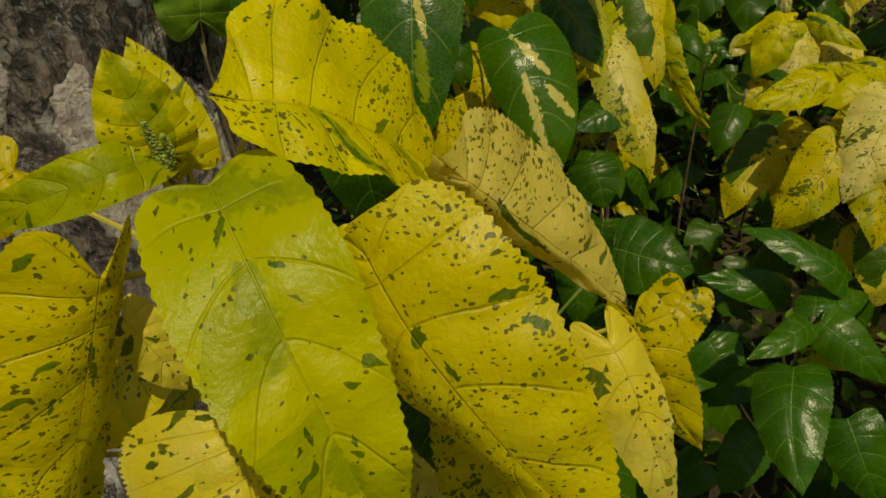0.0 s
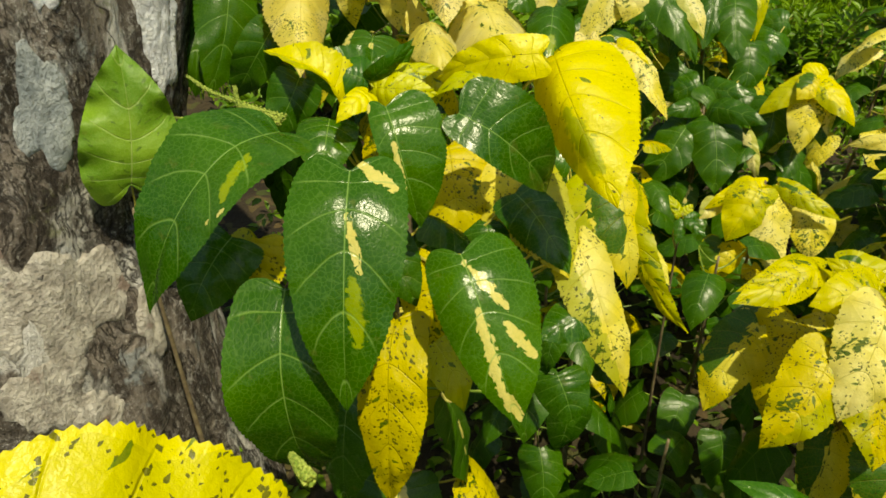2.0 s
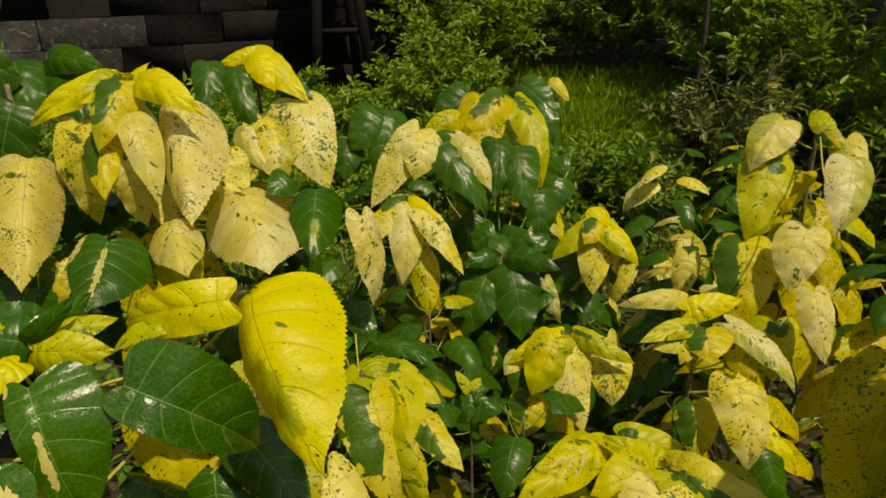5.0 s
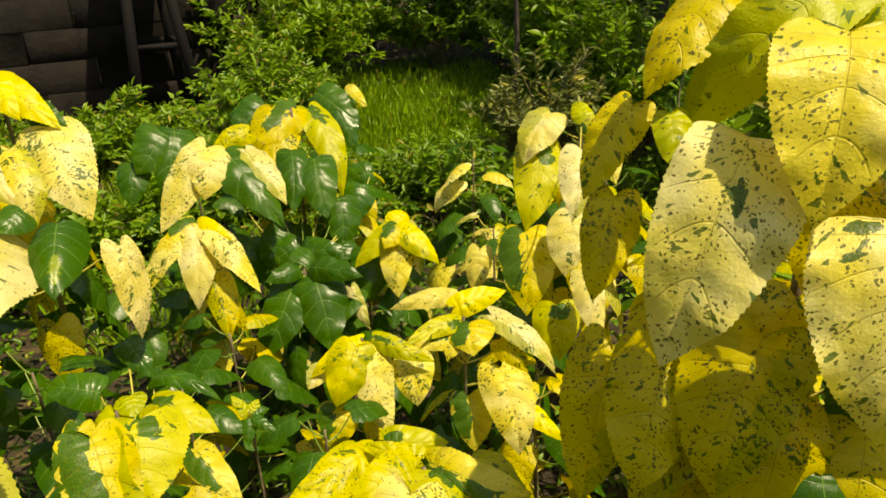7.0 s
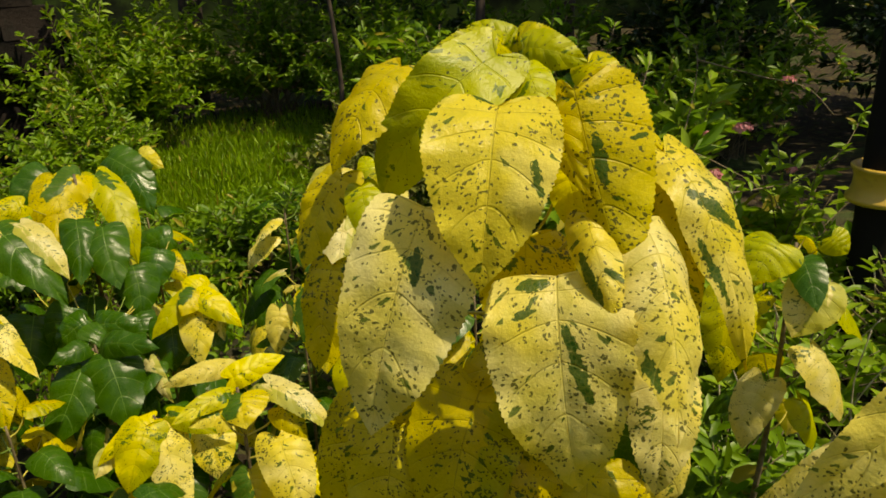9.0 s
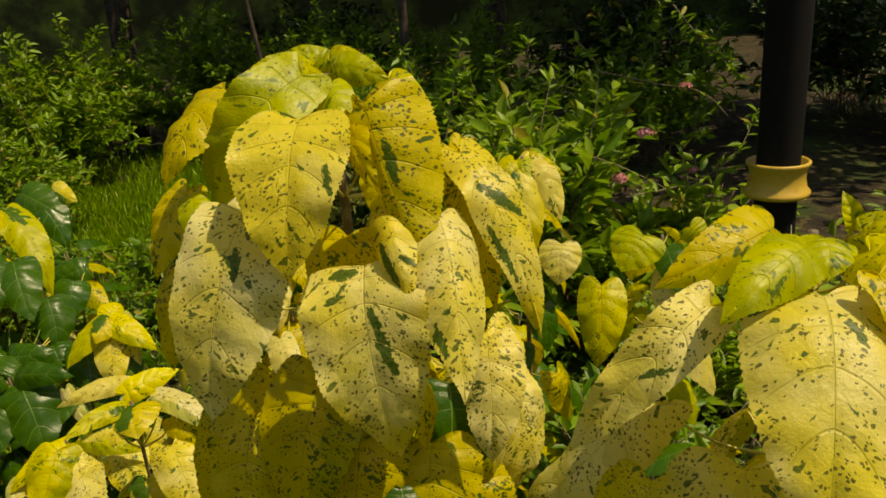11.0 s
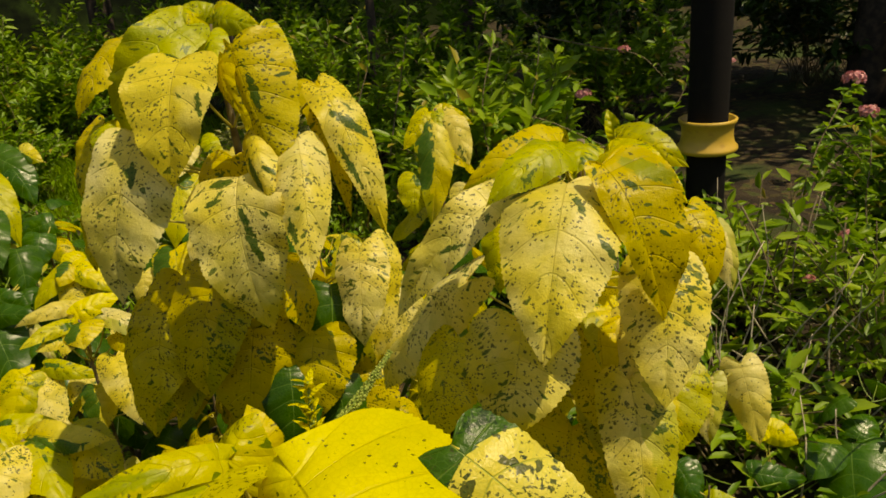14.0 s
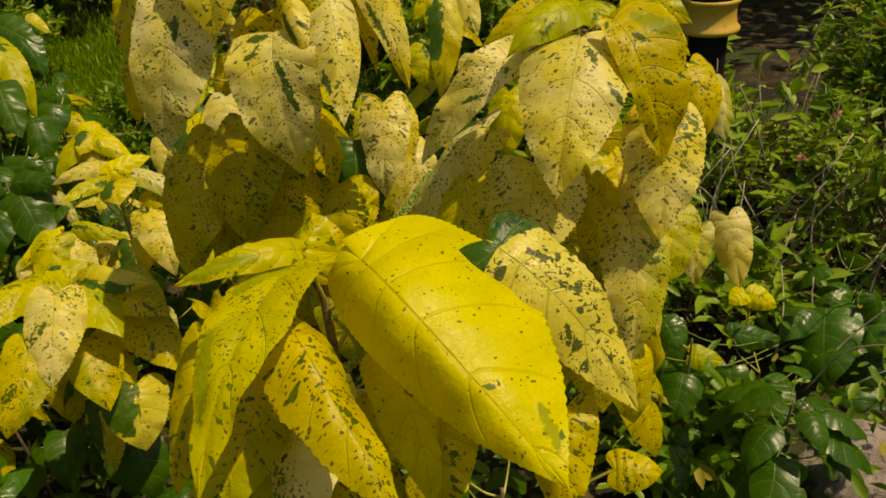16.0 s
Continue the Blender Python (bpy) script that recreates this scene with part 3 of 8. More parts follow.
def bush(where, size, n, leaf_length, kind, label, seed, name="shrub", slim=0.42, sprigs=40, base=0.0, twig=0.004, upright=0.5, group=""):
    """A bush of twigs from one foot, each twig with leaves along it. size: half widths and height."""
    rng = np.random.default_rng(seed)
    foot = Vector((where[0], where[1], base))
    plant = thing(name, foot, label, "shrub", group)
    bm = bmesh.new()
    lines = []
    for i in range(sprigs):
        a, r, h = rng.uniform(0, 2 * np.pi), rng.uniform(0.05, 1) ** 0.55, rng.uniform(0.35, 1.0)
        end = foot + Vector((math.cos(a) * r * size[0], math.sin(a) * r * size[1], size[2] * h * (1 - 0.45 * r * r)))
        mid = foot.lerp(end, 0.5) + Vector((rng.normal() * 0.06 * size[0], rng.normal() * 0.06 * size[1], 0.14 * size[2] * upright))
        pts = curve_points([foot + Vector((rng.normal() * 0.12 * size[0], rng.normal() * 0.12 * size[1], 0)), mid, end], 9)
        lines.append(np.array([tuple(p) for p in pts]))
        add_tube(bm, pts, twig, twig * 0.35, 4)
    tagged(part("branchwork", bm, STEM, plant), kind="stuff")
    lines = np.array(lines)
    which = rng.integers(0, sprigs, n)
    f = 9 * rng.uniform(0.25, 1.0, n) ** 0.8
    j = np.minimum(f.astype(int), 8)
    t = (f - j)[:, None]
    centre = lines[which, j] * (1 - t) + lines[which, j + 1] * t
    along = lines[which, j + 1] - lines[which, j]
    along /= np.linalg.norm(along, axis=1, keepdims=True)
    out = rng.normal(size=(n, 3))
    out[:, 2] *= 0.5
    way = out / np.linalg.norm(out, axis=1, keepdims=True) + 0.55 * along
    centre = centre + way * leaf_length * 0.25 * rng.uniform(0, 1, (n, 1))
    face = rng.normal(size=(n, 3)) * 0.45 + np.array((0, 0, 1.0))
    size_of = leaf_length * rng.uniform(0.55, 1.15, n)
    crown = part_mesh("foliage", loose_leaves(centre, way, face, size_of, size_of * slim * rng.uniform(0.8, 1.2, n)), FOLIAGE[kind], plant)
    tagged(crown, kind="stuff")
    return plant



def sprig(plant, points, n, size, kind, seed, slim=0.42, thick=0.003, name="branch"):
    """A leafy twig along the given line, as one branch of the plant with its leaves."""
    rng = np.random.default_rng(seed)
    pts = curve_points(points, 16)
    bm = bmesh.new()
    add_tube(bm, pts, thick, thick * 0.5, 5)
    twig = part(name, bm, STEM, plant)
    if n:
        line = np.array([tuple(p) for p in pts])
        i = rng.integers(1, 16, n)
        c = line[i] + (line[np.minimum(i + 1, 16)] - line[i]) * rng.uniform(0, 1, (n, 1))
        way = rng.normal(size=(n, 3)) * np.array((1, 1, 0.5)) + (line[np.minimum(i + 1, 16)] - line[i - 1]) * 4
        face = rng.normal(size=(n, 3)) * 0.4 + np.array((0, 0, 1.0))
        s = size * rng.uniform(0.6, 1.15, n)
        ob = part_mesh("foliage", loose_leaves(c, way, face, s, s * slim), FOLIAGE[kind], None)
        ob.parent = twig
        tagged(ob, kind="stuff")
    return twig


def flower_head(plant, where, radius, seed):
    """A rounded head of small pink florets."""
    rng = np.random.default_rng(seed)
    n = 70
    d = rng.normal(size=(n, 3))
    d[:, 2] = np.abs(d[:, 2]) * 0.8
    d /= np.linalg.norm(d, axis=1, keepdims=True)
    c = np.array(where) + d * radius * np.array((1, 1, 0.7)) * rng.uniform(0.6, 1.0, (n, 1))
    side = np.cross(d, rng.normal(size=(n, 3)))
    s = radius * rng.uniform(0.4, 0.6, n)
    return part_mesh("flower_head", loose_leaves(c, side, d, s, s * 0.8), FOLIAGE["pink"], plant, "cluster of small pink flowers")


# ---- ground and far setting ----
def soil_material():
    k = Nodes("garden_soil")
    here = k.add("ShaderNodeTexCoord").outputs["Object"]
    base = k.mix(k.step(k.noise(here, 3.0, 5), 0.35, 0.65), (0.020, 0.015, 0.010), (0.045, 0.034, 0.020))
    litter = k.split(k.cells(k.vec("ADD", here, k.vec("MULTIPLY", k.add_noise(here, 14), (0.05, 0.05, 0.05))), 26))
    base = k.mix(k.step(litter[0], 0.70, 0.74, 0.0, 0.8), base, k.mix(litter[1], (0.10, 0.065, 0.03), (0.04, 0.06, 0.015)))
    base = k.mix(k.step(k.noise(here, 0.9, 3), 0.52, 0.66, 0.0, 0.7), base, (0.035, 0.070, 0.014))
    return k.surface(base, 0.95, k.bump(k.noise(here, 40, 5), 0.9, 0.02), gloss=0.2)


def rock_material(name, a, b, c, scale=5.0):
    k = Nodes(name)
    here = k.add("ShaderNodeTexCoord").outputs["Object"]
    base = k.mix(k.step(k.noise(here, scale, 6, 0.65), 0.35, 0.62), a, b)
    base = k.mix(k.step(k.noise(here, scale * 3.2, 4, 0.6, 0.6), 0.56, 0.66), base, c)
    return k.surface(base, 0.9, k.bump(k.noise(here, scale * 7, 6, 0.7), 0.8, 0.02), gloss=0.25)


def bark_material():
    k = Nodes("flaking_bark")
    here = k.add("ShaderNodeTexCoord").outputs["Object"]
    warped = k.vec("ADD", here, k.vec("MULTIPLY", k.add_noise(here, 14), (0.08, 0.08, 0.08)))
    long = k.vec("MULTIPLY", here, (1, 1, 0.42))
    plates = k.noise(k.vec("MULTIPLY", warped, (1, 1, 0.5)), 6.0, 3, 0.5)
    fine, mid, dots = k.noise(here, 85, 6, 0.72), k.noise(long, 30, 6, 0.7), k.noise(here, 190, 3, 0.6)
    base = k.mix(k.step(mid, 0.38, 0.60), (0.065, 0.052, 0.045), (0.26, 0.225, 0.20))
    base = k.mix(k.step(plates, 0.51, 0.56, 0.0, 0.9), base, k.mix(k.step(mid, 0.35, 0.62), (0.46, 0.45, 0.43), (0.74, 0.73, 0.73)))
    base = k.mix(k.step(k.noise(here, 11, 4, 0.65), 0.58, 0.66, 0.0, 0.6), base, (0.33, 0.38, 0.42))
    base = k.mix(k.step(k.noise(here, 17, 4, 0.65), 0.61, 0.68, 0.0, 0.6), base, (0.13, 0.15, 0.05))
    base = k.mix(k.step(k.noise(long, 9, 5, 0.7), 0.49, 0.57, 0.0, 0.85), base, (0.075, 0.062, 0.052))
    cracks = k.noise(k.vec("MULTIPLY", warped, (1, 1, 0.38)), 11.0, 4, 0.55)
    line = k.step(k.math("ABSOLUTE", k.math("SUBTRACT", cracks, 0.5)), 0.0, 0.022, 1.0, 0.0)
    dark = k.math("MULTIPLY", line, k.step(k.noise(here, 7, 3), 0.44, 0.56))
    base = k.mix(k.math("MULTIPLY", dark, 0.85), base, (0.018, 0.014, 0.012))
    base = k.mix(k.step(fine, 0.54, 0.68, 0.0, 0.7), base, (0.035, 0.030, 0.025))
    base = k.mix(k.step(dots, 0.60, 0.70, 0.0, 0.45), base, (0.62, 0.60, 0.57))
    grit = k.noise(here, 62, 6, 0.78)
    base = k.mix(k.math("MULTIPLY", k.step(grit, 0.50, 0.60, 0.0, 0.62), k.step(k.noise(here, 4.5, 3), 0.42, 0.60, 0.25, 1.0)), base, (0.52, 0.50, 0.49))
    ridge = k.noise(k.vec("MULTIPLY", warped, (1, 1, 0.22)), 34.0, 5, 0.62)
    seam = k.math("MULTIPLY", k.step(k.math("ABSOLUTE", k.math("SUBTRACT", ridge, 0.5)), 0.0, 0.045, 1.0, 0.0), k.step(k.noise(here, 5, 3), 0.40, 0.52))
    base = k.mix(k.math("MULTIPLY", seam, 0.85), base, (0.030, 0.024, 0.020))
    line = k.math("MAXIMUM", line, k.math("MULTIPLY", seam, 0.9))
    h = k.math("ADD", k.math("MULTIPLY", line, -0.5), k.math("ADD", k.math("MULTIPLY", k.step(plates, 0.545, 0.57), -0.35), mid))
    normal = k.bump(h, 1.0, 0.018)
    return k.surface(base, 0.9, k.bump(grit, 1.0, 0.008, normal), gloss=0.25)


def gloss_material(name, colour, rough, metal=0.0, wear=(0.1, 0.1, 0.1), gloss=0.5):
    k = Nodes(name)
    here = k.add("ShaderNodeTexCoord").outputs["Object"]
    base = k.mix(k.step(k.noise(here, 30, 5), 0.55, 0.7, 0.0, 0.6), colour, wear)
    return k.surface(base, k.math("ADD", rough, k.math("MULTIPLY", k.noise(here, 60, 4), 0.2)), k.bump(k.noise(here, 200, 3), 0.2, 0.001), metal, gloss)


SOIL, BARK = soil_material(), bark_material()
STONE = rock_material("dark_weathered_stone", (0.020, 0.018, 0.017), (0.05, 0.046, 0.042), (0.10, 0.095, 0.085))
PALE_ROCK = rock_material("pale_garden_rock", (0.20, 0.16, 0.13), (0.36, 0.30, 0.26), (0.10, 0.08, 0.06), 9)
BLACK_PAINT = gloss_material("black_paint", (0.008, 0.007, 0.007), 0.7, wear=(0.014, 0.012, 0.010), gloss=0.15)
BRASS = gloss_material("golden_glaze", (0.52, 0.34, 0.05), 0.35, wear=(0.36, 0.20, 0.04))
DARK_BARK = stem_material("dark_bark", (0.028, 0.020, 0.015), (0.075, 0.052, 0.038), 0.9, 18)
TARO = leaf_material("taro_leaf", (0.12, 0.26, 0.015), (0.24, 0.40, 0.03), (0.09, 0.19, 0.012), 0.0, 0.07, (0.40, 0.50, 0.16), vein_strength=0.6, rough=0.45, share=0.35, lime=0.15)
KINDS["taro"] = TARO


def ground():
    n, verts, faces = 120, [], []
    ticks = [math.copysign(abs(t) ** 2.6, t) * 60 for t in np.linspace(-1, 1, n + 1)]
    for y in ticks:
        for x in ticks:
            h = 0.05 * noise.noise(Vector((x * 1.1, y * 1.1, 0))) + 0.02 * noise.noise(Vector((x * 5, y * 5, 3)))
            verts.append((x + 1.5, y + 2, h - 0.03))
    faces = [(i * (n + 1) + j, i * (n + 1) + j + 1, (i + 1) * (n + 1) + j + 1, (i + 1) * (n + 1) + j) for i in range(n) for j in range(n)]
    mesh = bpy.data.meshes.new("ground")
    mesh.from_pydata(verts, [], faces)
    tagged(part_mesh("ground", mesh, SOIL, None), "dark garden soil with leaf litter", "ground", kind="structure")


ground()


def grass(name, middle, half, n, height, seed, label):
    rng = np.random.default_rng(seed)
    spot = rng.uniform(-1, 1, (n, 2))
    spot = spot[(spot ** 2).sum(1) < 1 + 0.2 * np.sin(9 * np.arctan2(spot[:, 1], spot[:, 0]))]
    n = len(spot)
    c = np.column_stack([middle[0] + spot[:, 0] * half[0], middle[1] + spot[:, 1] * half[1], np.full(n, -0.02)])
    way = rng.normal(size=(n, 3)) * 0.38 + np.array((0, 0, 1.0))
    size = height * rng.uniform(0.5, 1.2, n)
    ob = part_mesh(name, loose_leaves(c, way, rng.normal(size=(n, 3)), size, np.full(n, 0.008) * rng.uniform(0.6, 1.4, n)), FOLIAGE["grass"], None)
    tagged(ob, label, "grass", kind="stuff")


grass("lawn_grass", (2.75, 5.1), (1.25, 1.7), 42000, 0.065, 5, "bright sunlit lawn grass")
grass("rough_grass", (1.6, 5.4), (3.2, 2.8), 26000, 0.12, 6, "uneven long grass between the shrubs")


# ---- big tree with flaking bark ----
def trunk_point(a, z, lift=0.0):
    """A place on the old trunk at the angle a and height z. A low fork swells on its right and it goes over backward above."""
    x, y = math.cos(a), math.sin(a)
    q = Vector((x * 1.5, y * 1.5, z * 1.3))
    swell = float(np.interp(z, (0.0, 0.4, 0.79, 0.85, 0.99, 1.13, 1.26, 1.42, 1.8), (0.04, 0.0, 0.015, 0.03, 0.065, 0.115, 0.235, 0.32, 0.30)))
    r = 0.40 + swell * math.exp(-((math.degrees(a) - 28) / 25) ** 2) + 0.07 * math.exp(-max(z, 0) / 0.25) - 0.08 * min(1, max(0, z - 1.5)) + 0.016 * noise.noise(q * 1.6)
    r += 0.009 * noise.noise(q * 4.0) + 0.005 * abs(noise.noise(Vector((x * 9, y * 9, z * 4))))
    r += 0.004 * max(-1, min(1, 7 * noise.noise(Vector((x * 5.2 + 5, y * 5.2, z * 4.0)))))
    r += 0.0035 * noise.noise(Vector((x * 19, y * 19, z * 13))) + 0.003 * noise.noise(Vector((x * 48, y * 48, z * 36))) + lift
    return Vector((-0.83 - 0.3 * max(0, z - 1.4) + x * r, 1.27 + 0.12 * (z - 0.95) + 0.4 * max(0, z - 1.3) + y * r, z))


def big_tree():
    tree = thing("tree", (-1.14, 1.27, 0), "old leaning tree trunk with grey flaking bark and pale patches", "tree")
    bm = bmesh.new()
    sides, hs = 190, [-0.05 + 0.015 * i for i in range(180)]
    rings = [[bm.verts.new(trunk_point(2 * math.pi * j / sides - math.pi, z)) for j in range(sides)] for z in hs]
    for a, b in zip(rings, rings[1:]):
        for j in range(sides):
            bm.faces.new((a[j], a[(j + 1) % sides], b[(j + 1) % sides], b[j]))
    bm.faces.new(rings[-1])
    part("trunk", bm, BARK, tree)
    flakes = ((4.5, 1.02, 0.055, 0.145, 0), (-14, 1.20, 0.12, 0.13, 0), (-35, 0.715, 0.11, 0.13, 1), (-46, 0.60, 0.08, 0.09, 1), (-31, 0.975, 0.055, 0.09, 2), (-39, 0.52, 0.07, 0.05, 1),
              (-50, 0.76, 0.07, 0.10, 1), (-26, 1.12, 0.03, 0.05, 0), (-8, 0.80, 0.03, 0.07, 1), (-66, 0.86, 0.06, 0.10, 1), (10, 1.27, 0.05, 0.06, 1), (-20, 0.60, 0.05, 0.08, 1))
    for n, (a, z, w, h, which) in enumerate(flakes):
        bm = bmesh.new()
        rings = []
        for i in range(9):
            ring = []
            for j in range(64):
                f = 2 * math.pi * j / 64
                edge = 0.80 + 0.42 * noise.noise(Vector((math.cos(f) * 1.3, math.sin(f) * 1.3, n * 3.7))) + 0.13 * noise.noise(Vector((math.cos(f) * 5, math.sin(f) * 5, n * 1.9))) + 0.035 * noise.noise(Vector((math.cos(f) * 13, math.sin(f) * 13, n * 2.9)))
                s = (0.02 + i / 8) * edge
                lift = 0.0022 if i < 7 else (0.001 if i == 7 else -0.008)
                ring.append(bm.verts.new(trunk_point(radians(a) + s * w * math.cos(f) / 0.43, z + s * h * math.sin(f), lift)))
            rings.append(ring)
        for c, d in zip(rings, rings[1:]):
            for j in range(64):
                bm.faces.new((c[j], c[(j + 1) % 64], d[(j + 1) % 64], d[j]))
        bm.faces.new(rings[0][::-1])
        part("bark_flake", bm, FLAKES[which], tree, ("pale grey bark flake", "grey-brown bark flake", "bluish grey lichen patch")[which])
    return tree


def flake_material(name, a, b, spot):
    k = Nodes(name)
    here = k.add("ShaderNodeTexCoord").outputs["Object"]
    mid, fine = k.noise(here, 30, 5, 0.65), k.noise(here, 110, 5, 0.7)
    base = k.mix(k.step(mid, 0.36, 0.64), a, b)
    base = k.mix(k.step(k.noise(here, 16, 4), 0.58, 0.68, 0.0, 0.8), base, spot)
    base = k.mix(k.step(fine, 0.54, 0.68, 0.0, 0.6), base, (0.06, 0.055, 0.05))
    base = k.mix(k.step(k.noise(k.vec("MULTIPLY", here, (1, 1, 0.4)), 42, 5, 0.7), 0.58, 0.66, 0.0, 0.55), base, (0.10, 0.09, 0.08))
    return k.surface(base, 0.9, k.bump(fine, 0.9, 0.008, k.bump(mid, 0.8, 0.012)), gloss=0.25)


FLAKES = (flake_material("pale_bark", (0.46, 0.47, 0.51), (0.72, 0.74, 0.79), (0.24, 0.24, 0.26)),
          flake_material("brown_bark", (0.30, 0.275, 0.245), (0.52, 0.49, 0.45), (0.14, 0.085, 0.07)),
          flake_material("lichen_bark", (0.20, 0.23, 0.25), (0.36, 0.39, 0.41), (0.14, 0.18, 0.12)))
big_tree()


def far_tree(foot, radius, height, label, seed, crown=None, lean=0.0, name="tree"):
    """A trunk with limbs and, where given, an unseen crown added to shade the back: centre, half sizes, leaves, leaf
    length.
    """
    rng = np.random.default_rng(seed)
    foot = Vector((*foot, 0))
    tree = thing(name, foot, label, "tree", "background trees")
    bm = bmesh.new()
    top = foot + Vector((lean * height, 0.3 * lean * height, height))
    add_tube(bm, curve_points([foot - Vector((0, 0, 0.05)), foot.lerp(top, 0.5) + Vector((0.04, -0.03, 0)), top], 24), radius * 1.15, radius * 0.7, 14, 0.18)
    part("trunk", bm, DARK_BARK, tree)
    if crown:
        (cx, cy, cz), half, n, size = crown
        bm = bmesh.new()
        ends = []
        for i in range(26):
            d = rng.normal(size=3)
            d /= np.linalg.norm(d)
            e = Vector((cx, cy, cz)) + Vector([a * b for a, b in zip(d, half)]) * rng.uniform(0.6, 1.0)
            ends.append(np.array(e))
            add_tube(bm, curve_points([top - Vector((0, 0, 0.2)), top.lerp(e, 0.5) + Vector((0, 0, 0.2)), e], 6), radius * 0.35, 0.008, 5)
        part("limbs", bm, DARK_BARK, tree)
        ends = np.array(ends)
        c = ends[rng.integers(0, 26, n)] + rng.normal(size=(n, 3)) * np.array(half) * 0.22
        ways = rng.normal(size=(n, 3)) + np.array((0, 0, -0.4))
        faces = rng.normal(size=(n, 3)) * 0.6 + np.array((0, 0, 1.0))
        s = size * rng.uniform(0.6, 1.2, n)
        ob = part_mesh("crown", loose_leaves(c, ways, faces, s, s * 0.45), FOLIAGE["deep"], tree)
        tagged(ob, kind="stuff")
    return tree


# crowns sit above the view, added to keep sun off the background
far_tree((1.45, 8.4), 0.20, 3.2, "dark trunk of a tree behind the lawn", 1, ((0.2, 9.2, 3.9), (3.4, 2.0, 1.0), 9000, 0.2))
far_tree((3.4, 9.2), 0.14, 3.2, "dark leaning trunk beyond the shrubs", 2, ((5.4, 9.8, 3.8), (3.0, 2.2, 1.0), 9000, 0.2), lean=0.05)
far_tree((6.9, 1.95), 0.15, 3.2, "brown tree trunk in deep shade", 3, ((6.4, 2.6, 3.6), (2.4, 2.6, 1.0), 9000, 0.2))
far_tree((6.6, 6.2), 0.12, 3.2, "dark trunk in deep shade", 4, ((6.4, 5.8, 3.6), (2.6, 2.6, 1.0), 9000, 0.2))
sapling = far_tree((3.35, 3.75), 0.030, 2.6, "slender brown sapling trunk", 5)
far_tree((2.55, 4.10), 0.016, 1.5, "thin dark sapling stem", 6)


def stone_wall():
    """A wall of rough blocks, coloured near-black for shade, paler and more worn in its lower courses at one end."""
    wall = thing("wall_back", (-0.4, 7.2, 0), "stone wall coloured near-black for shade, with paler worn blocks", "wall", kind="structure")
    rnd = random.Random(4)
    for row in range(9):
        x = -2.3
        while x < 1.25:
            w = rnd.uniform(0.4, 0.85)
            bm = bmesh.new()
            bmesh.ops.create_cube(bm, size=1.0)
            bmesh.ops.bevel(bm, geom=bm.edges[:], offset=0.014, segments=1, affect="EDGES")
            for v in bm.verts:
                v.co = Vector((x + w / 2 + v.co.x * (w - 0.008), 7.2 + v.co.y * 0.4 + rnd.uniform(-0.01, 0.01), 0.115 + row * 0.25 + v.co.z * 0.247))
            part("stone", bm, STONE if row < 3 and x < -1.2 else SHADED_STONE, wall)
            x += w


# near-black brown: the wall's shade is put into its colour, since sun reaches it
SHADED_STONE = rock_material("shade_painted_stone", (0.005, 0.004, 0.003), (0.016, 0.011, 0.008), (0.010, 0.009, 0.006), 3.0)
stone_wall()


def stand():
    """A black stool-like stand with splayed legs and cross bars."""
    ob = thing("garden_stand", (0.75, 6.5, 0), "black painted wooden stand with splayed legs", "stand")
    corners = [(1.0, 6.25), (0.52, 6.25), (0.95, 6.85), (0.55, 6.85)]
    for x, y in corners:
        bm = bmesh.new()
        a = Vector((x, y, 0))
        b = Vector((0.75 + (x - 0.75) * 0.45, 6.55 + (y - 6.55) * 0.45, 1.5))
        add_tube(bm, [a, a.lerp(b, 0.5), b], 0.055, 0.05, 4)
        part("leg", bm, BLACK_PAINT, ob)
    for z, s in ((0.62, 0.78), (1.0, 0.63)):
        for p, q in ((0, 1), (2, 3), (0, 2), (1, 3)):
            bm = bmesh.new()
            ends = [Vector((0.75 + (corners[i][0] - 0.75) * s, 6.55 + (corners[i][1] - 6.55) * s, z)) for i in (p, q)]
            add_tube(bm, [ends[0], ends[0].lerp(ends[1], 0.5), ends[1]], 0.03, 0.03, 4)
            part("crossbar", bm, BLACK_PAINT, ob)
    bm = bmesh.new()
    bmesh.ops.create_cube(bm, size=1.0, matrix=Matrix.Translation((0.75, 6.55, 1.53)) @ Matrix.Diagonal((0.5, 0.5, 0.06, 1)))
    bmesh.ops.bevel(bm, geom=bm.edges[:], offset=0.012, segments=2, affect="EDGES")
    part("seat", bm, BLACK_PAINT, ob)


stand()


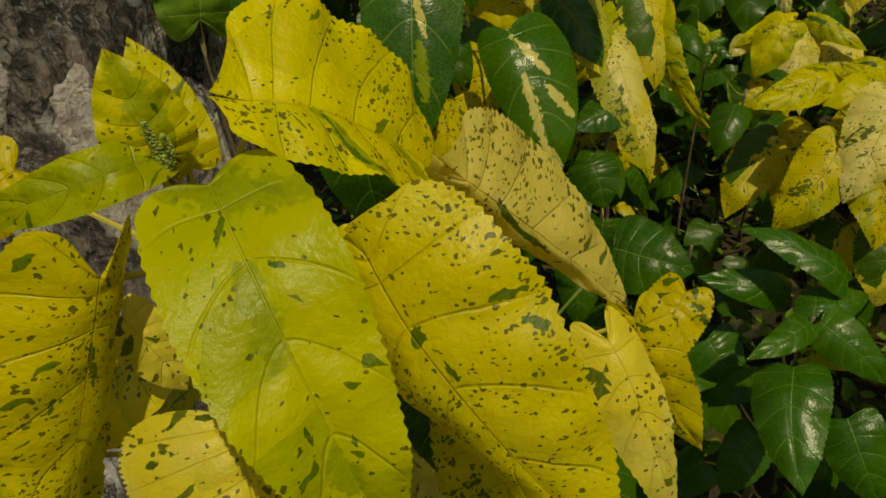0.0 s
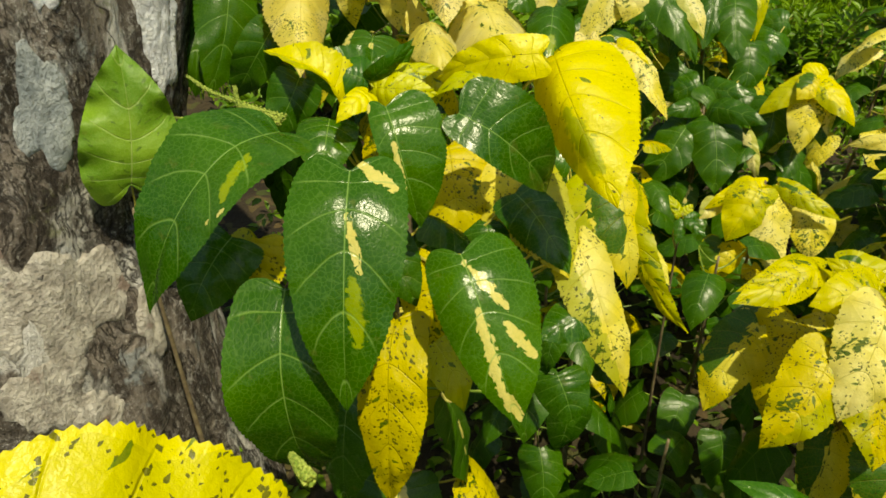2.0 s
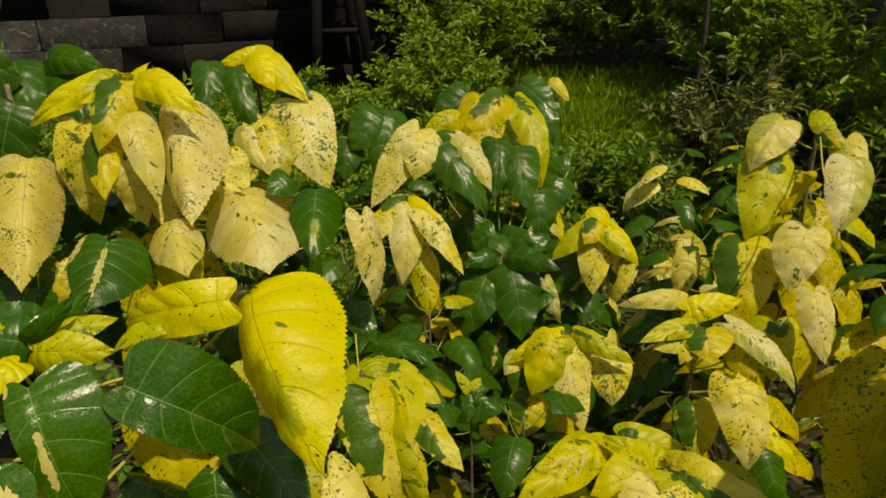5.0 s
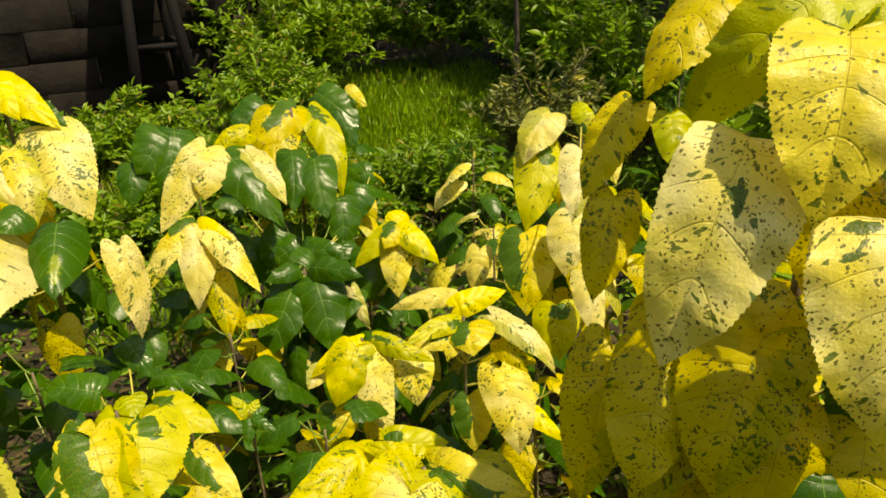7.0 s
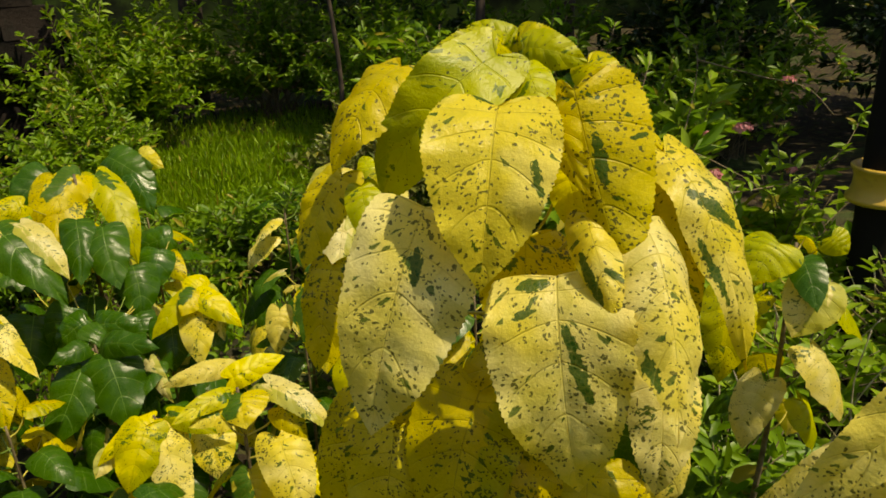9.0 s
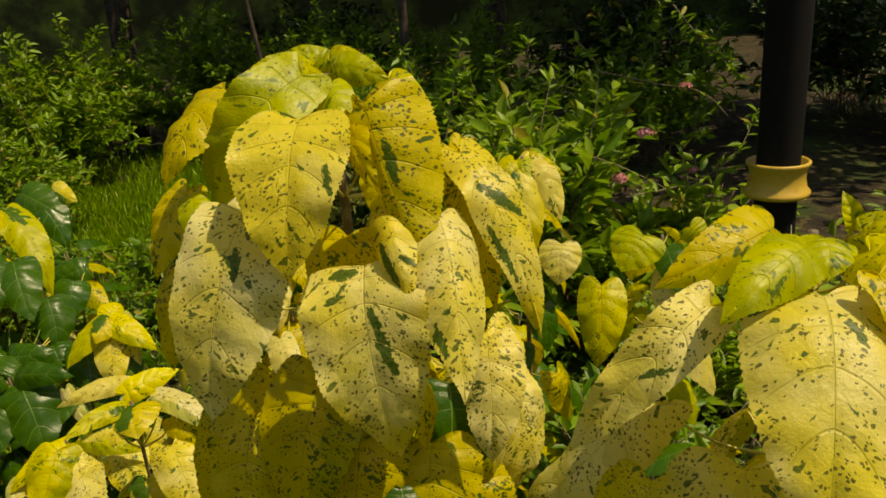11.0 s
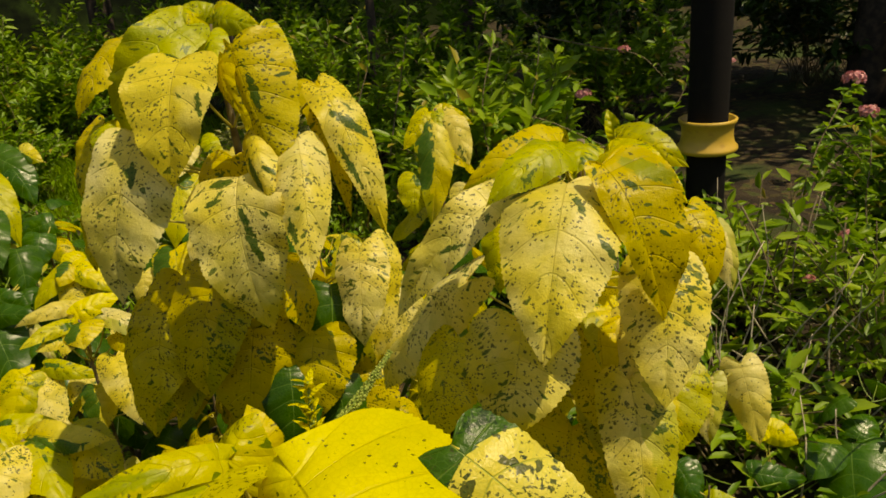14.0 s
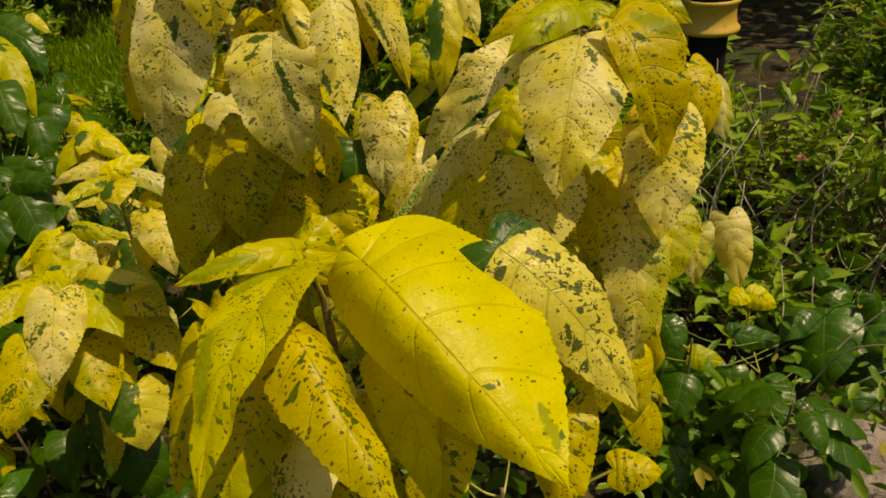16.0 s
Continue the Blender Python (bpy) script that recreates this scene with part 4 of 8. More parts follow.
def backdrop():
    k = Nodes("shade_painted_woods")
    here = k.add("ShaderNodeTexCoord").outputs["Object"]
    # plain ring; the gloom of the woods is painted as near-black green mottling
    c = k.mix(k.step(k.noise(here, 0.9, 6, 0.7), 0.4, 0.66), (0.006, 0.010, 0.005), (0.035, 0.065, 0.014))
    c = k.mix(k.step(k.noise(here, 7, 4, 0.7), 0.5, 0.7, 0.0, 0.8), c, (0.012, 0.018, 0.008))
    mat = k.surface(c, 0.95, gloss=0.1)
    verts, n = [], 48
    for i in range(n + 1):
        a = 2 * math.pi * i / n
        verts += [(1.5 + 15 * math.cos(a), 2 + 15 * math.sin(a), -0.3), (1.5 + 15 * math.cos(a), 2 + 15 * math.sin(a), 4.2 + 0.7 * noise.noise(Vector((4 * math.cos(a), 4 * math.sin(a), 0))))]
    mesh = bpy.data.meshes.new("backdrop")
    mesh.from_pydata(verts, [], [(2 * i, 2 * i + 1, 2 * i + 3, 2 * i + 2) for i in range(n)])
    tagged(part_mesh("backdrop", mesh, mat, None), "backdrop ring of distant woods with their shade painted in", "woods", kind="structure")


backdrop()


def ringed_pole():
    pole = thing("garden_pole", (3.03, 1.175, 0), "black round pole with a golden glazed collar", "pole")
    bm = bmesh.new()
    add_tube(bm, [Vector((3.03, 1.175, -0.05 + 0.25 * i)) for i in range(12)], 0.072, 0.078, 28)
    part("shaft", bm, BLACK_PAINT, pole)
    bm = bmesh.new()
    profile = [(0.075, 0.564), (0.108, 0.568), (0.114, 0.578), (0.112, 0.590), (0.102, 0.600), (0.095, 0.638), (0.095, 0.673), (0.101, 0.694), (0.107, 0.703), (0.108, 0.714), (0.102, 0.719), (0.096, 0.714), (0.090, 0.678), (0.075, 0.668)]
    rings = [[bm.verts.new((3.03 + r * math.cos(2 * math.pi * j / 40), 1.175 + r * math.sin(2 * math.pi * j / 40), z)) for j in range(40)] for r, z in [(r, 0.722 - 0.84 * (0.719 - z)) for r, z in profile]]
    for a, b in zip(rings, rings[1:]):
        for j in range(40):
            bm.faces.new((a[j], a[(j + 1) % 40], b[(j + 1) % 40], b[j]))
    part("collar", bm, BRASS, pole, "golden glazed spool-shaped collar")


ringed_pole()

# ---- background shrubs ----
bush((1.9, 6.9), (0.9, 0.7, 1.35), 5250, 0.091, "bright", "bright green leafy shrub beside the lawn", 11, sprigs=90)
bush((1.35, 5.6), (0.55, 0.6, 0.75), 3750, 0.070, "bright", "low bright green shrub beside the stand", 12, sprigs=80)
bush((0.2, 5.4), (0.9, 0.6, 0.55), 3750, 0.070, "bright", "low green shrub in front of the stand", 13, sprigs=80)
bush((-0.6, 4.6), (0.8, 0.6, 0.7), 3375, 0.077, "hedge", "green shrub before the stone wall", 27, sprigs=80)
bush((0.9, 4.1), (0.6, 0.5, 0.45), 3375, 0.063, "bright", "low fresh green shrub behind the copperleaf", 28, sprigs=80)
bush((1.7, 3.3), (0.45, 0.4, 0.55), 3000, 0.063, "hedge", "low green shrub at the edge of the lawn", 29, sprigs=70)
bush((3.6, 7.3), (1.0, 0.8, 1.5), 4875, 0.098, "hedge", "dark leafy shrub behind the lawn", 14, sprigs=80)
bush((2.6, 8.3), (1.0, 0.8, 1.7), 4875, 0.098, "bright", "tall green shrub behind the lawn", 15, sprigs=80)
bush((4.2, 6.0), (0.9, 0.9, 1.5), 5625, 0.084, "hedge", "dark green shrub in shade", 16, sprigs=90)
bush((3.5, 4.9), (0.6, 0.6, 1.3), 4875, 0.077, "hedge", "green shrub under a sapling", 17, sprigs=80)
bush((4.6, 4.6), (0.9, 0.9, 1.4), 5625, 0.084, "hedge", "dark green hedge shrub", 18, sprigs=90)
flower_bush = bush((2.6, 1.85), (0.55, 0.55, 1.14), 3600, 0.105, "fresh", "green flowering shrub with long leaning twigs", 19, sprigs=70)
bush((3.0, 1.45), (0.4, 0.35, 0.85), 900, 0.085, "fresh", "yellow-green leafy shrub behind the pole", 44, sprigs=50)
hedge_bush = bush((3.2, 2.6), (0.7, 0.6, 1.2), 4000, 0.075, "bright", "green small-leaved shrub with upright twigs", 20, sprigs=80)
bush((3.1, 3.6), (0.6, 0.55, 1.25), 4125, 0.070, "bright", "green small-leaved shrub beside a sapling", 21, sprigs=80)
bush((2.4, 3.4), (0.5, 0.4, 0.95), 3150, 0.063, "olive", "olive shrub with reddish young shoots", 22, sprigs=70)
pink_bush = bush((2.75, 0.35), (0.5, 0.45, 0.82), 900, 0.075, "fresh", "green shrub with pink flower heads", 23, sprigs=70)
bush((3.6, 0.55), (0.6, 0.5, 0.9), 3375, 0.070, "hedge", "green shrub beside the pole", 24, sprigs=70)
bush((5.2, 3.2), (0.9, 0.7, 1.3), 4125, 0.084, "hedge", "green shrub behind the flowering shrubs", 26, sprigs=70)
bush((6.5, 4.4), (1.1, 1.0, 1.6), 4500, 0.112, "deep", "tall shrub with leaves coloured dark for deep shade", 30, sprigs=70)
bush((5.2, 7.6), (1.2, 1.0, 1.7), 4500, 0.112, "deep", "tall shrub behind the hedge with leaves coloured dark for shade", 31, sprigs=70)


bush((7.0, 0.6), (1.2, 1.2, 1.7), 3750, 0.126, "deep", "tall shrub with leaves coloured dark for deep shade", 32, sprigs=70)
bush((7.6, 2.6), (1.3, 1.2, 1.8), 3750, 0.126, "deep", "tall shrub under the trees with leaves coloured dark for shade", 33, sprigs=70)
bush((6.0, -0.6), (1.1, 1.0, 1.5), 3750, 0.112, "deep", "shrub under the trees with leaves coloured dark for shade", 34, sprigs=70)


bush((2.15, 0.62), (0.4, 0.35, 0.36), 420, 0.085, "fresh", "low leafy green shrub beside the rocks", 36, sprigs=60)
bush((1.8, 0.98), (0.35, 0.3, 0.42), 900, 0.085, "hedge", "low leafy green shrub between the copperleaf", 37, sprigs=60)
bush((2.4, 1.15), (0.4, 0.35, 0.6), 620, 0.080, "fresh", "leafy green shrub before the pole", 38, sprigs=60)
bush((1.6, 0.35), (0.22, 0.22, 0.24), 260, 0.085, "hedge", "low green shrub beneath the copperleaf", 39, sprigs=50)
bush((2.9, 0.9), (0.45, 0.4, 0.6), 620, 0.08, "fresh", "leafy green shrub at the foot of the pole", 40, sprigs=60)


bush((0.35, 3.9), (0.6, 0.4, 0.5), 2600, 0.07, "bright", "low green shrub behind the yellow shrubs", 41, sprigs=60)
bush((-0.5, 3.4), (0.6, 0.5, 0.7), 2600, 0.075, "hedge", "green shrub behind the leaning tree", 42, sprigs=60)
bush((1.9, 4.0), (0.4, 0.3, 0.3), 1800, 0.06, "bright", "low green plant at the edge of the lawn", 43, sprigs=50)


def rock(where, size, seed, label):
    bm = bmesh.new()
    bmesh.ops.create_icosphere(bm, subdivisions=4, radius=1.0)
    for v in bm.verts:
        n = v.co.normalized()
        r = 1 + 0.28 * noise.noise(n * 1.3 + Vector((seed, 0, 0))) + 0.10 * noise.noise(n * 4 + Vector((seed, 1, 0))) + 0.03 * noise.noise(n * 12)
        v.co = Vector((n.x * size[0] * r, n.y * size[1] * r, max(n.z, -0.4) * size[2] * r)) + Vector(where)
    ob = part("garden_rock", bm, PALE_ROCK, None)
    tagged(ob, label, "rock", "garden rocks")


rock((1.78, 0.0, 0.03), (0.15, 0.12, 0.10), 3, "pale brown garden rock on the soil")
rock((2.42, -0.05, 0.02), (0.15, 0.13, 0.10), 8, "rounded brown garden rock beside the shrub")
rock((1.98, -0.08, 0.01), (0.09, 0.10, 0.06), 12, "small grey garden rock on the soil")


def ground_cover(n, seed):
    """Low seedlings and fallen leaves under the shrubs."""
    rng = np.random.default_rng(seed)
    c = np.column_stack([rng.uniform(-0.6, 3.4, n), rng.uniform(-0.3, 4.2, n), 0.24 * rng.uniform(0, 1, n) ** 2.2])
    way = rng.normal(size=(n, 3)) * np.array((1, 1, 0.35))
    face = rng.normal(size=(n, 3)) * 0.5 + np.array((0, 0, 1.0))
    s = rng.uniform(0.02, 0.055, n)
    ob = part_mesh("ground_cover", loose_leaves(c, way, face, s, s * 0.5), FOLIAGE["hedge"], None)
    tagged(ob, "low green seedlings and weeds under the shrubs", "weeds", kind="stuff")


ground_cover(15000, 3)


def dry_stems(n, seed):
    """Thin grey and straw-coloured stems that lean among the shrubs by the pole."""
    rng = random.Random(seed)
    bm = bmesh.new()
    for i in range(n):
        foot = Vector((rng.uniform(2.0, 3.0), rng.uniform(0.15, 1.1), 0))
        top = foot + Vector((rng.uniform(-0.22, 0.22), rng.uniform(-0.22, 0.22), rng.uniform(0.22, 0.58)))
        mid = foot.lerp(top, 0.55) + Vector((rng.uniform(-0.05, 0.05), rng.uniform(-0.05, 0.05), 0.03))
        add_tube(bm, curve_points([foot, mid, top], 7), 0.0032, 0.0014, 5, 0.2)
    tagged(part("dry_stems", bm, STRAW, None), "thin dry grey stems among the low shrubs", "stems", kind="stuff")


STRAW = stem_material("dry_stem", (0.30, 0.25, 0.17), (0.52, 0.46, 0.36), 0.8, 30)
dry_stems(70, 9)

# ---- copperleaf shrubs ----
near_shrub = shrub((-0.156, 0.328, 0), (-0.136, 0.268, 1.123), "speckled yellow copperleaf shrub with broad toothed leaves", thick=0.009)
leaf(near_shrub, (-0.083, 0.248, 1.165), (-0.014, 0.303, 1.077), (0.82, -0.11, 0.57), 0.081, 0.06, -0.10, "sunny", lobe=1.03, hood=0.94, skew=-0.29, rows=100, cols=9, teeth=0.014, curl=0.05, shut=1.0, spots=((0.0025, 0.0237, 0.0125, 0.0302, 0.0019), (0.0125, 0.0302, 0.0216, 0.0406, 0.0025), (0.0216, 0.0406, 0.0255, 0.0596, 0.0021), (-0.0162, 0.0240, -0.0113, 0.0284, 0.0012), (-0.0117, 0.0176, -0.0082, 0.0178, 0.0012), (-0.0173, 0.0614, -0.0150, 0.0630, 0.0012), (0.0185, 0.0680, 0.0205, 0.0783, 0.0014), (0.0063, 0.0109, 0.0153, 0.0164, 0.0008)), washes=((0.0013, 0.0215, 0.0262, 0.0475, 0.0054), (0.0012, 0.0673, 0.0162, 0.0925, 0.0045)))
leaf(near_shrub, (-0.096, 0.216, 1.150), (-0.043, 0.153, 1.009), (0.37, -0.79, 0.49), 0.063, 0.11, -0.10, "lime", lobe=0.35, hood=2.44, skew=0.00, rows=100, cols=9, teeth=0.014, curl=0.05, spots=((-0.0063, 0.0295, -0.0112, 0.0325, 0.0027), (0.0073, 0.0843, 0.0068, 0.0899, 0.0027), (-0.0062, 0.0956, -0.0058, 0.0995, 0.0027)), washes=((0.0147, -0.0044, -0.0284, 0.0135, 0.0103), (0.0014, 0.0283, 0.0053, 0.0598, 0.0092), (0.0032, 0.0996, 0.0013, 0.1171, 0.0092)))
leaf(near_shrub, (-0.041, 0.204, 1.120), (0.056, 0.154, 0.986), (-0.20, -0.96, 0.21), 0.074, 0.05, 0.34, "sunny2", shut=0.7, lobe=0.95, hood=0.54, skew=-0.27, rows=100, cols=9, teeth=0.014, curl=0.05, spots=((-0.0041, 0.0293, 0.0006, 0.0357, 0.0043), (-0.0322, 0.0372, -0.0425, 0.0442, 0.0041), (-0.0080, 0.0398, -0.0009, 0.0624, 0.0030), (-0.0356, 0.0513, -0.0403, 0.0583, 0.0033), (-0.0392, 0.0830, -0.0397, 0.0858, 0.0022), (-0.0113, 0.0333, -0.0113, 0.0333, 0.0017)))
leaf(near_shrub, (-0.003, 0.248, 1.122), (0.078, 0.268, 1.019), (0.39, -0.91, 0.13), 0.044, 0.00, 0.88, "cream2", lobe=1.12, hood=0.20, skew=0.45, wave=0.045, rows=100, cols=9, teeth=0.014, curl=0.05, shut=1.0, spots=((-0.0014, 0.0179, 0.0038, 0.0379, 0.0025), (0.0038, 0.0379, 0.0037, 0.0629, 0.0023), (-0.0204, -0.0059, -0.0191, -0.0034, 0.0014), (-0.0311, 0.0460, -0.0303, 0.0470, 0.0016)))
leaf(near_shrub, (-0.132, 0.259, 1.134), (-0.144, 0.271, 1.180), (0.44, -0.83, 0.35), 0.038, 0.05, -0.15, "lime2", lobe=0.6, curl=0, rows=100, cols=9, teeth=0.012, spots=((0.0070, 0.0239, 0.0069, 0.0189, 0.0019),), washes=((0.0003, 0.0412, 0.0058, 0.0092, 0.0116),))
leaf(near_shrub, (-0.131, 0.281, 1.114), (-0.157, 0.321, 1.161), (0.28, -0.66, 0.70), 0.035, 0.05, 0.1, "lime2", lobe=0.6, curl=0, rows=100, cols=9, teeth=0.012, spots=())
leaf(near_shrub, (-0.133, 0.255, 1.137), (-0.210, 0.244, 1.117), (-0.01, -0.87, 0.49), 0.024, 0.14, -0.04, "lime", lobe=0.89, hood=2.45, skew=-0.00, rows=100, cols=9, teeth=0.014, curl=0.05, spots=(), washes=((0.0053, 0.0435, 0.0010, 0.0056, 0.0089),))
leaf(near_shrub, (-0.146, 0.206, 1.116), (-0.194, 0.163, 0.994), (0.86, -0.48, -0.17), 0.070, 0.00, 0.51, "sunny2", lobe=1.63, hood=0.21, skew=-0.01, rows=100, cols=9, teeth=0.014, curl=0.05, spots=((0.0008, 0.0285, -0.0056, 0.0559, 0.0030), (0.0129, 0.0505, 0.0129, 0.0566, 0.0019), (0.0279, 0.0497, 0.0251, 0.0521, 0.0023)))
leaf(near_shrub, (-0.120, 0.206, 1.026), (-0.107, 0.150, 0.961), (0.68, -0.48, 0.56), 0.088, 0.05, 0.75, "pale", lobe=1.00, hood=0.83, skew=-0.05, rows=100, cols=9, teeth=0.014, curl=0.05, spots=((0.0272, 0.0088, 0.0248, 0.0106, 0.0041), (0.0132, -0.0022, 0.0069, -0.0012, 0.0025), (0.0203, 0.0261, 0.0175, 0.0259, 0.0025), (0.0334, 0.0142, 0.0316, 0.0146, 0.0033)))
leaf(near_shrub, (-0.166, 0.235, 1.065), (-0.150, 0.232, 1.014), (0.67, -0.70, 0.26), 0.029, 0.05, 0.2, "pale")
leaf(near_shrub, (0.064, 0.250, 1.017), (0.099, 0.203, 0.915), (0.36, -0.80, 0.49), 0.037, 0.05, 0.3, "pale")
leaf(near_shrub, (0.084, 0.278, 1.003), (0.127, 0.249, 0.920), (-0.34, -0.93, 0.15), 0.040, 0.04, 0.3, "yellow")
leaf(near_shrub, (0.142, 0.359, 0.939), (0.108, 0.321, 0.882), (-0.32, -0.68, 0.65), 0.045, 0.04, 0.2, "yellow")
leaf(near_shrub, (0.103, 0.416, 0.931), (0.158, 0.390, 0.928), (-0.23, -0.59, 0.77), 0.060, 0.06, 0.2, "green")
leaf(near_shrub, (-0.214, 0.284, 1.117), (-0.266, 0.263, 1.097), (0.13, -0.84, 0.53), 0.043, 0.06, 0.25, "yellow")
leaf(near_shrub, (-0.224, 0.207, 1.002), (-0.269, 0.169, 0.900), (0.23, -0.94, 0.25), 0.070, 0.06, 0.25, "lime2")
leaf(near_shrub, (-0.082, 0.231, 1.024), (-0.072, 0.188, 0.912), (0.28, -0.89, 0.37), 0.072, 0.06, 0.25, "lime2")
leaf(near_shrub, (0.007, 0.233, 0.996), (0.018, 0.187, 0.881), (0.05, -0.92, 0.38), 0.075, 0.06, 0.25, "yellow")
leaf(near_shrub, (-0.025, 0.288, 1.000), (-0.022, 0.235, 0.909), (0.07, -0.86, 0.50), 0.056, 0.06, 0.25, "green")
catkin(near_shrub, [(-0.030, 0.352, 1.096), (-0.035, 0.359, 1.096), (-0.040, 0.367, 1.094)], 0.0045)
catkin(near_shrub, [(-0.130, 0.258, 1.127), (-0.131, 0.257, 1.142), (-0.131, 0.255, 1.155)], 0.004)
catkin(near_shrub, [(-0.130, 0.258, 1.127), (-0.125, 0.256, 1.139), (-0.124, 0.252, 1.150)], 0.0035)
fill(near_shrub, 14, 0.72, 1.02, 0.16, ["yellow", "lime2", "pale"], 31, reach=0.06)

green_shrub = shrub((-0.076, 0.850, 0), (-0.026, 0.790, 1.102), "copperleaf shrub with glossy dark green and yellow leaves", thick=0.009)
leaf(green_shrub, (-0.106, 0.725, 1.081), (-0.210, 0.640, 0.958), (-0.34, -0.61, 0.71), 0.100, 0.16, -0.10, "green1", lobe=0.42, hood=1.61, skew=-0.00, wave=0.009, rows=100, cols=9, teeth=0.014, curl=0.05, spots=((-0.0469, 0.0666, -0.0307, 0.0910, 0.0029),), washes=((-0.0200, 0.0316, -0.0337, 0.0692, 0.0084),))
leaf(green_shrub, (-0.042, 0.652, 1.080), (-0.050, 0.557, 0.926), (0.04, -0.85, 0.52), 0.090, 0.08, 0.14, "green1", lobe=0.79, hood=1.07, skew=0.00, wave=0.009, rows=100, cols=9, teeth=0.014, curl=0.05, spots=((-0.0070, -0.0051, -0.0347, 0.0144, 0.0071), (-0.0010, 0.0336, -0.0113, 0.0753, 0.0054)), washes=((-0.0058, 0.0824, -0.0111, 0.1261, 0.0100),))
leaf(green_shrub, (-0.017, 0.721, 1.102), (0.007, 0.693, 1.004), (0.23, -0.92, 0.32), 0.059, 0.09, 0.08, "green1", lobe=0.79, hood=1.17, skew=-0.41, wave=0.009, rows=100, cols=9, teeth=0.014, curl=0.05, spots=((0.0032, 0.0286, 0.0048, 0.0688, 0.0046), (0.0123, -0.0052, 0.0149, 0.0010, 0.0028)))
leaf(green_shrub, (0.042, 0.719, 1.095), (0.120, 0.753, 1.002), (0.58, -0.79, 0.19), 0.066, 0.12, -0.10, "green1", lobe=0.66, hood=1.46, skew=0.27, wave=0.009, rows=100, cols=9, teeth=0.014, curl=0.05, spots=())
leaf(green_shrub, (0.040, 0.650, 1.003), (0.082, 0.571, 0.887), (0.05, -0.81, 0.58), 0.084, 0.06, 0.31, "green1", lobe=0.82, hood=1.00, skew=0.19, wave=0.009, rows=100, cols=9, teeth=0.014, curl=0.05, spots=((0.0000, 0.0063, -0.0200, 0.0516, 0.0068), (0.0027, 0.0458, 0.0054, 0.1107, 0.0077), (0.0054, 0.1107, -0.0042, 0.1399, 0.0072), (-0.0152, 0.0628, -0.0291, 0.0948, 0.0077)))
leaf(green_shrub, (0.130, 0.794, 1.116), (0.170, 0.674, 1.026), (-0.45, -0.63, 0.63), 0.088, 0.07, 0.72, "gold", lobe=0.46, hood=0.71, skew=-0.20, rows=100, cols=9, teeth=0.014, curl=0.05, spots=(), washes=((0.0072, 0.0636, 0.0010, 0.1207, 0.0135),))
leaf(green_shrub, (0.116, 0.769, 1.126), (0.028, 0.833, 1.083), (-0.66, -0.68, 0.32), 0.041, 0.13, 0.17, "gold", lobe=0.50, hood=1.30, skew=-0.08, rows=100, cols=9, teeth=0.014, curl=0.05, spots=())
leaf(green_shrub, (0.099, 0.793, 1.112), (0.020, 0.779, 1.089), (-0.18, -0.44, 0.88), 0.028, 0.06, 0.3, "lime")
leaf(green_shrub, (-0.059, 0.777, 1.080), (-0.128, 0.803, 1.124), (0.51, -0.09, 0.86), 0.040, 0.16, -0.5, "gold", twist=0.6)
leaf(green_shrub, (-0.033, 0.808, 1.095), (-0.096, 0.805, 1.109), (0.10, -0.97, 0.24), 0.052, 0.1, 0.2, "green1")
leaf(green_shrub, (-0.031, 0.790, 1.102), (0.005, 0.832, 1.116), (0.67, -0.67, 0.31), 0.024, 0.05, 0.3, "green1")
leaf(green_shrub, (-0.071, 0.772, 1.072), (-0.078, 0.716, 1.035), (0.18, -0.56, 0.81), 0.054, 0.05, 0.2, "green1")
leaf(green_shrub, (-0.034, 0.764, 1.098), (-0.060, 0.733, 1.085), (0.21, -0.53, 0.82), 0.024, 0.1, 0.3, "gold")
leaf(green_shrub, (-0.031, 0.785, 1.094), (0.027, 0.781, 1.088), (-0.01, -0.90, 0.43), 0.033, 0.05, 0.3, "lime")
leaf(green_shrub, (0.084, 0.881, 0.976), (0.160, 0.796, 0.870), (0.19, -0.69, 0.69), 0.107, 0.05, 0.3, "pale")
leaf(green_shrub, (0.036, 0.888, 0.988), (0.045, 0.817, 0.906), (-0.01, -0.76, 0.65), 0.096, 0.05, 0.3, "yellow")
leaf(green_shrub, (0.103, 0.825, 0.961), (0.155, 0.773, 0.892), (0.13, -0.74, 0.66), 0.059, 0.05, 0.3, "green1")
leaf(green_shrub, (-0.100, 0.630, 0.989), (-0.092, 0.626, 0.799), (-0.06, -1.00, 0.02), 0.089, 0.19, -0.10, "green1", lobe=0.46, hood=1.79, skew=0.00, wave=0.009, rows=100, cols=9, teeth=0.014, curl=0.05)
leaf(green_shrub, (-0.018, 0.672, 0.921), (-0.028, 0.619, 0.747), (-0.29, -0.91, 0.29), 0.066, 0.13, 0.03, "yellow", lobe=0.48, hood=1.41, skew=0.06, rows=100, cols=9, teeth=0.014, curl=0.05)
leaf(green_shrub, (-0.162, 0.719, 0.984), (-0.204, 0.681, 0.918), (-0.06, -0.85, 0.53), 0.069, 0.05, 0.2, "green1")
leaf(green_shrub, (-0.146, 0.743, 0.966), (-0.163, 0.708, 0.905), (-0.01, -0.86, 0.50), 0.058, 0.05, 0.2, "yellow")
leaf(green_shrub, (0.174, 0.831, 0.891), (0.223, 0.737, 0.750), (0.33, -0.73, 0.60), 0.068, 0.06, 0.3, "pale")
